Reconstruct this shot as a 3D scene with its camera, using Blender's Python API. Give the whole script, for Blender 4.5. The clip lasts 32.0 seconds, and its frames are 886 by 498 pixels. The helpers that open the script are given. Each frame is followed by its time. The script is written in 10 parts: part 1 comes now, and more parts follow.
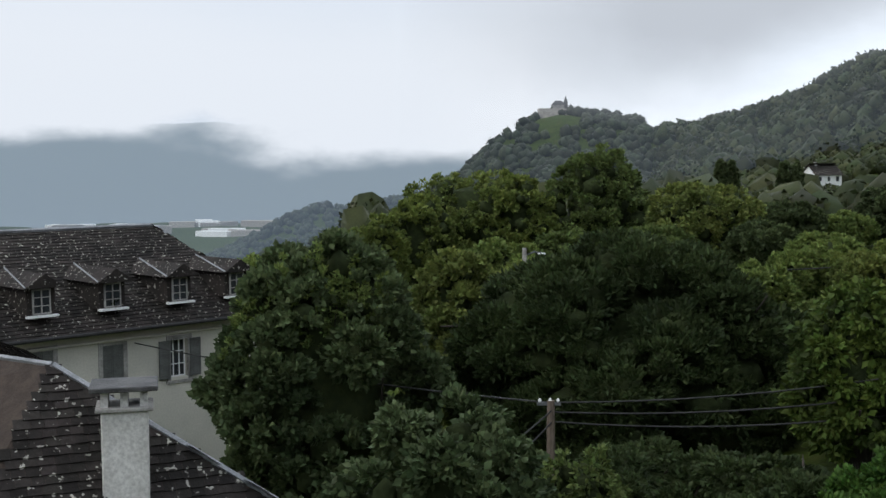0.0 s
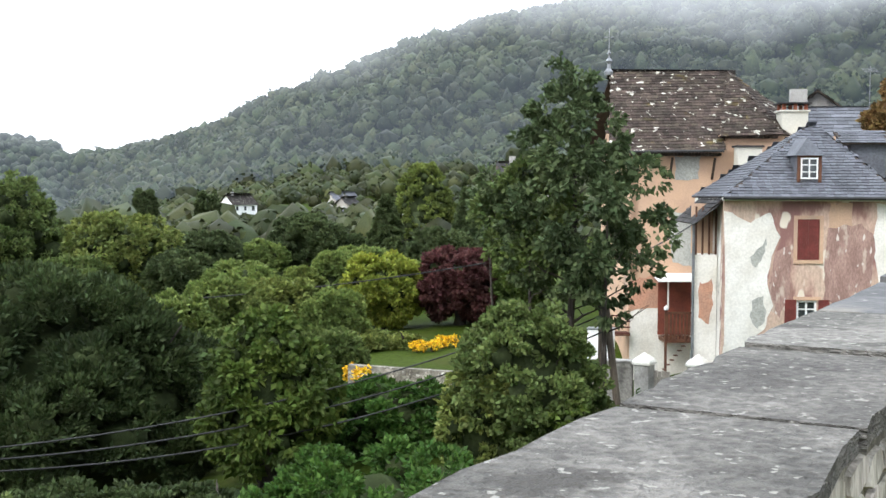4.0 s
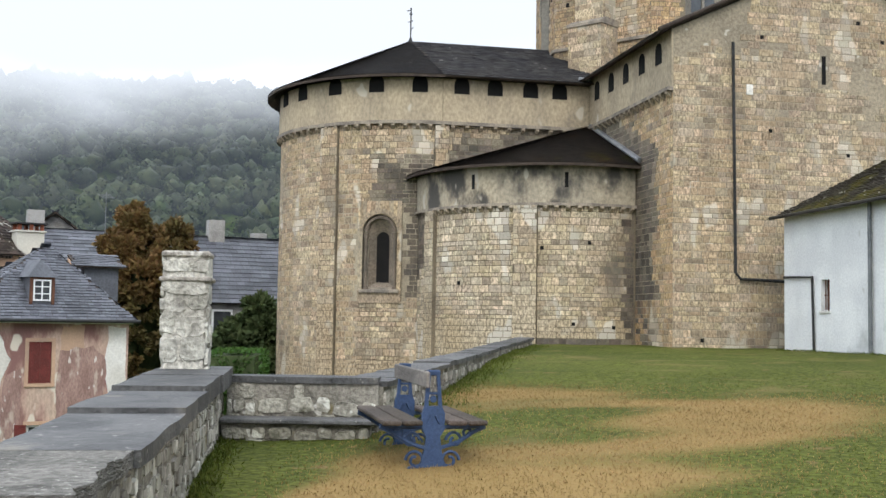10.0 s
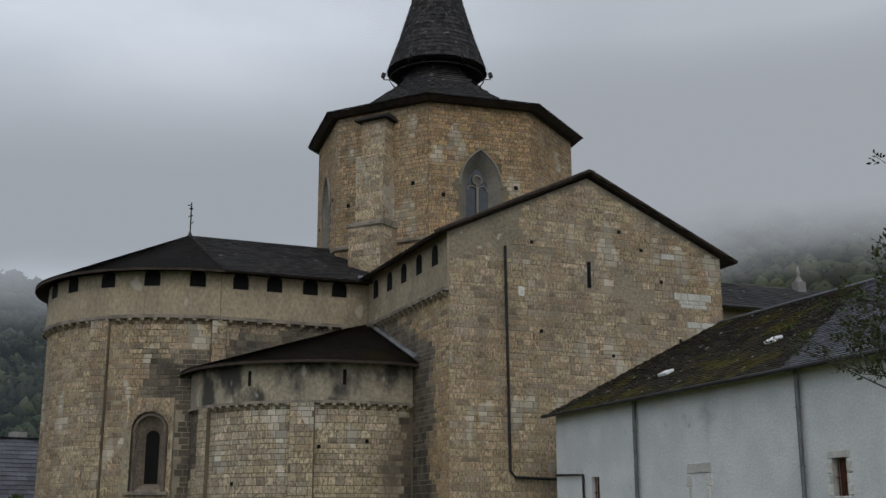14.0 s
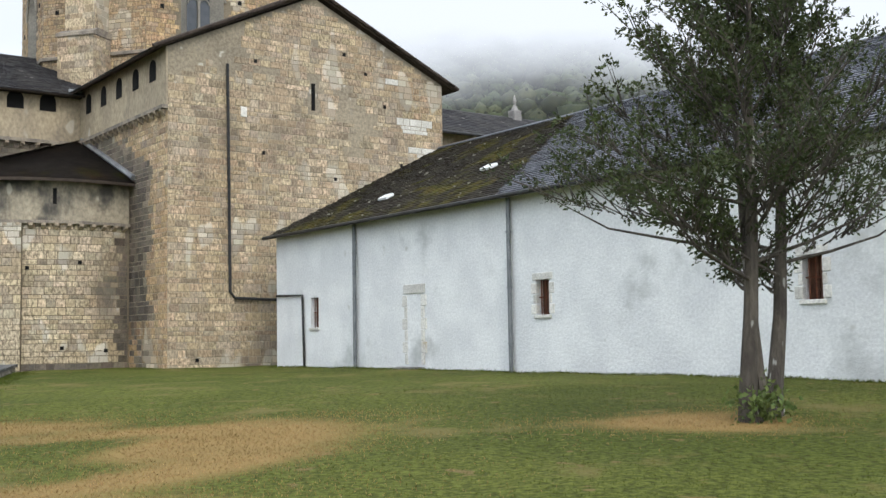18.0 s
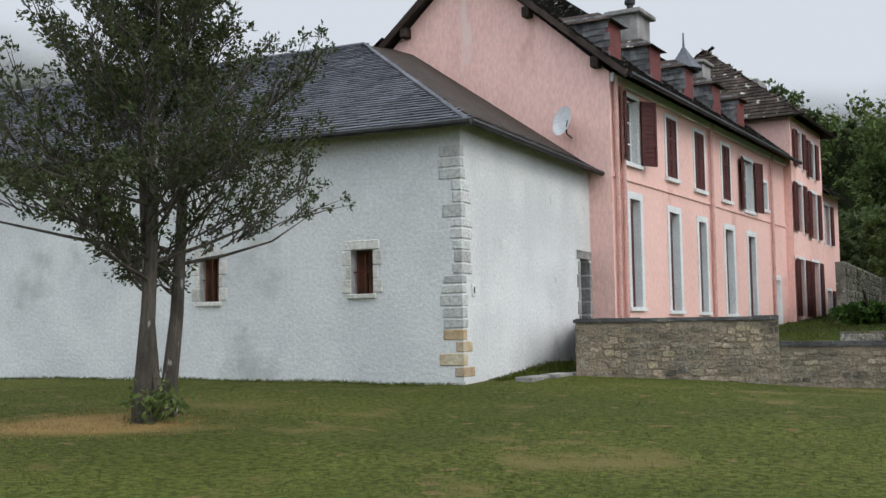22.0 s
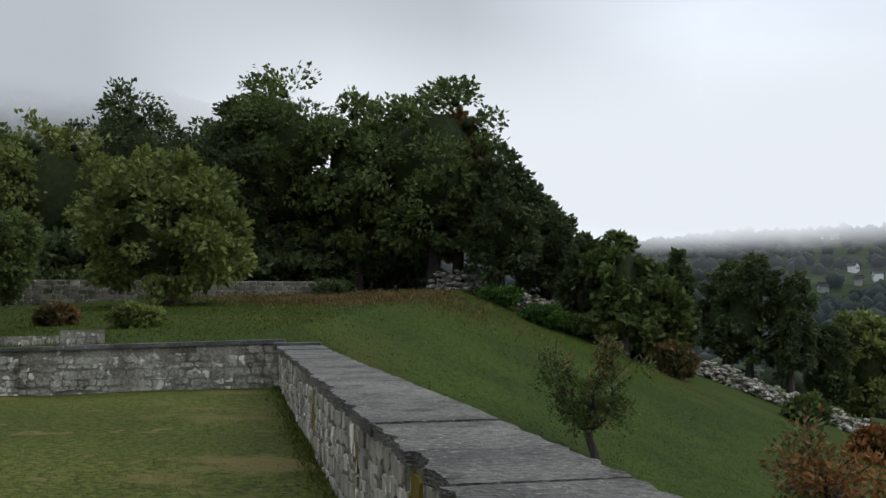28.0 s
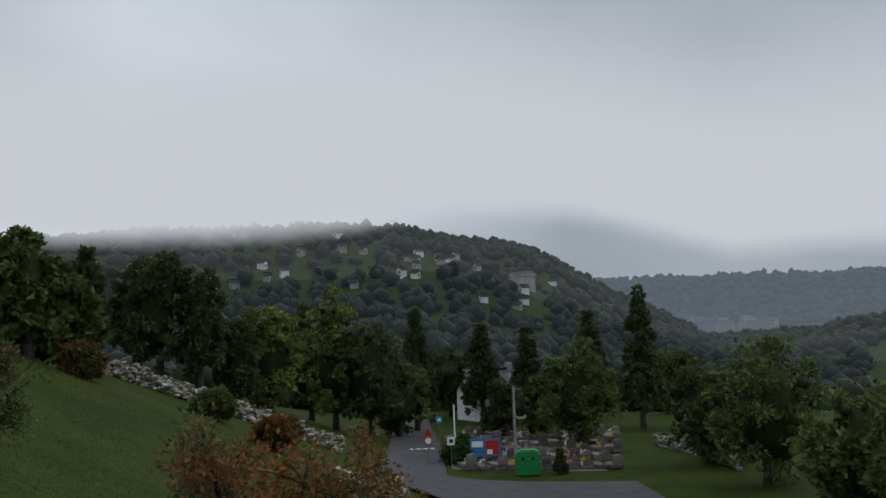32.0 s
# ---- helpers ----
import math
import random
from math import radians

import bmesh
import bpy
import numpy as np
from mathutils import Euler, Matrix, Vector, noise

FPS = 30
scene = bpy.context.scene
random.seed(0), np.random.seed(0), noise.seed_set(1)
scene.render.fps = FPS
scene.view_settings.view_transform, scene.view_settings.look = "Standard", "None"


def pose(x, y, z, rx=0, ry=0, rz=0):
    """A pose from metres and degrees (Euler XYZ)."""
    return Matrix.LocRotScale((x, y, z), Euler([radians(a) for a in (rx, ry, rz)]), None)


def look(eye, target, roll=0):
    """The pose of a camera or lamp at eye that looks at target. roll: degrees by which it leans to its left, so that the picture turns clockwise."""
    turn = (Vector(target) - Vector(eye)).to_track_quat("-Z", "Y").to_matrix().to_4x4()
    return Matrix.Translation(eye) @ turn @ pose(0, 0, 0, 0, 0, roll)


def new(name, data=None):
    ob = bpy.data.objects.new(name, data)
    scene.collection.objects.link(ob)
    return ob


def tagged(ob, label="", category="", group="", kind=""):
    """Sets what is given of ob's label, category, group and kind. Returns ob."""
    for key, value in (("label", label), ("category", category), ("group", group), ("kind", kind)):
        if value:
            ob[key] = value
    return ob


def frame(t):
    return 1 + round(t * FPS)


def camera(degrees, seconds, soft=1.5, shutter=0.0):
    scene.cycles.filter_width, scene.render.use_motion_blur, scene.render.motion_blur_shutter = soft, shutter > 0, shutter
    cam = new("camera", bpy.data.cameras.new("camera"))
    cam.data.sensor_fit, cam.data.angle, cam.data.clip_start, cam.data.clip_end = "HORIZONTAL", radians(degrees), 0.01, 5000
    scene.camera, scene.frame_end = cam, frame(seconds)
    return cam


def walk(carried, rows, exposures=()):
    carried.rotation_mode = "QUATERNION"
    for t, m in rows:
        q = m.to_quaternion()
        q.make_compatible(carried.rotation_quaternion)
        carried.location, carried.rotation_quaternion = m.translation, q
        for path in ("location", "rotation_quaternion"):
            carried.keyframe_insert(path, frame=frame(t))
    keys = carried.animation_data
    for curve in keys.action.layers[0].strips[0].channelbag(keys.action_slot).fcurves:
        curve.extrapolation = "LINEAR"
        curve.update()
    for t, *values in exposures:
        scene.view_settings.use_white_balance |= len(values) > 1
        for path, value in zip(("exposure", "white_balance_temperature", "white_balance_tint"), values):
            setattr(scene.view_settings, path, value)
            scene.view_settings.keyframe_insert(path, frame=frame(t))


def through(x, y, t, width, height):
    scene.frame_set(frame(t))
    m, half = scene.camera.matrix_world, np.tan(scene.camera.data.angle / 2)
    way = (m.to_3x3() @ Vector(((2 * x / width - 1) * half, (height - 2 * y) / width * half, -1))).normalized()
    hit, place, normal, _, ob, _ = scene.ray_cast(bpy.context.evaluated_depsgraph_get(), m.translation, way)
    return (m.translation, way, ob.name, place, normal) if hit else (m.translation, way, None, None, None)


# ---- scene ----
LENS = 42.59
cam = camera(LENS, 32.0)
# seconds, x, y, z in metres, yaw, pitch, roll in degrees
ROWS = [
    (0.0, 0.051, -0.032, 1.523, 1.83, -4.19, 0.31),
    (0.5, 0.027, 0.008, 1.530, -2.56, -4.52, 0.25),
    (1.0, 0.052, 0.052, 1.541, -5.14, -4.76, 0.45),
    (1.5, 0.066, 0.030, 1.553, -7.62, -4.09, 0.72),
    (2.0, 0.121, -0.000, 1.577, -10.74, -3.81, 0.68),
    (2.5, 0.158, -0.045, 1.584, -14.36, -3.29, 0.69),
    (3.0, 0.223, -0.049, 1.570, -18.26, -3.08, 0.19),
    (3.5, 0.279, -0.071, 1.577, -22.52, -2.72, -0.03),
    (4.0, 0.290, -0.095, 1.581, -26.71, -2.75, -0.28),
    (4.5, 0.297, -0.119, 1.589, -29.77, -2.56, -0.48),
    (6.5, 0.353, -0.137, 1.618, -38.98, 0.78, -0.34),
    (7.0, 0.354, -0.155, 1.623, -41.61, 1.01, -0.59),
    (7.5, 0.377, -0.159, 1.623, -45.03, 1.29, -0.57),
    (8.0, 0.408, -0.165, 1.623, -49.69, 1.35, -0.10),
    (8.5, 0.477, -0.164, 1.624, -51.75, 1.84, -0.31),
    (9.0, 0.496, -0.204, 1.622, -54.49, 1.71, -0.73),
    (9.5, 0.552, -0.234, 1.635, -58.68, 2.84, -0.78),
    (10.0, 0.601, -0.260, 1.649, -63.50, 3.70, -0.89),
    (10.5, 0.662, -0.267, 1.675, -67.07, 6.02, -0.60),
    (11.0, 0.633, -0.274, 1.694, -68.78, 8.70, -0.44),
    (11.5, 0.648, -0.318, 1.741, -70.48, 11.91, -0.27),
    (12.0, 0.662, -0.337, 1.753, -71.38, 14.36, -0.08),
    (12.5, 0.686, -0.351, 1.764, -71.98, 16.76, -0.27),
    (13.0, 0.708, -0.358, 1.729, -72.31, 18.38, -0.28),
    (13.5, 0.742, -0.364, 1.693, -73.54, 16.23, -0.07),
    (14.0, 0.727, -0.360, 1.655, -74.38, 13.70, 0.04),
    (14.5, 0.756, -0.368, 1.640, -74.19, 10.68, 0.21),
    (15.0, 0.803, -0.359, 1.644, -76.48, 8.15, 0.46),
    (15.5, 0.778, -0.349, 1.635, -77.23, 5.07, 0.55),
    (17.5, 0.770, -0.378, 1.670, -86.14, 2.19, 0.39),
    (18.0, 0.787, -0.359, 1.751, -88.27, 4.53, 0.96),
    (18.5, 0.776, -0.352, 1.731, -89.82, 5.07, 1.42),
    (19.0, 0.755, -0.355, 1.728, -94.00, 6.22, 1.23),
    (19.5, 0.747, -0.357, 1.725, -97.62, 5.95, 0.78),
    (20.0, 0.776, -0.376, 1.698, -102.70, 5.74, 0.86),
    (20.5, 0.796, -0.401, 1.685, -107.35, 5.65, 0.62),
    (21.0, 0.832, -0.399, 1.701, -111.98, 4.98, 0.78),
    (21.5, 0.847, -0.347, 1.685, -114.48, 5.03, 0.86),
    (22.0, 0.851, -0.373, 1.705, -117.94, 4.23, 0.98),
    (22.5, 0.882, -0.380, 1.717, -121.23, 3.85, 0.94),
    (23.0, 0.946, -0.443, 1.713, -123.53, 4.06, 0.92),
    (23.5, 0.963, -0.496, 1.747, -125.00, 4.15, 0.56),
    (24.0, 0.925, -0.533, 1.739, -128.88, 3.31, -0.68),
    (24.5, 0.902, -0.597, 1.767, -134.49, 3.91, -0.99),
    (25.0, 0.908, -0.589, 1.799, -140.42, 4.58, -0.41),
    (25.5, 0.954, -0.630, 1.801, -144.96, 4.58, -0.10),
    (27.5, 1.031, -0.471, 1.718, -158.98, 4.08, 0.54),
    (28.0, 1.022, -0.461, 1.716, -163.00, 3.75, 0.91),
    (28.5, 1.005, -0.452, 1.727, -166.55, 3.56, 0.31),
    (29.0, 0.981, -0.456, 1.722, -171.12, 3.68, 0.56),
    (29.5, 0.956, -0.405, 1.739, -174.38, 3.79, 0.57),
    (30.0, 0.886, -0.357, 1.741, -177.49, 3.38, 0.30),
    (30.5, 0.861, -0.357, 1.734, -179.93, 2.40, 1.24),
    (31.0, 0.684, -0.433, 1.806, -184.84, 2.97, 1.46),
    (31.5, 0.761, -0.419, 1.799, -188.65, 3.07, 1.58),
    (32.0, 0.774, -0.417, 1.794, -191.85, 2.86, 1.91),
]

EXPOSURES = [(0.0, 0.0), (1.0, 0.25), (2.0, 0.5), (3.0, 0.95), (4.5, 1.4), (6.5, 1.1), (9.0, 0.97), (10.0, 0.8), (11.0, 0.48), (12.0, -0.12), (13.0, -0.7),
             (14.0, -0.7), (15.0, 0.12), (15.5, 0.32), (18.0, 0.73), (19.0, 0.6), (20.5, 0.3), (23.0, 0.25), (25.5, 0.22), (28.0, -0.18), (30.0, -0.45), (32.0, -0.7)]
walk(cam, [(t, pose(x, y, z, 90 + pitch, roll, yaw)) for t, x, y, z, yaw, pitch, roll in ROWS], EXPOSURES)

# ---- sky: overcast, bright all round, with soft cloud relief ----
world = bpy.data.worlds.new("overcast_sky")
scene.world = world
world.use_nodes = True
wn, wl = world.node_tree.nodes, world.node_tree.links
wn.clear()
w_out, w_bg = wn.new("ShaderNodeOutputWorld"), wn.new("ShaderNodeBackground")
w_sky = wn.new("ShaderNodeTexSky")
w_sky.sky_type, w_sky.sun_disc = "NISHITA", False
w_sky.sun_elevation, w_sky.sun_rotation = radians(40), radians(-114)
w_sky.air_density, w_sky.dust_density = 1.0, 3.0
w_co, w_map = wn.new("ShaderNodeTexCoord"), wn.new("ShaderNodeMapping")
w_map.inputs["Scale"].default_value = (1.0, 1.0, 2.6)
w_noise = wn.new("ShaderNodeTexNoise")
w_noise.inputs["Scale"].default_value, w_noise.inputs["Detail"].default_value = 2.7, 5.0
w_noise.inputs["Roughness"].default_value = 0.5
w_ramp = wn.new("ShaderNodeValToRGB")
w_ramp.color_ramp.elements[0].position, w_ramp.color_ramp.elements[0].color = 0.34, (0.62, 0.685, 0.77, 1)
w_ramp.color_ramp.elements[1].position, w_ramp.color_ramp.elements[1].color = 0.66, (0.87, 0.93, 1.02, 1)
w_scale = wn.new("ShaderNodeVectorMath")
w_scale.operation = "SCALE"
w_scale.inputs["Scale"].default_value = 0.10
w_mix = wn.new("ShaderNodeMix")
w_mix.data_type = "RGBA"
w_mix.inputs["Factor"].default_value = 0.88
wl.new(w_co.outputs["Generated"], w_map.inputs["Vector"])
wl.new(w_map.outputs["Vector"], w_noise.inputs["Vector"])
wl.new(w_noise.outputs["Fac"], w_ramp.inputs["Fac"])
wl.new(w_sky.outputs["Color"], w_scale.inputs[0])
wl.new(w_scale.outputs["Vector"], w_mix.inputs["A"])
wl.new(w_ramp.outputs["Color"], w_mix.inputs["B"])
wl.new(w_mix.outputs["Result"], w_bg.inputs["Color"])
w_bg.inputs["Strength"].default_value = 1.5
wl.new(w_bg.outputs["Background"], w_out.inputs["Surface"])

sun_data = bpy.data.lights.new("sun", "SUN")
sun_data.energy, sun_data.angle, sun_data.color = 0.85, radians(30), (1.0, 0.97, 0.92)
sun = new("sun", sun_data)
sun.matrix_world = look((0, 0, 60), (27, 12, 34))

# ---- materials ----
def material(name, base, second=None, scale=2.0, rough=0.85, bump=0.3, fine=30.0, metal=0.0, island=0.0, per_object=0.0,
             stain=None, stain_scale=0.6, stain_at=0.55, stain_soft=0.12, spot=None, spot_scale=6.0, spot_at=0.68, stretch=(1, 1, 1), spec=0.2, grain=0.2):
    """Two-scale noise between base and second, worn by stains and spots, with a fine relief."""
    m = bpy.data.materials.new(name)
    m.use_nodes = True
    n, l = m.node_tree.nodes, m.node_tree.links
    b = n["Principled BSDF"]
    second = second or tuple(c * 0.7 for c in base)
    co, mp = n.new("ShaderNodeTexCoord"), n.new("ShaderNodeMapping")
    mp.inputs["Scale"].default_value = stretch
    l.new(co.outputs["Object"], mp.inputs["Vector"])

    def noise_node(s, detail=4.0, rough_=0.55):
        t = n.new("ShaderNodeTexNoise")
        t.inputs["Scale"].default_value, t.inputs["Detail"].default_value, t.inputs["Roughness"].default_value = s, detail, rough_
        l.new(mp.outputs["Vector"], t.inputs["Vector"])
        return t

    def ramp(src, a, c, soft_from=0.0, soft_to=1.0):
        r = n.new("ShaderNodeMapRange")
        r.inputs["From Min"].default_value, r.inputs["From Max"].default_value = a, c
        r.inputs["To Min"].default_value, r.inputs["To Max"].default_value = soft_from, soft_to
        r.interpolation_type = "SMOOTHSTEP"
        l.new(src, r.inputs["Value"])
        return r.outputs["Result"]

    def mix(fac, a, c):
        x = n.new("ShaderNodeMix")
        x.data_type = "RGBA"
        for key, val in (("Factor", fac), ("A", a), ("B", c)):
            if isinstance(val, (tuple, float, int)):
                x.inputs[key].default_value = val if key == "Factor" else (*val[:3], 1)
            else:
                l.new(val, x.inputs[key])
        return x.outputs["Result"]

    big, small = noise_node(scale), noise_node(fine, 3.0, 0.6)
    col = mix(ramp(big.outputs["Fac"], 0.35, 0.65), base, second)
    g = n.new("ShaderNodeHueSaturation")
    l.new(col, g.inputs["Color"])
    l.new(ramp(small.outputs["Fac"], 0.25, 0.75, 1 - grain, 1 + grain), g.inputs["Value"])
    col = g.outputs["Color"]
    if stain:
        st = noise_node(stain_scale, 5.0, 0.6)
        col = mix(ramp(st.outputs["Fac"], stain_at, stain_at + stain_soft), col, stain)
    if spot:
        sp = noise_node(spot_scale, 2.0, 0.5)
        col = mix(ramp(sp.outputs["Fac"], spot_at, spot_at + 0.05), col, spot)
    for amount, src in ((island, "g"), (per_object, "o")):
        if amount:
            if src == "g":
                rnd = n.new("ShaderNodeNewGeometry").outputs["Random Per Island"]
            else:
                rnd = n.new("ShaderNodeObjectInfo").outputs["Random"]
            h = n.new("ShaderNodeHueSaturation")
            r = n.new("ShaderNodeMapRange")
            r.inputs["To Min"].default_value, r.inputs["To Max"].default_value = 1 - amount, 1 + amount
            l.new(rnd, r.inputs["Value"])
            l.new(col, h.inputs["Color"])
            l.new(r.outputs["Result"], h.inputs["Value"])
            r2 = n.new("ShaderNodeMapRange")
            r2.inputs["To Min"].default_value, r2.inputs["To Max"].default_value = 0.5 - amount * 0.05, 0.5 + amount * 0.05
            wob = n.new("ShaderNodeMath")
            wob.operation = "FRACT"
            mul = n.new("ShaderNodeMath")
            mul.operation = "MULTIPLY"
            mul.inputs[1].default_value = 7.31
            l.new(rnd, mul.inputs[0])
            l.new(mul.outputs[0], wob.inputs[0])
            l.new(wob.outputs[0], r2.inputs["Value"])
            l.new(r2.outputs["Result"], h.inputs["Hue"])
            col = h.outputs["Color"]
    l.new(col, b.inputs["Base Color"])
    b.inputs["Roughness"].default_value, b.inputs["Metallic"].default_value = rough, metal
    b.inputs["Specular IOR Level"].default_value = spec
    if bump:
        bp = n.new("ShaderNodeBump")
        bp.inputs["Strength"].default_value, bp.inputs["Distance"].default_value = bump, 0.03
        l.new(small.outputs["Fac"], bp.inputs["Height"])
        l.new(bp.outputs["Normal"], b.inputs["Normal"])
    return m


def leaf_material(name, base, second, through=0.25, island=0.35):
    """Leaves: two greens, each leaf a shade of its own, a little light passing through."""
    m = material(name, base, second, scale=0.35, fine=6.0, rough=0.6, bump=0.0, island=island, spec=0.16)
    n, l = m.node_tree.nodes, m.node_tree.links
    b, out = n["Principled BSDF"], n["Material Output"]
    t, mx = n.new("ShaderNodeBsdfTranslucent"), n.new("ShaderNodeMixShader")
    l.new(b.inputs["Base Color"].links[0].from_socket, t.inputs["Color"])
    mx.inputs[0].default_value = through
    l.new(b.outputs[0], mx.inputs[1])
    l.new(t.outputs[0], mx.inputs[2])
    l.new(mx.outputs[0], out.inputs["Surface"])
    return m


def stone_material(name, base, warm, cold, soiled, bleached):
    """Weathered ashlar: broad drifts of warm, cold and bleached stone, soiling in streaks, each block a tone of its own."""
    m = material(name, base, warm, scale=0.3, fine=15, island=0.24, bump=1.1, grain=0.6, stain=soiled, stain_scale=0.55, stain_at=0.5, stain_soft=0.24,
                 spot=bleached, spot_scale=0.9, spot_at=0.6, stretch=(1, 1, 0.55))
    n, l = m.node_tree.nodes, m.node_tree.links
    b = n["Principled BSDF"]
    col = b.inputs["Base Color"].links[0].from_socket
    rnd = n.new("ShaderNodeNewGeometry").outputs["Random Per Island"]
    mul, fr = n.new("ShaderNodeMath"), n.new("ShaderNodeMath")
    mul.operation, fr.operation = "MULTIPLY", "FRACT"
    mul.inputs[1].default_value = 13.7
    l.new(rnd, mul.inputs[0])
    l.new(mul.outputs[0], fr.inputs[0])
    for lo, hi, tone, amount in ((0.0, 0.22, warm, 0.4), (0.3, 0.5, cold, 0.4), (0.88, 1.0, soiled, 0.45)):
        pick = n.new("ShaderNodeMath")
        pick.operation = "COMPARE"
        pick.inputs[1].default_value, pick.inputs[2].default_value = (lo + hi) / 2, (hi - lo) / 2
        l.new(fr.outputs[0], pick.inputs[0])
        k = n.new("ShaderNodeMath")
        k.operation = "MULTIPLY"
        k.inputs[1].default_value = amount
        l.new(pick.outputs[0], k.inputs[0])
        x = n.new("ShaderNodeMix")
        x.data_type = "RGBA"
        x.inputs["B"].default_value = (*tone, 1)
        l.new(k.outputs[0], x.inputs["Factor"])
        l.new(col, x.inputs["A"])
        col = x.outputs["Result"]
    l.new(col, b.inputs["Base Color"])
    return m


STONE = stone_material("ashlar_stone", (0.43, 0.345, 0.235), (0.37, 0.275, 0.17), (0.31, 0.275, 0.22), (0.17, 0.14, 0.105), (0.5, 0.445, 0.35))
STONE_WARM = stone_material("warm_ashlar_stone", (0.44, 0.33, 0.205), (0.39, 0.26, 0.135), (0.33, 0.275, 0.21), (0.16, 0.125, 0.09), (0.5, 0.43, 0.32))
STONE_PALE = stone_material("pale_ashlar", (0.47, 0.395, 0.285), (0.41, 0.32, 0.2), (0.35, 0.31, 0.245), (0.16, 0.14, 0.11), (0.56, 0.51, 0.42))
STONE_GREY = material("grey_dressed_stone", (0.29, 0.265, 0.22), (0.21, 0.195, 0.165), scale=0.9, fine=14, bump=0.5, grain=0.2)
PATCH_STONE = material("whitish_repair_stone", (0.66, 0.64, 0.58), (0.56, 0.54, 0.48), scale=1.5, fine=14, island=0.2, bump=0.5, grain=0.2)
GABLE_RENDER = material("worn_gable_render", (0.33, 0.28, 0.2), (0.24, 0.205, 0.15), scale=0.5, fine=9, bump=0.9, grain=0.26,
                        stain=(0.28, 0.25, 0.2), stain_scale=0.7, stain_at=0.55, stain_soft=0.16, spot=(0.47, 0.43, 0.35), spot_scale=2.0, spot_at=0.64)
MORTAR = material("lime_mortar", (0.2, 0.165, 0.115), (0.13, 0.107, 0.076), scale=0.8, fine=20, bump=0.5)
RENDER_BEIGE = material("beige_lime_render", (0.42, 0.345, 0.235), (0.33, 0.275, 0.195), scale=0.6, fine=10, bump=0.7, grain=0.22,
                        stain=(0.15, 0.135, 0.115), stain_scale=0.5, stain_at=0.57, stain_soft=0.2, spot=(0.48, 0.43, 0.34), spot_scale=1.2, spot_at=0.66, stretch=(1, 1, 0.6))
DARK_STONE = material("blackened_cornice_stone", (0.17, 0.15, 0.125), (0.3, 0.26, 0.2), scale=2.0, fine=20, island=0.25, bump=0.6)
RUBBLE = material("rubble_stone", (0.36, 0.335, 0.285), (0.19, 0.172, 0.145), scale=2.2, fine=20, island=0.4, bump=1.2, grain=0.35,
                  stain=(0.055, 0.05, 0.028), stain_scale=1.5, stain_at=0.55, spot=(0.6, 0.58, 0.52), spot_scale=4.5, spot_at=0.6)
RUBBLE_MOSSY = material("mossy_rubble_stone", (0.38, 0.355, 0.3), (0.22, 0.2, 0.165), scale=2.2, fine=20, island=0.35, bump=1.2, grain=0.35,
                        stain=(0.14, 0.1, 0.015), stain_scale=1.1, stain_at=0.57, stain_soft=0.07, spot=(0.6, 0.58, 0.52), spot_scale=4.5, spot_at=0.58, stretch=(1, 1, 0.35))
RUBBLE_MORTAR = material("rubble_mortar", (0.27, 0.25, 0.21), (0.12, 0.11, 0.09), scale=1.5, fine=25, bump=1.0, grain=0.35,
                         stain=(0.13, 0.1, 0.02), stain_scale=1.2, stain_at=0.6, spot=(0.45, 0.43, 0.38), spot_scale=5.0, spot_at=0.62)
RUBBLE_TAN = material("tan_rubble_stone", (0.3, 0.24, 0.175), (0.19, 0.165, 0.135), scale=2.2, fine=22, island=0.35, per_object=0.35, bump=1.1, grain=0.35,
                      stain=(0.09, 0.08, 0.07), stain_scale=1.2, stain_at=0.58)
MORTAR_TAN = material("tan_mortar", (0.29, 0.235, 0.17), (0.2, 0.165, 0.12), scale=1.5, fine=25, bump=0.8)
CAP = material("slate_capping", (0.105, 0.103, 0.1), (0.05, 0.05, 0.05), scale=2.2, fine=26, bump=0.7, rough=0.62, per_object=0.25, grain=0.22, spec=0.35,
               stain=(0.17, 0.155, 0.13), stain_scale=1.7, stain_at=0.58, spot=(0.25, 0.24, 0.22), spot_scale=18, spot_at=0.68)
CAP_WORN = material("worn_grey_capping", (0.175, 0.165, 0.148), (0.1, 0.095, 0.085), scale=1.7, fine=24, bump=1.6, rough=0.8, per_object=0.22, grain=0.38,
                    stain=(0.075, 0.07, 0.062), stain_scale=2.4, stain_at=0.57, stain_soft=0.08, spot=(0.31, 0.3, 0.265), spot_scale=26, spot_at=0.64, stretch=(1, 1, 3))
SLATE = material("grey_slate", (0.115, 0.12, 0.138), (0.08, 0.084, 0.096), scale=0.8, fine=12, island=0.3, rough=0.5, bump=0.4)
SLATE_OLD = material("lichened_old_slate", (0.034, 0.029, 0.026), (0.021, 0.019, 0.017), scale=1.0, fine=10, island=0.4, bump=0.7, rough=0.85, spec=0.15,
                     spot=(0.33, 0.32, 0.28), spot_scale=9.0, spot_at=0.63)
SLATE_LICHEN = material("brown_lichened_slate", (0.075, 0.058, 0.047), (0.045, 0.036, 0.03), scale=1.2, fine=9, island=0.4, bump=0.9, rough=0.9, spec=0.12, grain=0.35,
                        stain=(0.11, 0.085, 0.03), stain_scale=0.7, stain_at=0.6, spot=(0.46, 0.44, 0.38), spot_scale=3.2, spot_at=0.63)
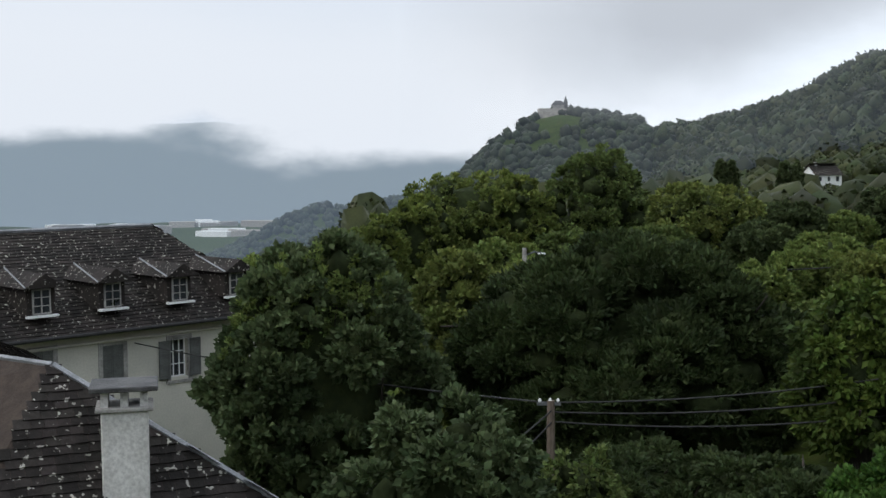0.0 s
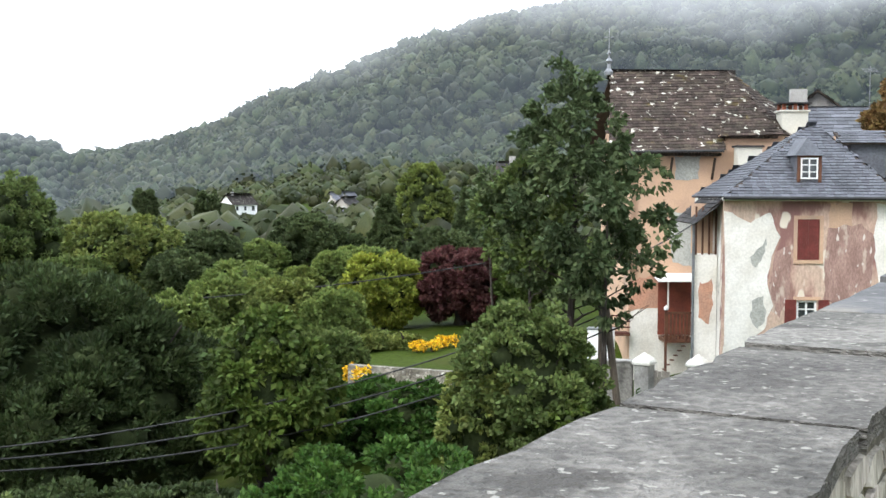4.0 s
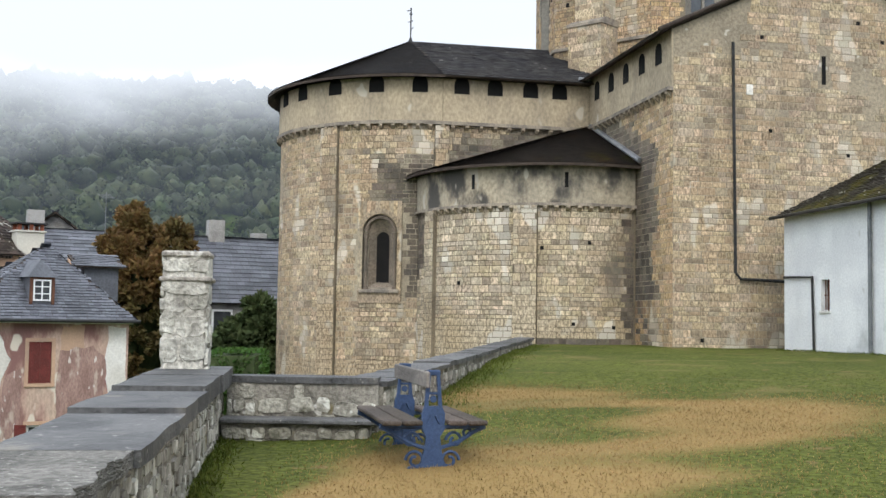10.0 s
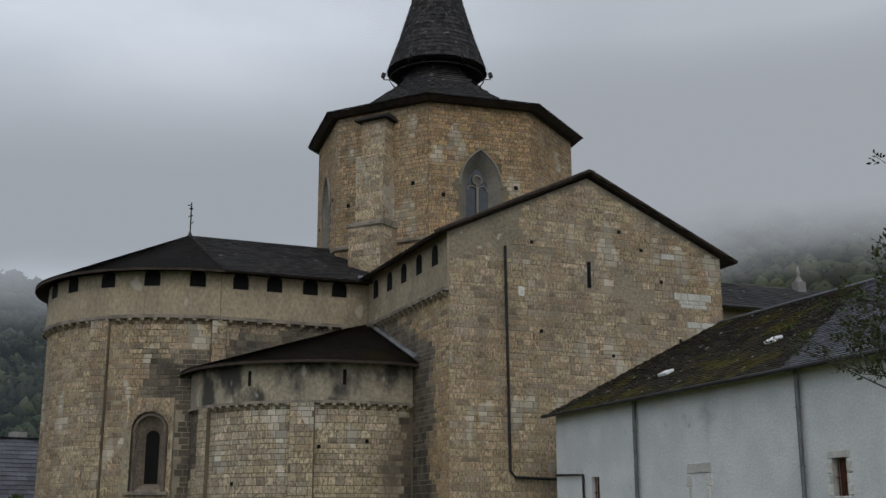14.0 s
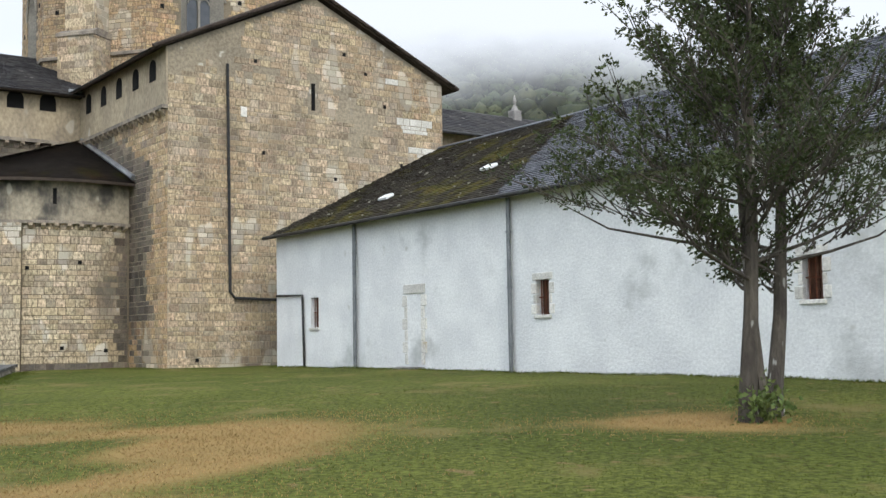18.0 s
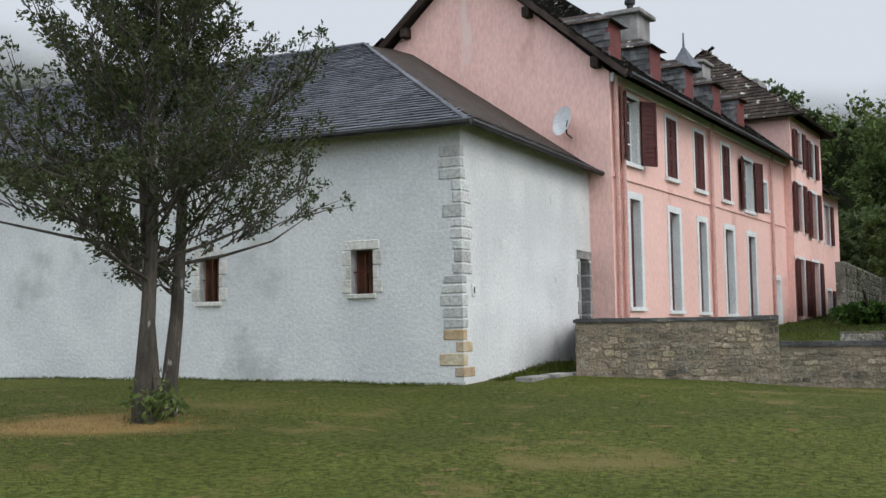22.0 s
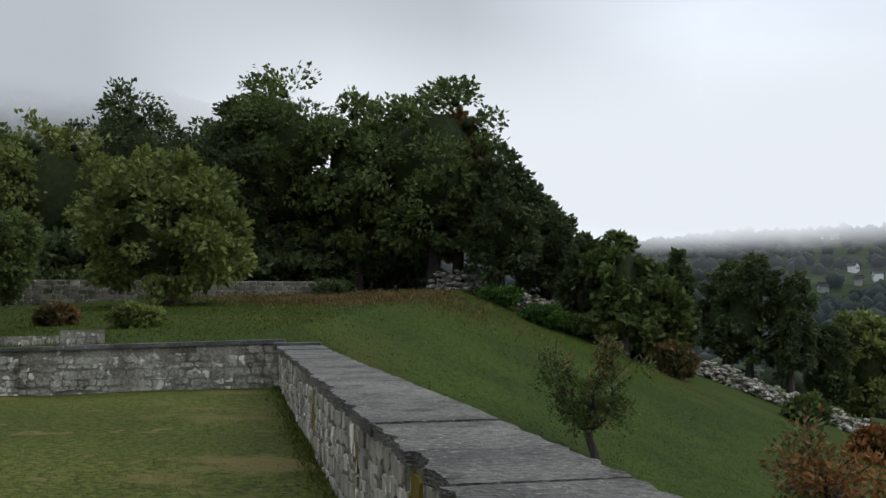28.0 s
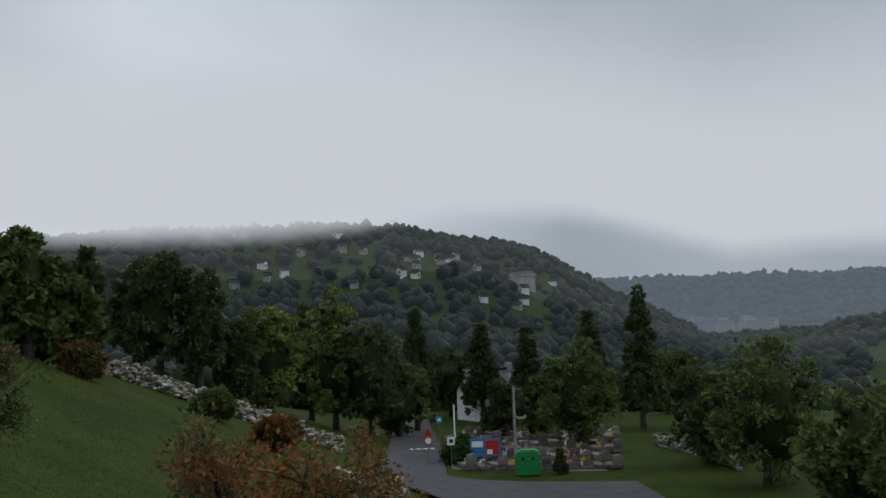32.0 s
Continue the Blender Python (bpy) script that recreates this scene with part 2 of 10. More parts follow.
SLATE_MOSS = material("mossy_old_slate", (0.05, 0.043, 0.032), (0.032, 0.028, 0.022), scale=1.0, fine=10, island=0.4, bump=0.7, rough=0.9, spec=0.12,
                      stain=(0.085, 0.075, 0.018), stain_scale=0.5, stain_at=0.52, spot=(0.3, 0.29, 0.25), spot_scale=4.0, spot_at=0.67)
SLATE_RUSTY = material("mossy_rust_slate", (0.05, 0.042, 0.034), (0.035, 0.03, 0.027), scale=0.9, fine=10, island=0.35, bump=0.6, rough=0.88, spec=0.12,
                       stain=(0.1, 0.055, 0.022), stain_scale=0.55, stain_at=0.56, spot=(0.085, 0.08, 0.02), spot_scale=1.1, spot_at=0.65)
SLATE_SPIRE = material("spire_slate", (0.034, 0.033, 0.035), (0.048, 0.045, 0.044), scale=0.9, fine=10, island=0.45, bump=0.5, rough=0.85, spec=0.15,
                       spot=(0.16, 0.155, 0.145), spot_scale=5.0, spot_at=0.66)
SLATE_DARK = material("dark_slate", (0.035, 0.034, 0.036), (0.05, 0.047, 0.045), scale=0.9, fine=10, island=0.35, bump=0.5, rough=0.85, spec=0.15,
                      spot=(0.2, 0.19, 0.17), spot_scale=3.0, spot_at=0.69)
LEAD = material("lead_flashing", (0.3, 0.31, 0.32), (0.2, 0.21, 0.22), rough=0.45, metal=0.5, bump=0.1)
WHITE_RENDER = material("weathered_white_render", (0.73, 0.74, 0.725), (0.63, 0.64, 0.635), scale=0.7, fine=16, bump=0.4, grain=0.1,
                        stain=(0.42, 0.435, 0.42), stain_scale=0.4, stain_at=0.56, stain_soft=0.16, spot=(0.5, 0.5, 0.46), spot_scale=1.3, spot_at=0.7)
HOTEL_RENDER = material("cream_render", (0.58, 0.56, 0.49), (0.5, 0.49, 0.43), scale=0.5, grain=0.08, fine=16, bump=0.25)
PINK = material("salmon_pink_render", (0.9, 0.585, 0.515), (0.84, 0.53, 0.46), scale=0.45, fine=18, bump=0.3, grain=0.1,
                stain=(0.66, 0.385, 0.32), stain_scale=0.9, stain_at=0.58, stain_soft=0.14, spot=(0.86, 0.64, 0.57), spot_scale=1.3, spot_at=0.66, stretch=(1, 1, 0.4))
PEACH = material("peach_render", (0.55, 0.37, 0.25), (0.47, 0.32, 0.225), scale=0.7, grain=0.08, fine=16, bump=0.4,
                 stain=(0.4, 0.29, 0.22), stain_scale=0.6, stain_at=0.58)
PEEL = material("peeling_pink_render", (0.52, 0.40, 0.31), (0.46, 0.30, 0.24), scale=0.55, fine=9, bump=0.5,
                stain=(0.24, 0.13, 0.115), stain_scale=0.55, stain_at=0.5, stain_soft=0.12, spot=(0.66, 0.6, 0.5), spot_scale=1.2, spot_at=0.6,
                stretch=(1.3, 1.3, 0.6))
CHALK = material("bare_lime_plaster", (0.76, 0.745, 0.69), (0.64, 0.615, 0.55), scale=0.9, fine=12, bump=0.25, grain=0.1, stain=(0.33, 0.33, 0.29), stain_scale=0.8, stain_at=0.62)
PEEL_RED = material("worn_red_limewash", (0.37, 0.245, 0.205), (0.27, 0.17, 0.145), scale=1.4, fine=14, bump=0.5, stain=(0.5, 0.4, 0.33), stain_scale=1.3, stain_at=0.56, stain_soft=0.1, spot=(0.62, 0.56, 0.5), spot_scale=3.0, spot_at=0.64, stretch=(1.6, 1.6, 0.6))
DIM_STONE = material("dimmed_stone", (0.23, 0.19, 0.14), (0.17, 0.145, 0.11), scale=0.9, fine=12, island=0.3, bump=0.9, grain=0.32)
MORTAR_PALE = material("pale_lime_mortar", (0.4, 0.345, 0.25), (0.26, 0.22, 0.16), scale=0.7, fine=20, bump=0.6)
BLACKISH_STONE = material("blackish_stone", (0.1, 0.088, 0.072), (0.17, 0.14, 0.105), scale=1.2, fine=14, island=0.35, bump=0.8)
TERRACOTTA_WASH = material("old_salmon_wash", (0.5, 0.27, 0.18), (0.42, 0.25, 0.18), scale=0.9, fine=14, bump=0.5, stain=(0.4, 0.33, 0.27), stain_scale=1.3, stain_at=0.58)
PORCH_RED = material("red_brown_boarding", (0.2, 0.06, 0.04), (0.15, 0.05, 0.035), scale=2, fine=20, bump=0.3)
CEMENT = material("grey_cement_patch", (0.4, 0.4, 0.36), (0.33, 0.34, 0.31), scale=1.2, fine=14, bump=0.4)
WHITE_PAINT = material("white_paint", (0.8, 0.81, 0.8), (0.73, 0.74, 0.73), scale=1.5, fine=30, rough=0.5, bump=0.1)
TRIM_STONE = material("dressed_stone_trim", (0.66, 0.65, 0.6), (0.57, 0.55, 0.5), scale=1.5, fine=20, per_object=0.15, bump=0.4, stain=(0.42, 0.33, 0.16), stain_scale=1.0, stain_at=0.62)
SHUTTER = material("oxblood_shutter_paint", (0.105, 0.033, 0.03), (0.08, 0.026, 0.024), scale=3, fine=30, rough=0.6, bump=0.2)
SHUTTER_RED = material("brick_red_shutter_paint", (0.17, 0.042, 0.036), (0.13, 0.036, 0.03), scale=3, fine=30, rough=0.6, bump=0.2)
SHUTTER_GREY = material("grey_shutter_paint", (0.13, 0.135, 0.13), (0.1, 0.105, 0.1), scale=3, fine=30, rough=0.6, bump=0.2)
WOOD_DARK = material("dark_weathered_timber", (0.06, 0.045, 0.035), (0.04, 0.03, 0.024), scale=4, fine=40, rough=0.8, bump=0.4, stretch=(1, 1, 0.2))
WOOD_GREY = material("grey_weathered_plank", (0.27, 0.245, 0.215), (0.17, 0.155, 0.14), scale=3, fine=40, rough=0.85, bump=0.6, per_object=0.2, stretch=(0.3, 1, 1))
WOOD_SEAT = material("dark_weathered_plank", (0.085, 0.068, 0.055), (0.05, 0.041, 0.034), scale=3, fine=40, rough=0.85, bump=0.7, per_object=0.2, stretch=(0.3, 1, 1))
WOOD_BROWN = material("brown_timber", (0.13, 0.06, 0.035), (0.09, 0.042, 0.027), scale=4, fine=40, rough=0.7, bump=0.3)
BLUE_IRON = material("blue_painted_cast_iron", (0.045, 0.075, 0.15), (0.035, 0.058, 0.115), scale=4, fine=40, rough=0.5, bump=0.2)
RUST = material("rusty_iron_bar", (0.16, 0.055, 0.028), (0.1, 0.04, 0.025), scale=8, fine=60, rough=0.85, bump=0.3)
ZINC = material("zinc_pipe", (0.2, 0.21, 0.215), (0.14, 0.15, 0.155), scale=3, fine=30, rough=0.45, metal=0.4, bump=0.1)
DARK_METAL = material("dark_metal", (0.045, 0.045, 0.045), (0.03, 0.03, 0.03), scale=3, fine=30, rough=0.5, metal=0.3, bump=0.1)
PINK_PIPE = material("pink_painted_pipe", (0.66, 0.4, 0.35), (0.56, 0.33, 0.29), scale=3, fine=30, rough=0.5, bump=0.1)
# near-black colour that stands in for the shade inside openings and holes
DARK = material("unlit_opening_black", (0.012, 0.011, 0.01), (0.008, 0.008, 0.008), bump=0.0, rough=0.9)
GLASS = material("window_pane", (0.05, 0.055, 0.06), (0.03, 0.034, 0.038), scale=1.0, fine=3, rough=0.05, bump=0.0, spec=1.0)
CONCRETE = material("weathered_concrete", (0.36, 0.35, 0.33), (0.22, 0.21, 0.2), scale=1.5, fine=20, bump=0.5, stain=(0.1, 0.1, 0.095), stain_scale=1.0, stain_at=0.6)
CHIM_WHITE = material("stained_white_render", (0.62, 0.61, 0.58), (0.5, 0.49, 0.46), scale=1.2, fine=16, bump=0.5, stain=(0.19, 0.185, 0.175), stain_scale=1.1, stain_at=0.56, stain_soft=0.1)
BRICK_RED = material("red_brick", (0.26, 0.085, 0.05), (0.2, 0.065, 0.04), scale=3, fine=30, bump=0.4)
BARK = material("grey_bark", (0.1, 0.087, 0.07), (0.055, 0.047, 0.04), scale=5, fine=24, bump=0.9, stretch=(1, 1, 0.3), spot=(0.3, 0.3, 0.27), spot_scale=9, spot_at=0.66)
BARK_DARK = material("dark_bark", (0.06, 0.05, 0.042), (0.035, 0.03, 0.026), scale=5, fine=24, bump=0.8, stretch=(1, 1, 0.3))
POLE_WOOD = material("weathered_pole_timber", (0.15, 0.12, 0.095), (0.095, 0.078, 0.064), scale=3, fine=30, bump=0.5, stretch=(1, 1, 0.15))
ASPHALT = material("asphalt", (0.075, 0.076, 0.08), (0.055, 0.056, 0.06), scale=0.5, fine=30, rough=0.8, bump=0.3)
GREEN_PLASTIC = material("green_plastic", (0.02, 0.27, 0.075), (0.018, 0.22, 0.062), scale=2, fine=20, rough=0.4, bump=0.05)
SIGN_BLUE = material("blue_enamel", (0.05, 0.2, 0.42), (0.045, 0.18, 0.38), rough=0.4, bump=0.0)
SIGN_RED = material("red_enamel", (0.45, 0.03, 0.03), (0.4, 0.028, 0.028), rough=0.4, bump=0.0)
GRANITE = material("cemetery_granite", (0.22, 0.195, 0.175), (0.12, 0.108, 0.1), scale=1.2, fine=20, per_object=0.45, island=0.4, bump=0.2, rough=0.5)
FAR_WALL = material("far_house_render", (0.4, 0.375, 0.335), (0.31, 0.29, 0.265), scale=0.4, fine=5, per_object=0.1, bump=0.1)

LEAF = {k: leaf_material("leaf_" + k, a, c) for k, a, c in (
    ("mid", (0.112, 0.15, 0.044), (0.076, 0.108, 0.032)), ("dark", (0.078, 0.105, 0.04), (0.054, 0.076, 0.031)), ("yew", (0.048, 0.07, 0.024), (0.029, 0.044, 0.016)),
    ("blue", (0.088, 0.12, 0.05), (0.057, 0.083, 0.036)), ("bright", (0.098, 0.142, 0.027), (0.04, 0.064, 0.016)),
    ("yellow", (0.25, 0.28, 0.042), (0.17, 0.21, 0.036)), ("sunny", (0.165, 0.205, 0.05), (0.11, 0.143, 0.038)), ("fresh", (0.165, 0.215, 0.058), (0.107, 0.15, 0.042)), ("olive", (0.17, 0.2, 0.052), (0.112, 0.143, 0.04)),
    ("plum", (0.098, 0.037, 0.035), (0.068, 0.028, 0.027)), ("rust", (0.17, 0.105, 0.04), (0.1, 0.085, 0.032)), ("holly", (0.062, 0.078, 0.03), (0.044, 0.057, 0.024)),
    ("orange", (0.21, 0.088, 0.026), (0.13, 0.08, 0.03)), ("gold", (0.770, 0.504, 0.028), (0.630, 0.392, 0.028)), ("hedge", (0.058, 0.12, 0.022), (0.04, 0.084, 0.017)))}

# ---- building blocks ----


def to_mesh(name, verts, faces, mat, smooth=False):
    me = bpy.data.meshes.new(name)
    me.from_pydata([tuple(v) for v in verts], [], [tuple(f) for f in faces])
    if mat:
        me.materials.append(mat)
    if smooth:
        me.polygons.foreach_set("use_smooth", [True] * len(me.polygons))
    me.update()
    return me


def part(name, geo, mat, parent=None, label=""):
    """Links geo, (verts, faces) or a mesh, as one mesh object under parent."""
    me = geo if isinstance(geo, bpy.types.Mesh) else to_mesh(name, geo[0], geo[1], mat)
    ob = new(name, me)
    if parent:
        ob.parent = parent
    if label:
        ob["label"] = label
    return ob


def thing(name, m, label, category, group="", kind=""):
    ob = new(name)
    ob.matrix_world = m
    ob.empty_display_size = 0.2
    return tagged(ob, label, category, group, kind)


def joined(*geos):
    vs, fs = [], []
    for v, f in geos:
        k = len(vs)
        vs.extend(v)
        fs.extend([tuple(i + k for i in q) for q in f])
    return vs, fs


def moved(geo, m):
    return [tuple(m @ Vector(v)) for v in geo[0]], geo[1]


def block(x0, x1, y0, y1, z0, z1, bev=0.0):
    """A box; bev chamfers its twelve edges."""
    if not bev:
        v = [(x, y, z) for z in (z0, z1) for y in (y0, y1) for x in (x0, x1)]
        return v, [(0, 2, 3, 1), (4, 5, 7, 6), (0, 1, 5, 4), (2, 6, 7, 3), (0, 4, 6, 2), (1, 3, 7, 5)]
    bm = bmesh.new()
    bmesh.ops.create_cube(bm, size=1)
    for q in bm.verts:
        q.co = (x0 if q.co.x < 0 else x1, y0 if q.co.y < 0 else y1, z0 if q.co.z < 0 else z1)
    bmesh.ops.bevel(bm, geom=bm.edges[:], offset=min(bev, 0.3 * min(x1 - x0, y1 - y0, z1 - z0)), segments=1, affect="EDGES")
    bm.verts.index_update()
    out = [tuple(q.co) for q in bm.verts], [tuple(q.index for q in f.verts) for f in bm.faces]
    bm.free()
    return out


def prism(outline, h0, h1, axis="z"):
    """An outline of 2D points pushed from h0 to h1: along z (x, y), y (x, z) or x (y, z)."""
    n = len(outline)
    put = {"z": lambda a, b, h: (a, b, h), "y": lambda a, b, h: (a, h, b), "x": lambda a, b, h: (h, a, b)}[axis]
    v = [put(a, b, h) for h in (h0, h1) for a, b in outline]
    area = sum(outline[i][0] * outline[(i + 1) % n][1] - outline[(i + 1) % n][0] * outline[i][1] for i in range(n))
    f = [tuple(range(n))[::-1], tuple(range(n, 2 * n))] + [(i, (i + 1) % n, n + (i + 1) % n, n + i) for i in range(n)]
    if (area < 0) != (axis == "y"):
        f = [q[::-1] for q in f]
    return v, f


def tube(points, radii, sides=8, cap=True):
    """A tapering tube along points."""
    pts = [Vector(p) for p in points]
    vs, fs = [], []
    for i, p in enumerate(pts):
        d = (pts[min(i + 1, len(pts) - 1)] - pts[max(i - 1, 0)]).normalized()
        a = d.cross(Vector((0.3, 0.9, 0.2))).normalized() if abs(d.y) < 0.95 else d.cross(Vector((1, 0, 0))).normalized()
        b = d.cross(a)
        r = radii[i] if isinstance(radii, (list, tuple)) else radii
        for k in range(sides):
            t = 2 * math.pi * k / sides
            vs.append(tuple(p + a * (r * math.cos(t)) + b * (r * math.sin(t))))
    for i in range(len(pts) - 1):
        for k in range(sides):
            j = (k + 1) % sides
            fs.append((i * sides + k, i * sides + j, (i + 1) * sides + j, (i + 1) * sides + k))
    if cap:
        fs.append(tuple(range(sides))[::-1])
        fs.append(tuple(range(len(vs) - sides, len(vs))))
    return vs, fs


def lathe(profile, sides=16, centre=(0, 0)):
    """A turned solid from (radius, height) pairs."""
    vs, fs = [], []
    for r, z in profile:
        for k in range(sides):
            t = 2 * math.pi * k / sides
            vs.append((centre[0] + r * math.cos(t), centre[1] + r * math.sin(t), z))
    for i in range(len(profile) - 1):
        for k in range(sides):
            j = (k + 1) % sides
            fs.append((i * sides + k, i * sides + j, (i + 1) * sides + j, (i + 1) * sides + k))
    fs.append(tuple(range(sides))[::-1])
    fs.append(tuple(range(len(vs) - sides, len(vs))))
    return vs, fs


def wall_with_holes(length, height, thick, holes, y0=0.0, z0=0.0):
    """A wall along x from 0 to length, from y0 back to y0 + thick, with rectangular openings (x0, x1, z0, z1) through it."""
    xs = sorted({0.0, length, *[h[0] for h in holes], *[h[1] for h in holes]})
    zs = sorted({z0, z0 + height, *[h[2] for h in holes], *[h[3] for h in holes]})
    solid = {}
    for i in range(len(xs) - 1):
        for j in range(len(zs) - 1):
            cx, cz = (xs[i] + xs[i + 1]) / 2, (zs[j] + zs[j + 1]) / 2
            solid[i, j] = not any(h[0] < cx < h[1] and h[2] < cz < h[3] for h in holes)
    vs, fs, key = [], [], {}

    def v(i, k, j):
        if (i, k, j) not in key:
            key[i, k, j] = len(vs)
            vs.append((xs[i], y0 + thick * k, zs[j]))
        return key[i, k, j]

    for (i, j), s in solid.items():
        if not s:
            continue
        fs.append((v(i, 0, j), v(i + 1, 0, j), v(i + 1, 0, j + 1), v(i, 0, j + 1)))
        fs.append((v(i, 1, j), v(i, 1, j + 1), v(i + 1, 1, j + 1), v(i + 1, 1, j)))
        if not solid.get((i - 1, j)):
            fs.append((v(i, 0, j), v(i, 0, j + 1), v(i, 1, j + 1), v(i, 1, j)))
        if not solid.get((i + 1, j)):
            fs.append((v(i + 1, 0, j), v(i + 1, 1, j), v(i + 1, 1, j + 1), v(i + 1, 0, j + 1)))
        if not solid.get((i, j - 1)):
            fs.append((v(i, 0, j), v(i, 1, j), v(i + 1, 1, j), v(i + 1, 0, j)))
        if not solid.get((i, j + 1)):
            fs.append((v(i, 0, j + 1), v(i + 1, 0, j + 1), v(i + 1, 1, j + 1), v(i, 1, j + 1)))
    return vs, fs


def inside(poly, x, y):
    c = False
    for i in range(len(poly)):
        (x0, y0), (x1, y1) = poly[i], poly[i - 1]
        if (y0 > y) != (y1 > y) and x < (x1 - x0) * (y - y0) / (y1 - y0) + x0:
            c = not c
    return c


def roof_plane(corners, slate=(0.24, 0.2), seed=1, ragged=0.012, thick=0.014):
    """Slates in courses over a flat roof face, given by its corners in order, the first two along the eave. Returns (verts, faces) of slates and of the deck."""
    r = np.random.default_rng(seed)
    c = [Vector(p) for p in corners]
    u = (c[1] - c[0]).normalized()
    nrm = u.cross(c[-1] - c[0]).normalized()
    if nrm.z < 0:
        nrm = -nrm
    w = nrm.cross(u).normalized()
    if w.z < 0:
        w = -w
    poly = [((p - c[0]).dot(u), (p - c[0]).dot(w)) for p in c]
    lo, hi, top = min(p[0] for p in poly), max(p[0] for p in poly), max(p[1] for p in poly)
    sw, sh = slate
    vs, fs = [], []
    row, y = 0, -0.02
    while y < top:
        x = lo - sw * (0.5 if row % 2 else 1.0) + r.uniform(-0.02, 0.02)
        while x < hi:
            wd = sw * r.uniform(0.82, 1.18)
            a, b = x + 0.004, x + wd - 0.004
            x += wd
            ym, yt = y + sh * 0.5, y + sh * 1.25
            ins = [inside(poly, q, min(max(ym, 0.02), top - 0.02)) for q in (a, (a + b) / 2, b)]
            if not ins[1]:
                continue
            yb = y + r.uniform(-ragged, ragged)
            k = len(vs)
            h0, h1 = thick * 2.2 + r.uniform(0, 0.012), 0.006
            for px, py, h in ((a, yb, h0), (b, yb, h0), (b, yt, h1), (a, yt, h1), (a, yb, 0.0), (b, yb, 0.0)):
                vs.append(tuple(c[0] + u * px + w * py + nrm * h))
            fs += [(k, k + 1, k + 2, k + 3), (k + 4, k + 5, k + 1, k)]
        y += sh
        row += 1
    deck_t = 0.06
    dv = [tuple(p) for p in c] + [tuple(p - nrm * deck_t) for p in c]
    n = len(c)
    order = list(range(n))
    if (c[1] - c[0]).cross(c[2] - c[1]).dot(nrm) < 0:
        order = order[::-1]
    df = [tuple(order), tuple(n + i for i in order[::-1])] + [(order[i], n + order[i], n + order[(i + 1) % n], order[(i + 1) % n]) for i in range(n)]
    return (vs, fs), (dv, df)


def slated(parent, corners, mat, slate=(0.26, 0.2), seed=1, label="", deck=None):
    """A roof face under parent: the deck, and its slates as one joined part."""
    s, d = roof_plane(corners, slate, seed)
    roof = part("roof", d, deck or WOOD_DARK, parent, label)
    tagged(part("slating", s, mat, roof), kind="stuff")
    return roof


def masonry(place, u0, u1, z0, z1, course=0.26, length=(0.28, 0.62), proud=0.02, skip=None, seed=3, joint=0.018, limit=0):
    """Squared blocks in uneven courses. place(u, z, out) gives a point; returns a list of single blocks (verts, faces)."""
    r = np.random.default_rng(seed)
    out, z = [], z0
    while z < z1 - 0.05:
        h = min(course * r.uniform(0.66, 1.4), z1 - z)
        if z1 - z - h < 0.08:
            h = z1 - z
        u = u0 - r.uniform(0, length[0])
        while u < u1:
            w = length[0] + (length[1] - length[0]) * r.beta(1.3, 2.0) * 1.35
            a, b = max(u, u0) + joint / 2, min(u + w, u1) - joint / 2
            u += w
            if b - a < 0.05 or (skip and skip((a + b) / 2, z + h / 2, (b - a) / 2, h / 2)):
                continue
            p, t = proud * r.uniform(0.25, 1.0), joint * 0.6
            zz0, zz1 = z + joint / 2, z + h - joint / 2
            q = [r.uniform(-0.008, 0.008) for _ in range(4)]
            v = [place(a, zz0, 0), place(b, zz0, 0), place(b, zz1, 0), place(a, zz1, 0),
                 place(a + t, zz0 + t + q[0], p), place(b - t, zz0 + t + q[1], p), place(b - t, zz1 - t + q[2], p), place(a + t, zz1 - t + q[3], p)]
            out.append((v, [(4, 5, 6, 7), (0, 1, 5, 4), (1, 2, 6, 5), (2, 3, 7, 6), (3, 0, 4, 7)]))
        z += h
    return out


def rubble(place, u0, u1, z0, z1, size=0.2, proud=0.05, seed=5, gap=0.01, top=None):
    """Uneven rubble stones, six- and eight-sided lumps laid in rough courses."""
    r = np.random.default_rng(seed)
    out, z = [], z0
    while z < z1:
        h = size * r.uniform(0.55, 1.15)
        u = u0 - r.uniform(0, size)
        while u < u1:
            w = size * r.uniform(0.7, 2.1)
            a, b = max(u, u0), min(u + w, u1)
            u += w
            zc, hh = z + h / 2 + r.uniform(-0.03, 0.03), h / 2 - gap / 2
            if b - a < 0.06 or zc + hh * 0.7 > (top((a + b) / 2) if top else z1) or zc - hh * 0.6 < z0:
                continue
            uc, hw = (a + b) / 2, (b - a) / 2 - gap / 2
            n = 8
            ring0, ring1 = [], []
            p = proud * r.uniform(0.3, 1.0)
            tilt = r.uniform(-0.25, 0.25)
            for k in range(n):
                t = 2 * math.pi * (k + 0.5) / n
                cx, cz = math.copysign(abs(math.cos(t)) ** 0.55, math.cos(t)), math.copysign(abs(math.sin(t)) ** 0.55, math.sin(t))
                j = r.uniform(0.86, 1.1)
                ring0.append(place(uc + hw * cx * j, zc + hh * cz * j + hw * cx * tilt * 0.2, -0.01))
                ring1.append(place(uc + hw * cx * j * 0.93, zc + hh * cz * j * 0.91 + hw * cx * tilt * 0.2, p * r.uniform(0.75, 1.1)))
            v = ring0 + ring1
            f = [tuple(range(n, 2 * n))] + [(k, (k + 1) % n, n + (k + 1) % n, n + k) for k in range(n)]
            out.append((v, f))
        z += h
    return out


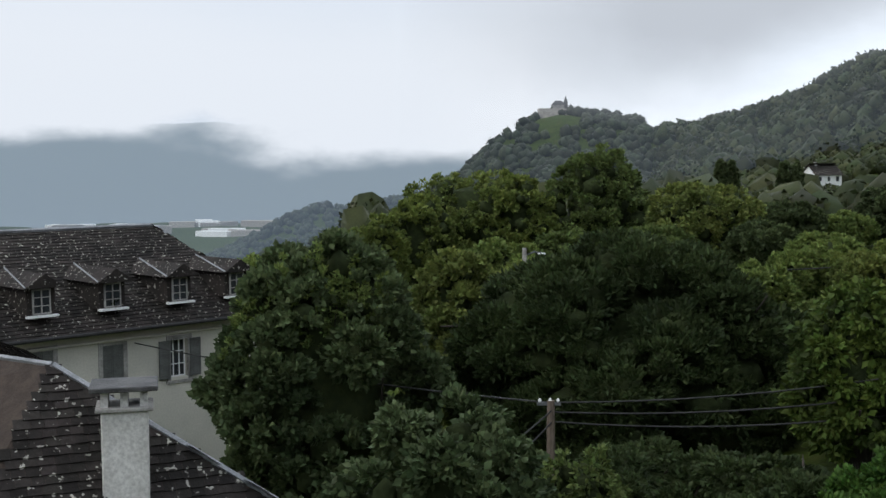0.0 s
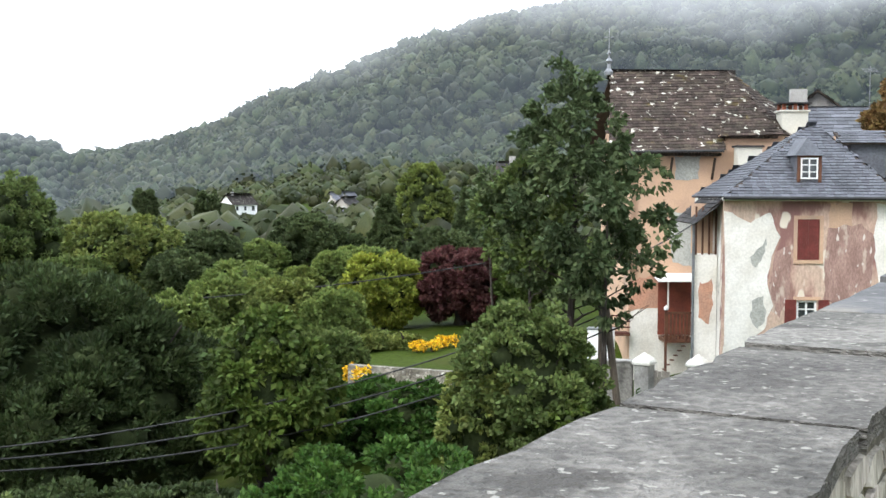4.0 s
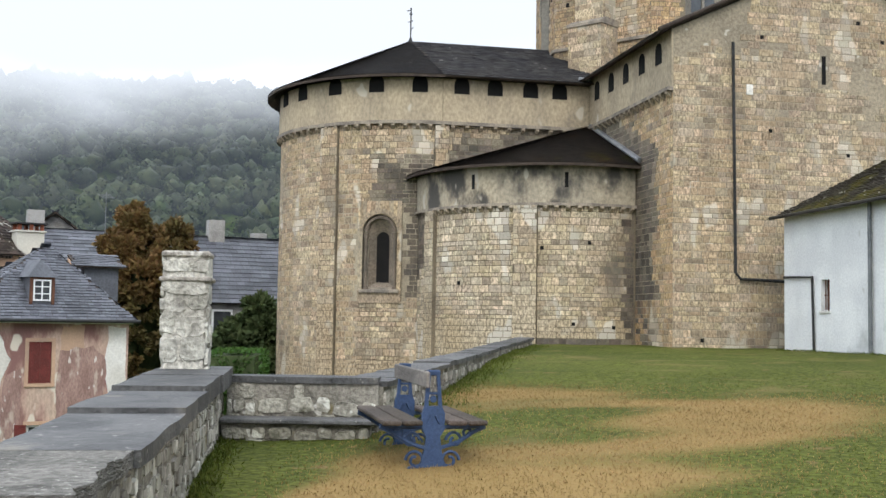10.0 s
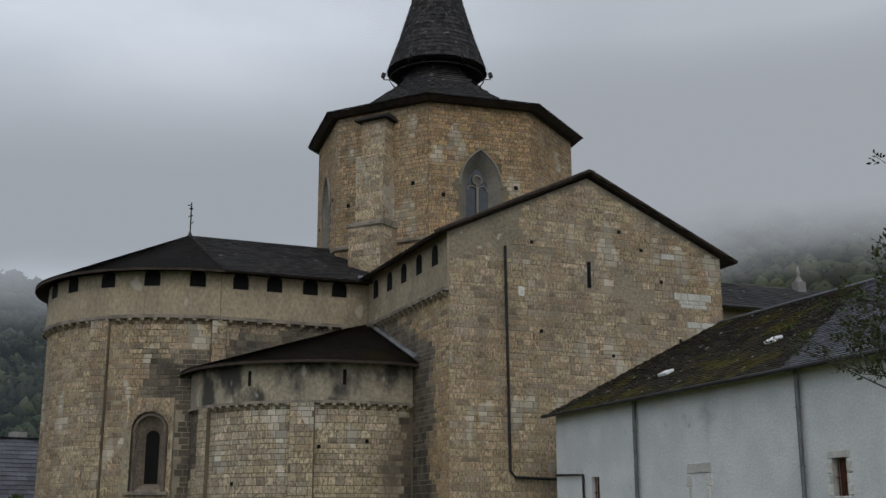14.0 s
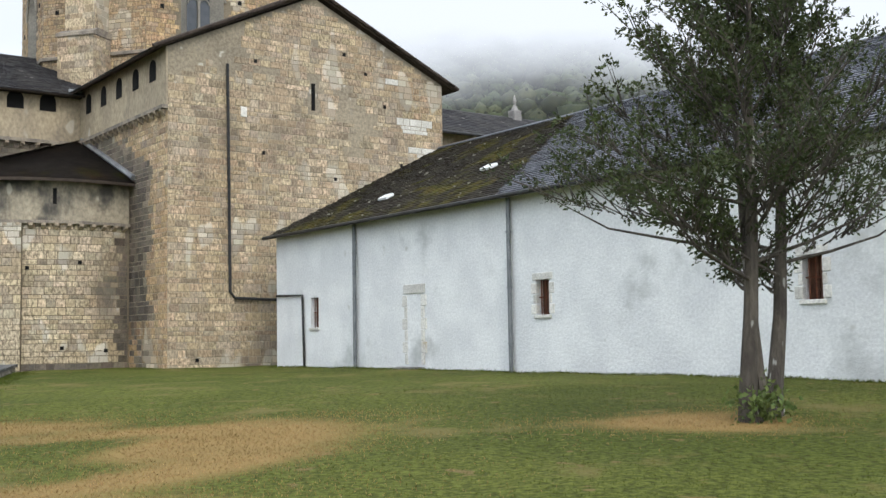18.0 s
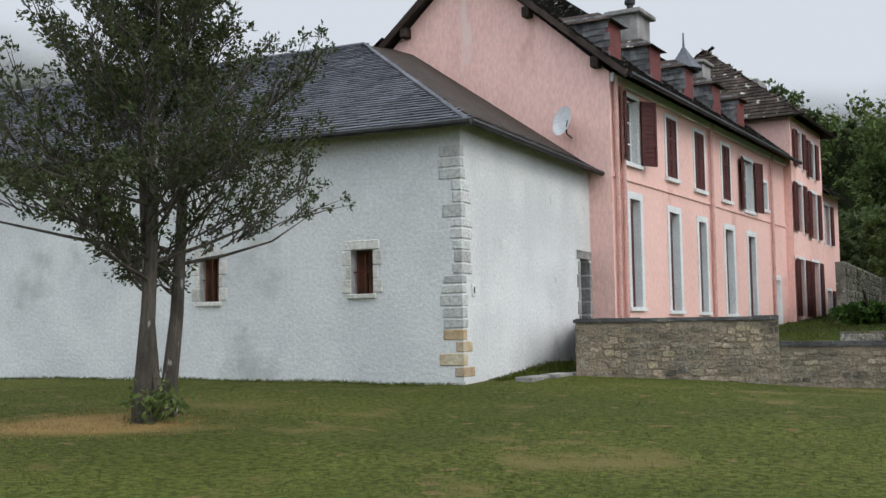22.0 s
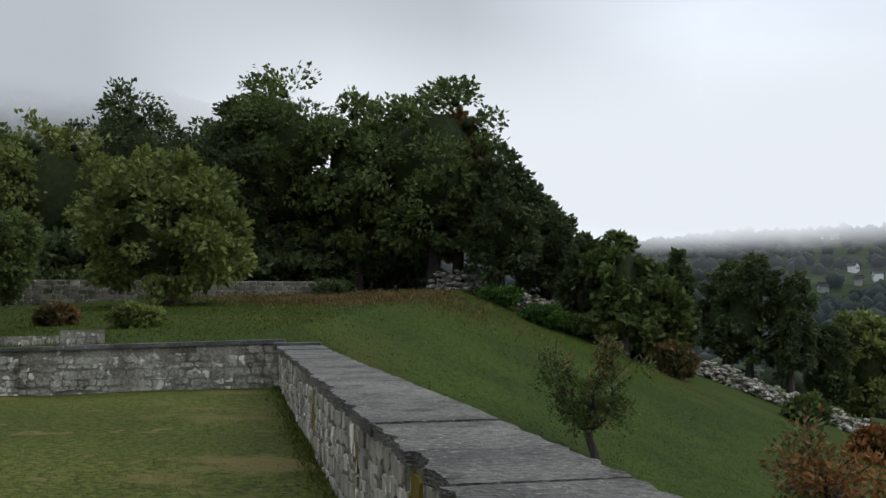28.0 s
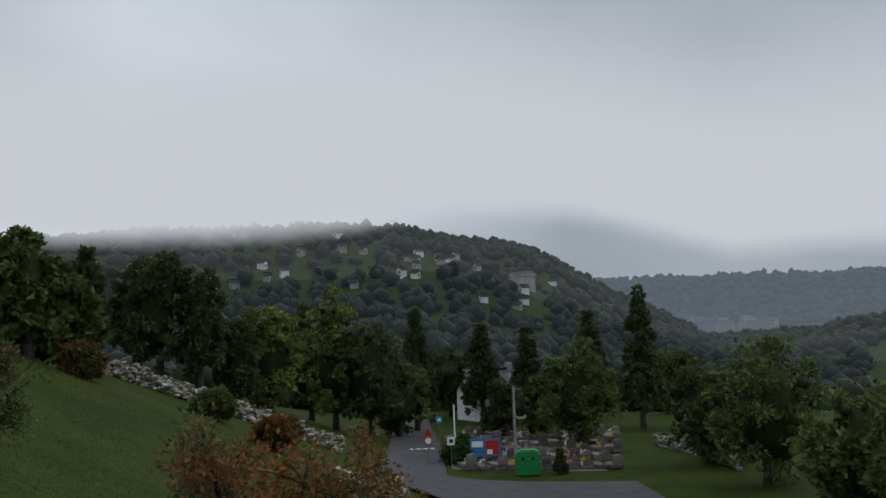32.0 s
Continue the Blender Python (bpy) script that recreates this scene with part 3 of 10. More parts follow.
def lay(parent, name, pieces, mat, near=0):
    """Sets pieces on parent: the first `near` as parts of their own, the others joined as stuff."""
    for g in pieces[:near]:
        part(name, g, mat, parent)
    rest = pieces[near:]
    if rest:
        tagged(part(name + "_field", joined(*rest), mat, parent), kind="stuff")


def frame_of(x, y, ax, ay, z=0.0):
    """A local frame at (x, y, z) with its x axis along (ax, ay)."""
    return pose(x, y, z, 0, 0, math.degrees(math.atan2(ay, ax)))

# ---- ground ----
CORNER = np.array((-0.29, 0.19))
DIR_A, DIR_B = np.array((0.835, 0.551)), np.array((0.465, -0.885))


def sm(a):
    a = np.clip(a, 0.0, 1.0)
    return a * a * (3 - 2 * a)


def lawn_z(x, y):
    d = (np.asarray(x) - CORNER[0]) * 0.966 - (np.asarray(y) - CORNER[1]) * 0.26
    dip = 0.21 * sm((np.asarray(x) - 9.0) / 5) * sm((-np.asarray(y) - 11.6) / 4.4)
    return 0.97 - 0.97 * np.log1p(np.exp((1 - 0.0495 * d / 0.97) * 9)) / 9 - dip


def height(x, y):
    """The land round the terrace, out to the horizon."""
    x, y = np.asarray(x, float), np.asarray(y, float)
    r, az = np.hypot(x, y), np.degrees(np.arctan2(x, y))
    yard = -2.1 * np.exp(-(((x - 28.0) / 6.0) ** 2 + ((y - 36.0) / 6.0) ** 2) ** 2)
    west = yard - 6.4 + 0.055 * np.clip(x, -60, 40) - 3.5 * sm((15 - x) / 30) - 0.02 * np.clip(y - 20, 0, 60)
    south = np.minimum(-3.8 + 0.43 * x, 1.0 + 0.066 * (-y - 15))
    south = -11.0 + np.log1p(np.exp(np.clip((south + 11.0) * 1.2, -40, 40))) / 1.2
    s_a = (x - CORNER[0]) * -DIR_A[1] + (y - CORNER[1]) * DIR_A[0]
    s_b = (x - CORNER[0]) * DIR_B[1] - (y - CORNER[1]) * DIR_B[0]
    inner = lawn_z(x, y) - 0.25
    near = np.where(y > x * 0.5 - 2, west, south)
    round_az = np.where(az < 0, az + 360, az)
    blend = sm((235 - round_az) / 30) * (round_az > 57)
    near = np.where((s_a > 0.25) | (s_b > 0.25), west * (1 - blend) + south * blend, near)
    lower_yard = -1.2 - 5.0 * sm((x * -0.5 + y - 4.5) / 14)
    inner = np.where(y > 0.36 * x + 1.6, np.where(x > 10.5, lower_yard, inner), inner)
    in_terrace = (s_a < 0.25) & (s_b < 0.25) & (r < 62) & (y > np.interp(x, [9.4, 13.75, 15.55, 17.5, 21, 30, 60], [-18.6, -16.7, -15.2, -12.2, -9.06, -0.96, 26])) & (az > 40) & (az < 160)
    near = np.where((s_a < 0.25) & (s_b < 0.25), np.where(in_terrace, inner, south), near)
    # far land
    valley = -8 - 118 * sm((r - 70) / (1900 - 1000 * sm((-3 - az) / 6))) * sm((20 - az) / 30) * sm((az + 175) / 40)
    valley = valley + 22 * sm((r - 260) / 260) * sm((az - 10) / 14) * sm((150 - az) / 30)
    s_n = 0.80 * x + 0.6 * y - np.interp(az, [20, 60, 100], [505, 480, 210])
    mount = np.minimum((0.5 + 0.35 * sm((az - 70) / 14) * sm((128 - az) / 16)) * np.maximum(0, s_n) * sm((az - 7) / 23) * sm((158 - az) / 30), 140 + 120 * sm((az - 65) / 20))
    mount = np.maximum(mount, np.minimum(0.5 * np.maximum(0, r - 430) * sm((az - 105) / 20) * sm((172 - az) / 22), 130))
    far = valley + mount + 26 * sm((r - 55) / 160) * sm((az - 100) / 25) * sm((172 - az) / 12)
    castle = 72 * np.exp(-(((x - 62) / np.where(x < 62, 88, 150)) ** 2 + ((y - 905) / 170) ** 2))
    shoulder = 52 * np.exp(-(((x - 190) / 120) ** 2 + ((y - 900) / 150) ** 2))
    far = far + np.maximum(castle, shoulder) + 76 * np.exp(-(((x + 175) / 120) ** 2 + ((y - 1290) / 180) ** 2))
    beyond = 290 * sm((r - 2700) / 1700) * sm((6 - az) / 12) * sm((az + 70) / 20)
    far = far + beyond
    saz = np.where(az < 0, az + 360, az)
    dome = 99 * sm((208.5 - saz) / 19) * sm((saz - 140) / 20) * np.exp(-((r - 760) / 300) ** 2)
    s_floor = -13 - 15 * sm((r - 120) / 230)
    s_side = sm((saz - 145) / 25) * sm((235 - saz) / 20)
    s_hills = 110 * sm((r - 1700) / 1700) + 16 * np.exp(-(((saz - 213) / 4.5) ** 2)) * np.exp(-((r - 900) / 250) ** 2)
    # ridge lines: the slopes fall away behind them
    ridge = np.tan(np.radians(np.interp(az, [8, 10.5, 12.8, 14, 16, 17, 19.5, 22.4, 25, 27.5, 30, 36, 50, 70, 82, 105, 118, 160], [2.3, 2.6, 2.9, 3.6, 4.25, 4.75, 5.4, 6.37, 7.4, 8.1, 9.07, 10.4, 12.4, 14, 18, 18, 13, 13])))
    far = np.where((az > 8) & (az < 160) & (r > 420), np.minimum(far, 1.6 + ridge * r - 7.5 - 0.05 * np.maximum(0, r - 780)), far)
    s_land = s_floor + np.maximum(dome, s_hills)
    s_ridge = np.tan(np.radians(np.interp(saz, [165, 184, 188, 190.7, 192.4, 195.3, 198, 200.5, 202.2, 203.8, 205.6, 207], [4.3, 4.2, 4.3, 4.07, 3.87, 3.48, 2.67, 1.16, 0.26, -0.77, -1.8, -2.0])))
    s_land = np.where((r > 380) & (r < 1300), np.minimum(s_land, np.maximum(s_floor + 24 * np.exp(-(((saz - 211.5) / 4.0) ** 2)) * np.exp(-((r - 900) / 250) ** 2), 1.6 + s_ridge * r - 4.5 - 0.04 * np.maximum(0, r - 760))), s_land)
    far = far * (1 - s_side) + s_land * s_side
    k = sm((r - 75) / 170)
    z = near * (1 - k) + far * k
    z = z - sm((saz - 148) / 10) * sm((240 - saz) / 15) * np.maximum(0.0, 0.0096 * r - 0.175)
    return z + 0.25 * np.sin(x * 0.11 + 1) * np.sin(y * 0.13) * sm((r - 40) / 60) + sm((r - 250) / 400) * (6 * np.sin(x * 0.013 + 2) * np.sin(y * 0.017) + 3 * np.sin(x * 0.041) * np.sin(y * 0.037 + 1))


radii = np.concatenate([np.linspace(0.6, 60, 90), 60 * 1.0365 ** np.arange(1, 121)])
turns = np.linspace(0, 2 * math.pi, 361)[:-1]
gx, gy = radii[:, None] * np.sin(turns)[None, :], radii[:, None] * np.cos(turns)[None, :]
gz = height(gx, gy)
nr, na = gx.shape
gv = np.stack([gx, gy, gz], -1).reshape(-1, 3)
gi = np.arange(nr * na).reshape(nr, na)
gq = np.stack([gi[:-1, :], np.roll(gi, -1, 1)[:-1, :], np.roll(gi, -1, 1)[1:, :], gi[1:, :]], -1).reshape(-1, 4)
MEADOW = material("rough_meadow_grass", (0.038, 0.058, 0.007), (0.026, 0.042, 0.005), scale=0.25, fine=5.0, bump=0.9, grain=0.35, spec=0.06,
                  stain=(0.046, 0.053, 0.011), stain_scale=0.2, stain_at=0.55, spot=(0.1, 0.1, 0.045), spot_scale=3.0, spot_at=0.74)
ground_mesh = to_mesh("ground", gv.tolist(), gq[:, ::-1].tolist() + [tuple(gi[0])], MEADOW, True)
tagged(new("ground", ground_mesh), "sloping green meadow and hill country round the terrace", "ground", kind="structure")

def dryness(x, y):
    """Where the lawn is burnt to straw: before the bench and round the tree foot."""
    from_wall = (x - CORNER[0]) * DIR_A[1] - (y - CORNER[1]) * DIR_A[0]
    worn = sm((y + 1.8 - 0.05 * x) / 4.2) * sm((18.0 - x) / 3.5) * sm((x - 1.5) / 3) * sm(from_wall / 0.9) * sm((x * 0.33 + 2.0 - y) / 1.2 + 0.6)
    drift = np.sin(x * 0.9 + 1.2 * np.sin(y * 0.7)) + np.sin(y * 1.3 + x * 0.4) + 0.6 * np.sin(x * 2.9 + y * 2.3)
    foot_ring = np.exp(-(((x - 14.4) / 1.0) ** 2 + ((y + 3.2) / np.where(y > -3.2, 1.9, 1.0)) ** 2))
    return np.maximum(worn * np.clip(0.62 + 0.26 * drift, 0.12, 0.92), 0.95 * foot_ring)


LAWN = material("dry_mown_lawn", (0.08, 0.09, 0.019), (0.056, 0.068, 0.014), scale=0.22, fine=14.0, bump=1.0, grain=0.55,
                spec=0.06, stain=(0.13, 0.11, 0.04), stain_scale=0.6, stain_at=0.54, stain_soft=0.14, spot=(0.14, 0.105, 0.045), spot_scale=2.6, spot_at=0.66)


def burn(mat, straw, pale):
    """Blend a grass material towards straw where the mesh is dry."""
    n, l = mat.node_tree.nodes, mat.node_tree.links
    b = n["Principled BSDF"]
    dry, fine_, tint = n.new("ShaderNodeAttribute"), n.new("ShaderNodeTexNoise"), n.new("ShaderNodeTexNoise")
    dry.attribute_name = "dryness"
    fine_.inputs["Scale"].default_value, fine_.inputs["Detail"].default_value, fine_.inputs["Roughness"].default_value = 2.4, 9.0, 0.78
    tint.inputs["Scale"].default_value, tint.inputs["Detail"].default_value = 9.0, 4.0
    add, lim, shade_, x = n.new("ShaderNodeMath"), n.new("ShaderNodeMapRange"), n.new("ShaderNodeMix"), n.new("ShaderNodeMix")
    l.new(dry.outputs["Fac"], add.inputs[0])
    l.new(fine_.outputs["Fac"], add.inputs[1])
    lim.inputs["From Min"].default_value, lim.inputs["From Max"].default_value = 0.78, 1.25
    lim.interpolation_type = "SMOOTHSTEP"
    l.new(add.outputs[0], lim.inputs["Value"])
    shade_.data_type = x.data_type = "RGBA"
    shade_.inputs["A"].default_value, shade_.inputs["B"].default_value = (*straw, 1), (*pale, 1)
    l.new(tint.outputs["Fac"], shade_.inputs["Factor"])
    l.new(b.inputs["Base Color"].links[0].from_socket, x.inputs["A"])
    l.new(shade_.outputs["Result"], x.inputs["B"])
    l.new(lim.outputs["Result"], x.inputs["Factor"])
    l.new(x.outputs["Result"], b.inputs["Base Color"])


burn(LAWN, (0.15, 0.105, 0.038), (0.31, 0.205, 0.082))
lawn_outline = [(-0.5, 0.1), (11.0, 7.6), (12.2, 6.4), (34.3, 13.9), (40.0, 12.0), (46.0, 2.0), (40.0, -3.0), (27.0, -12.5), (22.5, -18.0), (16.5, -15.6), (9.3, -19.2)]
lx, ly = np.meshgrid(np.linspace(-1, 46, 189), np.linspace(-20, 15, 141))
lz = lawn_z(lx, ly) + 0.02 * np.sin(lx * 1.7) * np.sin(ly * 1.3)
li = np.arange(lx.size).reshape(lx.shape)
lq = [q for q in np.stack([li[:-1, :-1], li[:-1, 1:], li[1:, 1:], li[1:, :-1]], -1).reshape(-1, 4).tolist()
      if inside(lawn_outline, float(lx.flat[q[0]]) + 0.125, float(ly.flat[q[0]]) + 0.125)]
lawn = new("lawn", to_mesh("lawn", np.stack([lx, ly, lz], -1).reshape(-1, 3).tolist(), lq, LAWN, True))
lawn.data.attributes.new("dryness", "FLOAT", "POINT").data.foreach_set("value", dryness(lx, ly).reshape(-1).astype(np.float32))
tagged(lawn, "dry patchy mown lawn of the terrace", "lawn", kind="structure")

# ---- terrace walls ----
def terrace_wall(name, a, b, za, zb, base_a, base_b, width, side, label, mats, size=0.2, cap_over=0.04, slab=(0.8, 1.5), seed=1, near=0, cap=True, back=0.0, smooth_from=0.0, smooth_lift=0.0):
    """A rubble wall from a to b (its lawn-side foot line); side is +1 or -1 for which hand its thickness lies on. Tops za, zb; feet base_a, base_b."""
    r = np.random.default_rng(seed)
    a, b = Vector(a), Vector(b)
    d = (b - a).normalized()
    nrm = Vector((-d.y, d.x)) * side
    length = (b - a).length
    top = lambda u: za + (zb - za) * u / length
    base = lambda u: base_a + (base_b - base_a) * u / length
    root = thing(name, Matrix.Translation((a.x, a.y, 0)), label, "wall", kind="structure")
    p = lambda u, z, o: (d.x * u - nrm.x * o, d.y * u - nrm.y * o, z)
    foot = -back if back else 0.0
    vs = [p(0, base(0) - 0.5, 0), p(length, base(length) - 0.5, 0), p(length, top(length), 0), p(0, top(0), 0),
          p(0, base(0) - 0.5 + foot, -width), p(length, base(length) - 0.5 + foot, -width), p(length, top(length), -width), p(0, top(0), -width)]
    fs = [(0, 1, 2, 3), (5, 4, 7, 6), (3, 2, 6, 7), (4, 0, 3, 7), (1, 5, 6, 2), (4, 5, 1, 0)]
    if side < 0:
        fs = [f[::-1] for f in fs]
    part("wall_core", (vs, fs), mats[1], root)
    zmin, zmax = min(base_a, base_b) - 0.1, max(za, zb)
    stones = rubble(p, 0, length, zmin, zmax, size, 0.026, seed, top=lambda u: top(u) - 0.02)
    if side < 0:
        stones = [(v, [f[::-1] for f in fc]) for v, fc in stones]
    lay(root, "stone", stones, mats[0], near)
    if cap:
        u = 0.0
        while u < length - 0.01:
            w = min(r.uniform(*slab), length - u)
            if length - u - w < 0.35:
                w = length - u
            o0, o1 = cap_over + r.uniform(-0.015, 0.02), -width - cap_over
            t0, lift = 0.05 + r.uniform(0, 0.025), r.uniform(0.0, 0.014)
            worn = u < smooth_from - 0.2
            if not worn and smooth_lift:
                lift, o0 = smooth_lift + 0.02 * ((u - smooth_from) // 1.6), o0 + 0.05
            rough_ = 0.034 if worn else 0.014
            n = 9 if worn else 5
            edge0 = [(u + 0.006 + (w - 0.012) * k / n, o0 + r.uniform(-rough_, rough_)) for k in range(n + 1)]
            edge1 = [(u + 0.006 + (w - 0.012) * k / n, o1 + r.uniform(-0.02, 0.02)) for k in range(n + 1)]
            ring = edge0 + edge1[::-1]
            m = len(ring)
            vv = [p(q, top(q) + 0.003 + h + (lift if h else 0.0) + (r.uniform(-0.003, 0.003) if h else 0), o) for h in (0.0, t0) for q, o in ring]
            ff = [tuple(range(m, 2 * m)), tuple(range(m))[::-1]] + [(k, (k + 1) % m, m + (k + 1) % m, m + k) for k in range(m)]
            if side < 0:
                ff = [f[::-1] for f in ff]
            part("capping_slab", (vv, ff), CAP_WORN if worn else CAP, root)
            u += w
    return root


END_A = CORNER + DIR_A * 13.1
END_B = CORNER + DIR_B * 20.6
wall_a = terrace_wall("parapet_wall_west", CORNER, END_A, 0.89, 0.96, 0.0, 0.25, 0.6, 1,
                      "mossy rubble parapet wall with worn stone and dark slate capping slabs", (RUBBLE_MOSSY, RUBBLE_MORTAR), 0.16, seed=11, near=280, slab=(1.3, 2.1), back=7.0, smooth_from=6.3, smooth_lift=0.05)
terrace_wall("parapet_wall_south", CORNER, END_B, 0.95, 1.31, 0.0, 0.72, 0.64, -1,
                      "weathered rubble parapet wall with grey slate capping slabs", (RUBBLE_MOSSY, RUBBLE_MORTAR), 0.15, seed=12, near=280, slab=(0.9, 1.7), back=4.0, smooth_from=19.6, smooth_lift=0.06)
# the outer corner where the two parapets meet
corner_a, corner_b = Vector((-0.551, 0.835)) * 0.6, Vector((-0.885, -0.465)) * 0.64
part("corner_core", prism([tuple(corner_a), tuple(corner_a + corner_b), tuple(corner_b), (0.0, 0.0)], -7.0, 0.89, "z"), RUBBLE_MORTAR, wall_a)
part("capping_slab", prism([tuple(corner_a * 1.06), tuple((corner_a + corner_b) * 1.05), tuple(corner_b * 1.06), (0.0, 0.0)], 0.894, 0.95, "z"), CAP_WORN, wall_a)
# wall across the end of the lawn, stepping down from the mansion
terrace_wall("garden_wall_tall", (17.5, -11.85), (15.55, -14.75), 1.84, 1.84, 0.85, 0.55, 0.4, 1, "tan rubble garden wall with thin slate capping", (RUBBLE_TAN, MORTAR_TAN), 0.125, seed=13, slab=(0.7, 1.2), near=250)
terrace_wall("garden_wall_return", (17.5, -11.85), (20.6, -14.2), 1.84, 1.84, 1.0, 1.05, 0.4, -1, "tan rubble garden wall return beside the doorway", (RUBBLE_TAN, MORTAR_TAN), 0.14, seed=16, slab=(0.7, 1.2))
terrace_wall("garden_wall_low", (15.55, -14.75), (13.75, -16.25), 1.38, 1.36, 0.55, 0.48, 0.4, 1, "low tan rubble garden wall with capping slabs", (RUBBLE_TAN, MORTAR_TAN), 0.125, seed=14, slab=(0.7, 1.2), near=140)
terrace_wall("garden_wall_grey", (13.75, -16.25), (9.25, -18.2), 1.36, 1.42, 0.48, 0.58, 0.45, 1, "low grey rubble garden wall with dark capping slabs", (RUBBLE, RUBBLE_MORTAR), 0.15, seed=15, slab=(0.7, 1.3), near=150)
# cross wall with a stone seat, and the kerb wall towards the church
terrace_wall("seat_wall", (10.45, 7.2), (11.15, 5.75), 0.98, 0.98, 0.25, 0.3, 0.35, 1, "low mossy rubble cross wall with slate top", (RUBBLE, RUBBLE_MORTAR), 0.17, seed=17, slab=(1.9, 2.0), near=60)
seat_f = frame_of(10.45, 7.2, 0.435, -0.9)
seat = thing("stone_seat", seat_f, "slate slab seat on a rubble plinth along the cross wall", "bench")
part("seat_plinth", block(0.02, 1.55, -0.36, -0.05, 0.1, 0.58), RUBBLE_MORTAR, seat)
part("seat_slab", block(-0.02, 1.62, -0.44, -0.03, 0.584, 0.635, 0.012), CAP, seat)
lay(seat, "stone", rubble(lambda u, z, o: (u, -0.36 - o, z), 0.02, 1.55, 0.1, 0.57, 0.15, 0.04, 18), RUBBLE, 30)
terrace_wall("kerb_wall", (11.25, 5.75), (33.4, 13.0), 0.95, 1.15, 0.32, 0.8, 0.45, 1, "long low mossy rubble kerb wall running to the church", (RUBBLE, RUBBLE_MORTAR), 0.16, seed=19, slab=(0.5, 1.1), near=80, back=2.0)
# rough stone pillar on the end of the parapet
pillar = thing("stone_pillar", frame_of(10.12, 7.5, 0.835, 0.551, 0.98), "rough whitish rubble pillar standing on the parapet end", "pillar")
PILLAR_STONE = material("pale_rubble", (0.5, 0.475, 0.42), (0.3, 0.28, 0.24), scale=2.4, fine=18, bump=1.3, per_object=0.22, island=0.2, grain=0.35, stain=(0.12, 0.11, 0.095), stain_scale=2.6, stain_at=0.58, spot=(0.36, 0.2, 0.06), spot_scale=2.6, spot_at=0.69)
part("pillar_core", block(-0.225, 0.225, -0.225, 0.225, 0.0, 1.33, 0.03), PILLAR_STONE, pillar)
for k in range(4):
    face = pose(0, 0, 0, 0, 0, 90 * k)
    lay(pillar, "pillar_stone", [moved(g, face) for g in rubble(lambda u, z, o: (u - 0.24, -0.225 - o, z), 0.0, 0.48, -0.02, 1.34, 0.25, 0.035, 60 + k, gap=0.004)], PILLAR_STONE, 60)
part("pillar_top", block(-0.25, 0.25, -0.25, 0.25, 1.3, 1.37, 0.03), RUBBLE, pillar)
part("pillar_bond", joined(block(-0.27, 0.27, -0.27, 0.27, 1.05, 1.1, 0.02)), RUBBLE, pillar, "dark slate bonding course")

# ---- abbey church ----
church = thing("abbey_church", frame_of(36.4, 9.4, 0.616, -0.788), "fortified romanesque abbey church of tan stone with slate spire", "church")
GW, GD, GX = 10.9, 23.0, 5.36          # transept width, depth and ridge line
Z_EAVE, Z_APEX = 11.3, 13.78
Z_CHOIR = 8.3                          # front plane of the choir


def flat(y, x0=0.0):
    return lambda u, z, o: (x0 + u, y - o, z)


def ring_wall(cx, cy, r, a0, a1, z0, z1, thick, steps):
    """A standing arc of wall; angles in degrees from local +x."""
    vs, fs = [], []
    for i in range(steps + 1):
        t = radians(a0 + (a1 - a0) * i / steps)
        for rr, z in ((r, z0), (r, z1), (r - thick, z1), (r - thick, z0)):
            vs.append((cx + rr * math.cos(t), cy + rr * math.sin(t), z))
    for i in range(steps):
        k, j = 4 * i, 4 * i + 4
        fs += [(k, j, j + 1, k + 1), (k + 1, j + 1, j + 2, k + 2), (k + 2, j + 2, j + 3, k + 3)]
    fs += [(0, 1, 2, 3), (4 * steps + 3, 4 * steps + 2, 4 * steps + 1, 4 * steps)]
    return vs, fs


def arc_place(cx, cy, r, a0):
    """Runs along an arc from angle a0: u in metres, anticlockwise."""
    def place(u, z, o):
        t = radians(a0) + u / r
        return (cx + (r + o) * math.cos(t), cy + (r + o) * math.sin(t), z)
    return place


def arch_outline(w, h, n=8):
    """Round-headed outline of width w and height h, from the foot."""
    r = w / 2
    return [(-r, 0), (r, 0)] + [(r * math.cos(math.pi * k / n), h - r + r * math.sin(math.pi * k / n)) for k in range(n + 1)]


def gothic_outline(w, h, n=6):
    """Pointed outline of width w and height h, from the foot."""
    spring = h - w * 0.92
    right = [(w * math.cos(radians(60 * k / n)) - w / 2, spring + w * 0.92 * math.sin(radians(60 * k / n)) / math.sin(radians(60))) for k in range(n + 1)]
    return [(-w / 2, 0), (w / 2, 0)] + right + [(-x, z) for x, z in right[-2::-1]]


def arched_panel(half, z0, z1, outline, foot):
    """A flat wall face at y 0 from -half to half, z0 to z1, pierced by an outline that stands at height foot."""
    pts = [(x, z + foot) for x, z in outline]
    arc = pts[2:]
    spring = arc[0][1]
    w = arc[0][0]
    vs, fs = [], []

    def quad(*p):
        b = len(vs)
        vs.extend((x, 0.0, z) for x, z in p)
        fs.append((b, b + 1, b + 2, b + 3))

    quad((-half, z0), (half, z0), (half, foot), (-half, foot))
    quad((w, foot), (half, foot), (half, spring), (w, spring))
    quad((-half, foot), (-w, foot), (-w, spring), (-half, spring))
    n = len(arc)
    edge = [(half - 2 * half * k / (n - 1), z1) for k in range(n)]
    quad(arc[0], (half, spring), (half, z1), (half, z1))
    quad((-half, spring), arc[-1], (-half, z1), (-half, z1))
    for k in range(n - 1):
        quad(arc[k], edge[k], edge[k + 1], arc[k + 1])
    return vs, fs


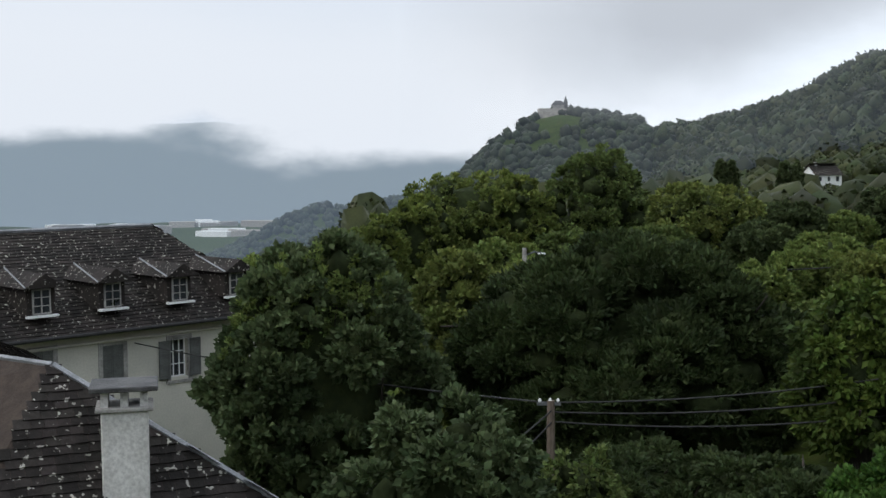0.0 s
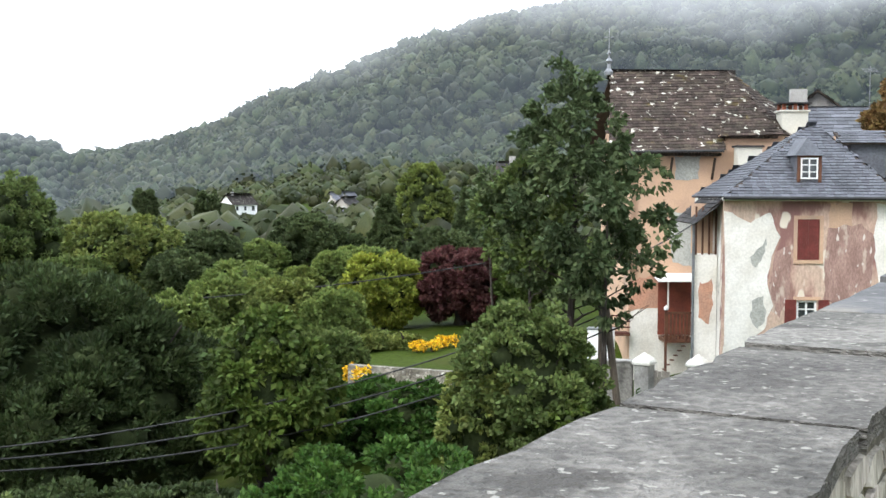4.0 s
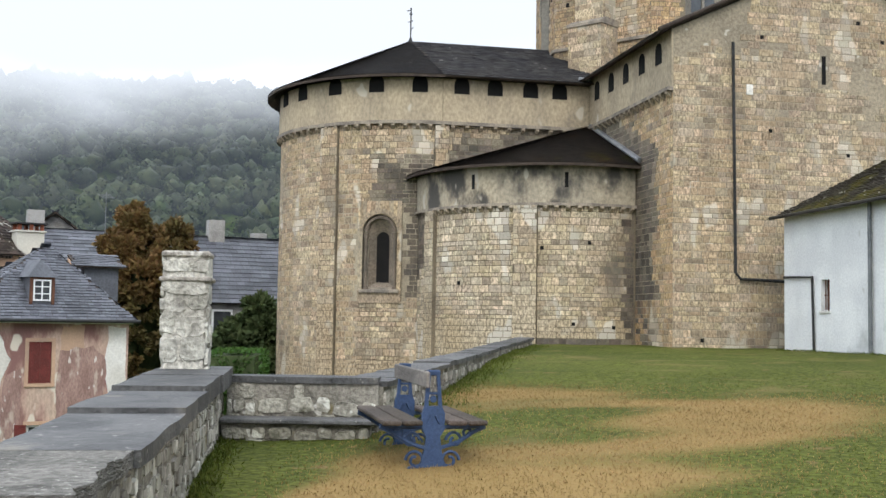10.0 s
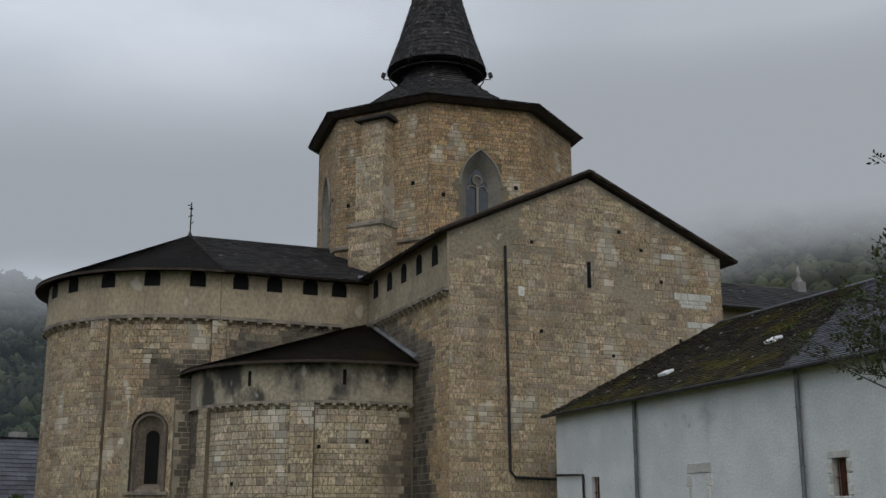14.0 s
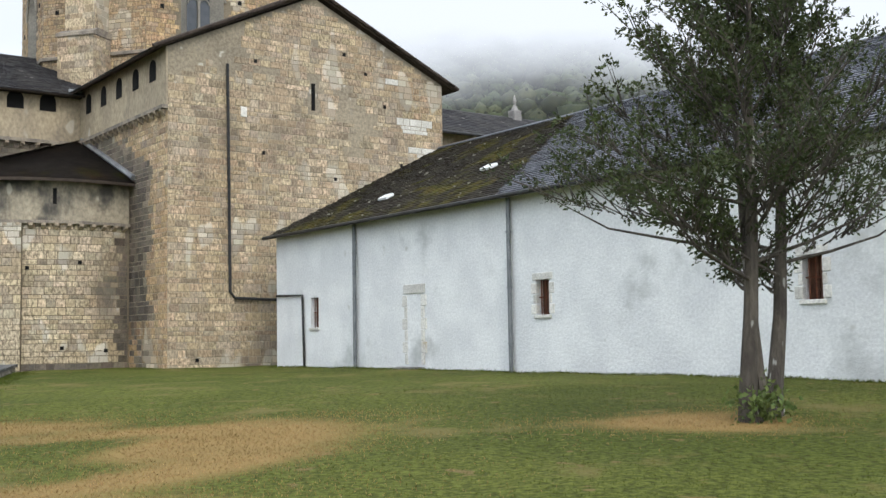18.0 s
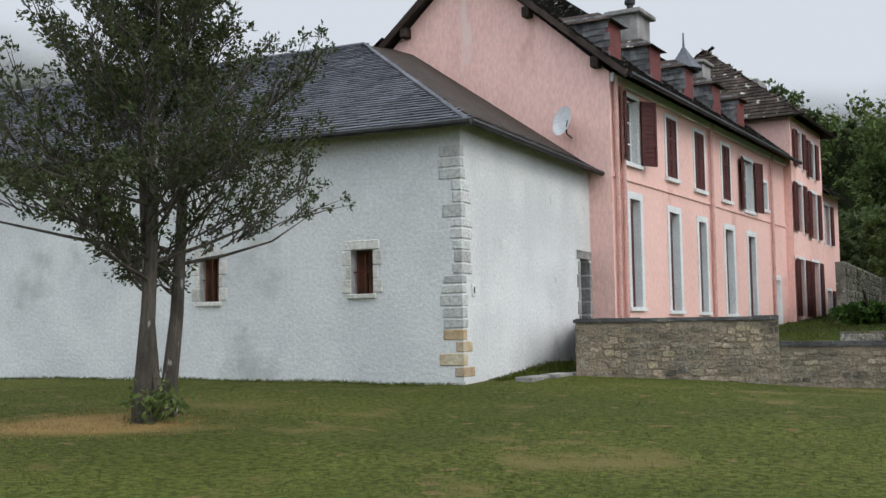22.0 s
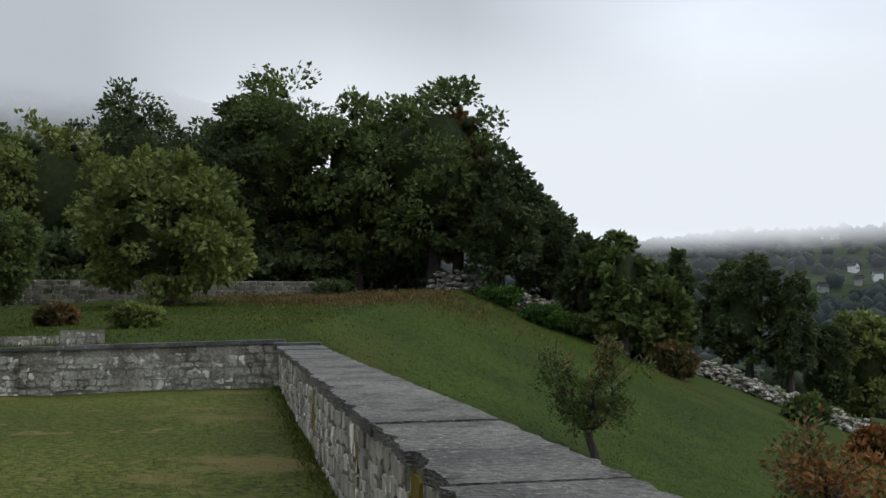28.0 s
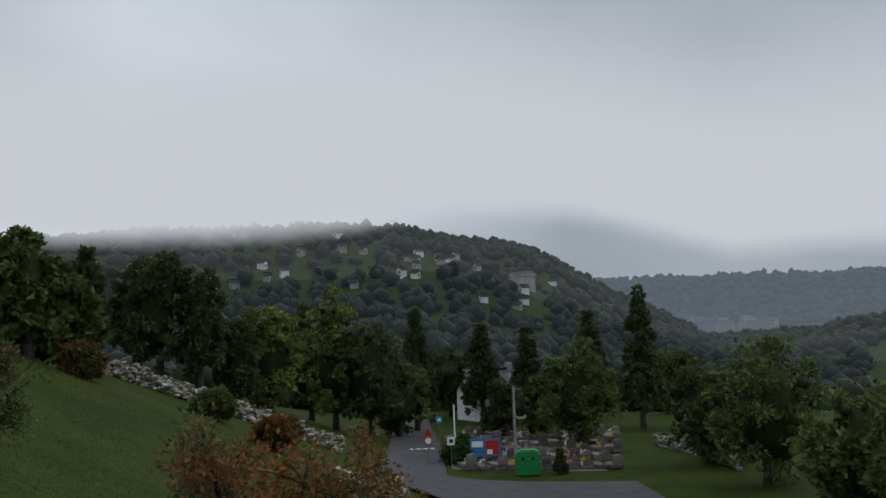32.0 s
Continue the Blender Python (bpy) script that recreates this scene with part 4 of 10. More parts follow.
def splay(outer, inner, foot, y0, y1):
    """The reveal between two outlines with the same count of points."""
    n = len(outer)
    vs = [(x, y0, z + foot) for x, z in outer] + [(x, y1, z + foot) for x, z in inner]
    return vs, [(k, n + k, n + (k + 1) % n, (k + 1) % n) for k in range(n)]


def weathered(z, u, seed=0.0):
    return noise.noise(Vector((u * 0.35 + seed, z * 0.5, seed))) + 0.5 * noise.noise(Vector((u * 1.1, z * 1.6, seed + 4)))


# transept, gable towards the lawn: coursed stone below, worn render above
gable = [(0, 0.2), (GW, 0.2), (GW, Z_EAVE), (GX, Z_APEX), (0, Z_EAVE)]
part("transept_wall", prism(gable, 0.0, GD, "y"), GABLE_RENDER, church)
gable_blocks = masonry(flat(0.0), 0, GW, 0.6, Z_APEX, 0.2, (0.22, 0.56), 0.016, joint=0.019, seed=21,
                       skip=lambda u, z, w, h: z + h > (Z_EAVE + (Z_APEX - Z_EAVE) * (u - w) / GX if u < GX else Z_APEX - (Z_APEX - Z_EAVE) * (u + w - GX) / (GW - GX))
                       or (abs(u - 5.33) < 0.09 + w and abs(z - 10.2) < 0.55) or (z > 7.6 and weathered(z, u, 2.0) > 0.62 - 0.09 * (z - 7.6)))
WHITE_SPOTS = ((9.6, 9.55, 0.75, 0.22), (8.6, 11.1, 0.4, 0.14), (9.9, 8.6, 0.35, 0.12))
pale = lambda g: any(abs(sum(v[0] for v in g[0]) / len(g[0]) - x) < a and abs(sum(v[2] for v in g[0]) / len(g[0]) - z) < b for x, z, a, b in WHITE_SPOTS)
lay(church, "stone_block", [g for g in gable_blocks if not pale(g)], STONE, 0)
lay(church, "pale_block", [g for g in gable_blocks if pale(g)], PATCH_STONE, 12)
side = masonry(lambda u, z, o: (-o, u, z), 0, Z_CHOIR, 0.6, 9.2, 0.2, (0.2, 0.5), 0.016, seed=22)
side = [(v, [f[::-1] for f in fc]) for v, fc in side]


def mid(g):
    return [sum(v[i] for v in g[0]) / len(g[0]) for i in range(3)]


# black above the chapel roof edge and in a strip beside the chapel corner
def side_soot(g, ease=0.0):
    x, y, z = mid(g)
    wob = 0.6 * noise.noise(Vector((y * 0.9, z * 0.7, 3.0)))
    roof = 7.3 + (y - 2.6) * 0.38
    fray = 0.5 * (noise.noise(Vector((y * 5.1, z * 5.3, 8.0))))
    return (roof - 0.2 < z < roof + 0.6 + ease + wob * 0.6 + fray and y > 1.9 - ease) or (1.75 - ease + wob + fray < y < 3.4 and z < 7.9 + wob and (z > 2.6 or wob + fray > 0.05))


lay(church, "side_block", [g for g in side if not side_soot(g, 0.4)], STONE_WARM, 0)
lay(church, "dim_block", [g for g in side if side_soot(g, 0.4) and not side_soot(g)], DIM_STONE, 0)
lay(church, "sooty_block", [g for g in side if side_soot(g)], BLACKISH_STONE, 0)
# solid black blocks on the wall: the shade of slit and holes is painted
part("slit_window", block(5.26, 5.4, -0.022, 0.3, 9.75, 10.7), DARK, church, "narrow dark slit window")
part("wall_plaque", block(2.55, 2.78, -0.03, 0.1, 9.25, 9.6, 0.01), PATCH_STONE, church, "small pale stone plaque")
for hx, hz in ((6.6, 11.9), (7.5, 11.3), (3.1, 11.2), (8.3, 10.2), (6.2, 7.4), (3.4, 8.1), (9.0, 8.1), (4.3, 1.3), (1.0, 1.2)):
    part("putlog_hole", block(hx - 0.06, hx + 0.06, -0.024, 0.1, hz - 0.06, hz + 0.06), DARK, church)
# upper band of the transept side: rendered, with arched loft openings
Z_BAND, Z_APSE = 9.32, 11.05
part("side_render", block(-0.06, 0.0, 0.0, Z_CHOIR - 0.1, Z_BAND, Z_EAVE), RENDER_BEIGE, church)


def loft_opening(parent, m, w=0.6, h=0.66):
    # a black arched solid, its depth of shade only painted
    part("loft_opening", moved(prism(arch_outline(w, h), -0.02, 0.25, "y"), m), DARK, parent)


for y in (1.09, 2.59, 4.14, 5.67, 7.25):
    loft_opening(church, pose(-0.06, y, 10.33, 0, 0, -90), 0.52, 0.72)
# choir and apse
AX, AY, AR = -5.95, 14.07, 5.77
part("choir_wall", block(AX, 0.0, Z_CHOIR, Z_CHOIR + 1.0, -4.0, Z_APSE - 0.02), MORTAR, church)
WIN_A, WIN_HALF = 247.0, 0.86
win_half_a = math.degrees(WIN_HALF / AR)
part("apse_wall", ring_wall(AX, AY, AR, 85, WIN_A - win_half_a, -4.0, Z_APSE, 1.0, 40), MORTAR_PALE, church)
part("apse_wall", ring_wall(AX, AY, AR, WIN_A + win_half_a, 275, -4.0, Z_APSE, 1.0, 8), MORTAR_PALE, church)
part("apse_wall", ring_wall(AX, AY, AR, WIN_A - win_half_a, WIN_A + win_half_a, -4.0, 2.6, 1.0, 4), MORTAR, church)
part("apse_wall", ring_wall(AX, AY, AR, WIN_A - win_half_a, WIN_A + win_half_a, 6.2, Z_APSE, 1.0, 4), MORTAR, church)
part("upper_band", ring_wall(AX, AY, AR + 0.1, 90, 270, Z_BAND, Z_APSE - 0.03, 0.12, 48), RENDER_BEIGE, church)
part("upper_band", block(AX + 0.02, -0.06, Z_CHOIR - 0.08, Z_CHOIR - 0.002, Z_BAND, Z_APSE - 0.03), RENDER_BEIGE, church)
WIN_U = radians(WIN_A - 180) * AR
apse_blocks = masonry(arc_place(AX, AY, AR, 180), 0, math.pi * AR / 2, -0.6, Z_BAND, 0.2, (0.2, 0.46), 0.018, joint=0.02, seed=24,
                      skip=lambda u, z, w, h: abs(u - WIN_U) < WIN_HALF + w and 2.3 < z < 6.2)
# side chapel in the angle between choir and transept
BX, BY, BR = -1.6, 8.2, 5.2
Z_SM, Z_SB = 7.15, 5.78


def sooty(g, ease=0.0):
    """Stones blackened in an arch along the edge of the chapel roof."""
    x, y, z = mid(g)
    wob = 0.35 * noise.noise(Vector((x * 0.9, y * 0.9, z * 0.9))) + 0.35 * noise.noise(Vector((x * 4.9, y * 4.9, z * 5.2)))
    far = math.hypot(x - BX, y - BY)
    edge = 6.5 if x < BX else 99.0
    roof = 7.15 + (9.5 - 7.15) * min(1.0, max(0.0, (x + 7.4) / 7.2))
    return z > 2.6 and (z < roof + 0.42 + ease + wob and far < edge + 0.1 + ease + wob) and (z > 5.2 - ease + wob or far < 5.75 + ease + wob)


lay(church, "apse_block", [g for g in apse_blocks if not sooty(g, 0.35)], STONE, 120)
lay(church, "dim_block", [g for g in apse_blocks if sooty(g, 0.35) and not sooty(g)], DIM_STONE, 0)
lay(church, "sooty_block", [g for g in apse_blocks if sooty(g)], BLACKISH_STONE, 60)
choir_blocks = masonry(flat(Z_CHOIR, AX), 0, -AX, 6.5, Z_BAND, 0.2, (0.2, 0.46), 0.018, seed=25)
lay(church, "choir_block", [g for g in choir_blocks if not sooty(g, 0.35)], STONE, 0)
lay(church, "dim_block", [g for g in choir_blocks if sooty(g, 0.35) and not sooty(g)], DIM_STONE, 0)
lay(church, "sooty_block", [g for g in choir_blocks if sooty(g)], BLACKISH_STONE, 0)
# cornice with corbels under the band
part("cornice", ring_wall(AX, AY, AR + 0.2, 90, 270, Z_BAND - 0.1, Z_BAND + 0.03, 0.3, 48), DARK_STONE, church)
part("cornice", block(AX, -0.06, Z_CHOIR - 0.2, Z_CHOIR, Z_BAND - 0.1, Z_BAND + 0.03), DARK_STONE, church)
part("cornice", block(-0.2, 0.0, -0.02, Z_CHOIR - 0.22, Z_BAND - 0.06, Z_BAND + 0.06), DARK_STONE, church)
corb = to_mesh("corbel", *prism([(0, 0), (0.18, 0.12), (0.18, 0.2), (-0.02, 0.2), (-0.02, 0.0)], -0.07, 0.07, "x"), STONE_PALE)
for k in range(20):
    t = radians(182 + 88 * k / 19)
    part("corbel", corb, None, church).matrix_local = Matrix.Translation((AX + (AR + 0.01) * math.cos(t), AY + (AR + 0.01) * math.sin(t), Z_BAND - 0.3)) @ pose(0, 0, 0, 0, 0, math.degrees(t) - 90)
for k in range(10):
    part("corbel", corb, None, church).matrix_local = Matrix.Translation((AX + 0.4 + 0.56 * k, Z_CHOIR, Z_BAND - 0.3)) @ pose(0, 0, 0, 0, 0, 180)
for k in range(17):
    part("corbel", corb, None, church).matrix_local = Matrix.Translation((-0.01, 0.2 + 0.47 * k, Z_BAND - 0.26)) @ pose(0, 0, 0, 0, 0, 90)
for a in (178.0, 193.6, 209.2, 227.3, 244.9, 261.4):
    t = radians(a)
    loft_opening(church, Matrix.Translation((AX + (AR + 0.1) * math.cos(t), AY + (AR + 0.1) * math.sin(t), 10.45)) @ pose(0, 0, 0, 0, 0, a + 90))
for x in (-5.2, -3.88, -2.45, -1.27):
    loft_opening(church, Matrix.Translation((x, Z_CHOIR - 0.08, 10.45)))
# apse pilaster and the seam where the choir begins
part("pilaster", moved(block(-0.42, 0.42, -0.14, 0.3, -1, Z_BAND - 0.1, 0.02), Matrix.Translation((AX + AR * math.cos(radians(225)), AY + AR * math.sin(radians(225)), 0)) @ pose(0, 0, 0, 0, 0, 315)), MORTAR, church)
pil_m = Matrix.Translation((AX + AR * math.cos(radians(225)), AY + AR * math.sin(radians(225)), 0)) @ pose(0, 0, 0, 0, 0, 315)
lay(church, "pilaster_block", [moved(g, pil_m) for g in masonry(flat(-0.14, -0.42), 0, 0.84, -0.5, Z_BAND - 0.12, 0.24, (0.35, 0.5), 0.016, seed=28)], STONE, 30)
part("pilaster", block(AX - 0.28, AX + 0.28, Z_CHOIR - 0.13, Z_CHOIR + 0.2, -1, Z_BAND - 0.1, 0.02), MORTAR, church)
lay(church, "pilaster_block", masonry(flat(Z_CHOIR - 0.13, AX - 0.28), 0, 0.56, 5.5, Z_BAND - 0.12, 0.22, (0.28, 0.5), 0.016, seed=29), STONE, 0)


def fan_roof(cx, cy, r, a0, a1, z0, apex, steps, mat, seed, drop=0.0):
    """A part-cone roof, slated in rings, with its eave."""
    rr = np.random.default_rng(seed)
    ap = Vector(apex)
    vs, fs = [ap], []
    for i in range(steps + 1):
        t = radians(a0 + (a1 - a0) * i / steps)
        vs.append(Vector((cx + r * math.cos(t), cy + r * math.sin(t), z0)))
    fs = [(0, i, i + 1) for i in range(1, steps + 1)]
    low = [v - Vector((0, 0, 0.1)) for v in vs]
    n = len(vs)
    deck = ([tuple(v) for v in vs + low], fs + [tuple(n + i for i in f[::-1]) for f in fs] + [(i, n + i, n + i + 1, i + 1) for i in range(1, steps + 1)])
    sv, sf = [], []
    rows = max(4, int((ap - vs[1]).length / 0.22))
    for k in range(rows):
        f0, f1 = k / rows, min(0.995, (k + 1.2) / rows)
        cnt = max(6, int((1 - f0) * r * radians(abs(a1 - a0)) / 0.3))
        for j in range(cnt):
            q0, q1 = (j + 0.03) / cnt, (j + 0.97) / cnt
            jit = rr.uniform(-0.012, 0.012)
            b = len(sv)
            for q, ff, lift in ((q0, f0 + jit / rows, 0.05), (q1, f0 + jit / rows, 0.05), (q1, f1, 0.012), (q0, f1, 0.012)):
                t = radians(a0 + (a1 - a0) * q)
                e = Vector((cx + r * math.cos(t), cy + r * math.sin(t), z0))
                sv.append(tuple(e.lerp(ap, ff) + Vector((0, 0, lift))))
            sf.append((b, b + 1, b + 2, b + 3))
    return (sv, sf), deck


Z_RIDGE = 13.85
s, d = fan_roof(AX, AY, AR + 0.62, 88, 270, Z_APSE, (AX - 0.3, AY, Z_RIDGE), 44, SLATE_DARK, 31)
apse_roof = part("apse_roof", d, WOOD_DARK, church, "dark slate half-cone roof")
tagged(part("slating", s, SLATE_DARK, apse_roof), kind="stuff")
slated(church, [(AX, AY - AR - 0.62, Z_APSE), (0.2, AY - AR - 0.62, Z_APSE), (0.9, AY, Z_RIDGE), (AX - 0.3, AY, Z_RIDGE)], SLATE_DARK, (0.3, 0.22), 32)
slated(church, [(-0.55, GD, Z_EAVE - 0.16), (-0.55, -0.2, Z_EAVE - 0.16), (GX, -0.2, Z_APEX + 0.14), (GX, GD, Z_APEX + 0.14)], SLATE_DARK, (0.3, 0.24), 33)
slated(church, [(GW + 0.55, -0.2, Z_EAVE - 0.16), (GW + 0.55, GD, Z_EAVE - 0.16), (GX, GD, Z_APEX + 0.14), (GX, -0.2, Z_APEX + 0.14)], SLATE_DARK, (0.3, 0.24), 34)
part("eave_board", block(AX, 0.0, AY - AR - 0.3, AY - AR + 1.0, Z_APSE - 0.02, Z_APSE + 0.17), WOOD_DARK, church)
part("eave_board", ring_wall(AX, AY, AR + 0.3, 88, 272, Z_APSE, Z_APSE + 0.12, 1.0, 40), WOOD_DARK, church)
part("verge_board", joined(tube([(GW + 0.6, -0.24, Z_EAVE - 0.14), (GX, -0.24, Z_APEX + 0.2)], 0.075, 6), tube([(-0.6, -0.24, Z_EAVE - 0.14), (GX, -0.24, Z_APEX + 0.2)], 0.075, 6)), WOOD_DARK, church)
part("flashing", tube([(-0.6, AY - AR - 0.4, Z_APSE + 0.2), (-0.15, AY - AR - 0.5, Z_APSE + 0.16)], 0.07, 6), LEAD, church, "pale lead valley flashing")
# apse finial: a rod with a ball and small vanes
FX = AX - 0.3
part("finial", joined(tube([(FX, AY, 13.8), (FX, AY, 15.35)], 0.03, 6), tube([(FX - 0.12, AY, 14.7), (FX + 0.1, AY, 14.78)], 0.022, 5), tube([(FX - 0.02, AY, 14.35), (FX + 0.12, AY, 14.5)], 0.022, 5),
                      tube([(FX - 0.16, AY, 15.2), (FX + 0.03, AY, 15.24)], 0.022, 5), lathe([(0.0, 15.0), (0.09, 15.07), (0.0, 15.14)], 8, (FX, AY)), lathe([(0.12, 13.75), (0.07, 13.95), (0.03, 14.05)], 8, (FX, AY))), DARK_METAL, church, "iron rod finial with a ball and small vanes")
# chapel walls
part("chapel_wall", ring_wall(BX, BY, BR, 175, 288, -2.0, Z_SM, 0.8, 36), MORTAR, church)
STAINED_RENDER = material("damp_stained_render", (0.3, 0.265, 0.2), (0.4, 0.34, 0.245), scale=0.7, fine=10, bump=0.7, grain=0.26,
                          stain=(0.075, 0.07, 0.062), stain_scale=0.55, stain_at=0.5, stain_soft=0.14, spot=(0.44, 0.4, 0.32), spot_scale=1.4, spot_at=0.64, stretch=(1, 1, 0.7))
part("chapel_band", ring_wall(BX, BY, BR + 0.06, 176, 287, Z_SB, Z_SM - 0.02, 0.1, 36), STAINED_RENDER, church, "damp-stained rendered band")
chapel_blocks = masonry(arc_place(BX, BY, BR, 178), 0, radians(109) * BR, -0.4, Z_SB, 0.2, (0.2, 0.46), 0.016, seed=26)


# darker stones at both ends, by the pilaster and along the foot
def chapel_dark(g):
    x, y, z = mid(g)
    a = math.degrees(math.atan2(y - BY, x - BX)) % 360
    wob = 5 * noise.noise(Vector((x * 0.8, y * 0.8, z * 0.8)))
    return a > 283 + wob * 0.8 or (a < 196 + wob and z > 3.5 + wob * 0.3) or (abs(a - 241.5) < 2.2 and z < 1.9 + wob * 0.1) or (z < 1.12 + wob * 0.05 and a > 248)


lay(church, "chapel_block", [g for g in chapel_blocks if not chapel_dark(g)], STONE_PALE, 200)
lay(church, "sooty_block", [g for g in chapel_blocks if chapel_dark(g)], BLACKISH_STONE, 0)
part("chapel_cornice", ring_wall(BX, BY, BR + 0.15, 176, 287, Z_SB - 0.07, Z_SB + 0.03, 0.24, 36), DARK_STONE, church)
for k in range(22):
    t = radians(196 + 89 * k / 21)
    part("corbel", corb, None, church).matrix_local = Matrix.Translation((BX + BR * math.cos(t), BY + BR * math.sin(t), Z_SB - 0.26)) @ pose(0, 0, 0, 0, 0, math.degrees(t) - 90)
for a, w in ((243.7, 0.42), (197.0, 0.34)):
    m = Matrix.Translation((BX + BR * math.cos(radians(a)), BY + BR * math.sin(radians(a)), 0)) @ pose(0, 0, 0, 0, 0, a + 90)
    part("pilaster", moved(block(-w, w, -0.15, 0.4, 0.0, Z_SB - 0.05, 0.02), m), MORTAR, church)
    lay(church, "pilaster_block", [moved(g, m) for g in masonry(flat(-0.15, -w), 0, 2 * w, 0.0, Z_SB - 0.06, 0.22, (0.3, 0.5), 0.016, seed=int(a))], STONE_PALE, 30)
for a in (222.0, 259.0):
    m = Matrix.Translation((BX + (BR + 0.06) * math.cos(radians(a)), BY + (BR + 0.06) * math.sin(radians(a)), 6.35)) @ pose(0, 0, 0, 0, 0, a + 90)
    # black block in place of a shaded slit, as with the putlog holes below
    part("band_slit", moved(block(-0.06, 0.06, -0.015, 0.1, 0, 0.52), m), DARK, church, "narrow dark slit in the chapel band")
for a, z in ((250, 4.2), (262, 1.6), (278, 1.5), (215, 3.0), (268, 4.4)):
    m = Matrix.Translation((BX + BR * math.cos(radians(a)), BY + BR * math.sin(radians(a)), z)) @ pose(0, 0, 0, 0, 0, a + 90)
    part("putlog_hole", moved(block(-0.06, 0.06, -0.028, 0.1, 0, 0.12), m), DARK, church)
s, d = fan_roof(BX, BY, BR + 0.5, 172, 289, Z_SM, (-0.05, Z_CHOIR - 0.05, 9.45), 36, SLATE_DARK, 35)
chapel_roof = part("chapel_roof", d, WOOD_DARK, church, "low mossy slate half-cone roof of the side chapel")
tagged(part("slating", s, SLATE_RUSTY, chapel_roof), kind="stuff")
part("roof_flashing", tube([(-0.06, 2.75, Z_SM + 0.2), (-0.06, 8.0, 9.42)], 0.1, 6), LEAD, church, "pale lead flashing")
# apse window: a deep round-headed recess in two orders with shafts
wm = Matrix.Translation((AX + AR * math.cos(radians(WIN_A)), AY + AR * math.sin(radians(WIN_A)), 2.85)) @ pose(0, 0, 0, 0, 0, WIN_A + 90)
o1, o2, o3, o4 = arch_outline(1.36, 2.9, 10), arch_outline(0.98, 2.62, 10), arch_outline(0.7, 2.4, 10), arch_outline(0.5, 1.95, 10)
window = part("apse_window", moved(arched_panel(WIN_HALF, -0.5, 3.4, o1, 0.0), wm @ Matrix.Translation((0, -0.03, 0))), STONE, church, "deep round-headed romanesque window with dark shafts")
# orders, shafts and arch roll take darker stone than the panel around them
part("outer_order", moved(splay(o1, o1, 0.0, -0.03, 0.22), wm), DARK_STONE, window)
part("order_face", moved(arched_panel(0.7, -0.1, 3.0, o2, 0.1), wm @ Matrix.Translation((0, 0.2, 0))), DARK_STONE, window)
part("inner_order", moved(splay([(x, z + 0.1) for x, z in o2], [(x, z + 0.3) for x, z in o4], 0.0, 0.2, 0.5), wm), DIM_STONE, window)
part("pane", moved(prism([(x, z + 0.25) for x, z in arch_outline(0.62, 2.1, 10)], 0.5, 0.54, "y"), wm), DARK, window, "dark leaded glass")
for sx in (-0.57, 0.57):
    part("shaft", moved(lathe([(0.1, 0), (0.1, 0.1), (0.065, 0.14), (0.065, 1.9), (0.09, 1.95), (0.12, 2.15)], 8), wm @ Matrix.Translation((sx, 0.1, 0.02))), BLACKISH_STONE, window)
part("arch_roll", moved(tube([(0.57 * math.cos(radians(q)), 0.1, 2.22 + 0.57 * math.sin(radians(q))) for q in range(0, 181, 15)], 0.075, 6), wm), BLACKISH_STONE, window)
part("sill", moved(block(-0.78, 0.78, -0.12, 0.5, -0.12, 0.02, 0.02), wm), DARK_STONE, window)
for k in range(15):
    q = radians(6 + 12 * k)
    m = wm @ Matrix.Translation((0.79 * math.cos(q), -0.045, 2.22 + 0.79 * math.sin(q))) @ pose(0, 0, 0, 0, -math.degrees(q) + 90, 0)
    part("voussoir", moved(block(-0.075, 0.075, 0.0, 0.05, -0.1, 0.1, 0.01), m), STONE_PALE, window)
# drain pipe on the gable
part("drain_pipe", tube([(2.04, -0.1, 10.95), (2.12, -0.1, 3.4), (2.3, -0.1, 3.2), (3.9, -0.1, 3.15)], 0.05, 8), DARK_METAL, church, "dark drain pipe")

# octagonal tower over the crossing
TX, TY, TR = 5.62, 14.07, 6.1
Z_T = 19.45
TURN_T = -118.5


def octagon(r, z, turn=TURN_T, shift=0.0):
    return [(TX + shift + r * math.cos(radians(turn + 45 * q)), TY + r * math.sin(radians(turn + 45 * q)), z) for q in range(8)]


def frustum(rings):
    n = len(rings[0])
    vs = [v for ring in rings for v in ring]
    fs = [tuple(range(n))[::-1], tuple(range(len(vs) - n, len(vs)))]
    for i in range(len(rings) - 1):
        fs += [(i * n + k, i * n + (k + 1) % n, (i + 1) * n + (k + 1) % n, (i + 1) * n + k) for k in range(n)]
    return vs, fs


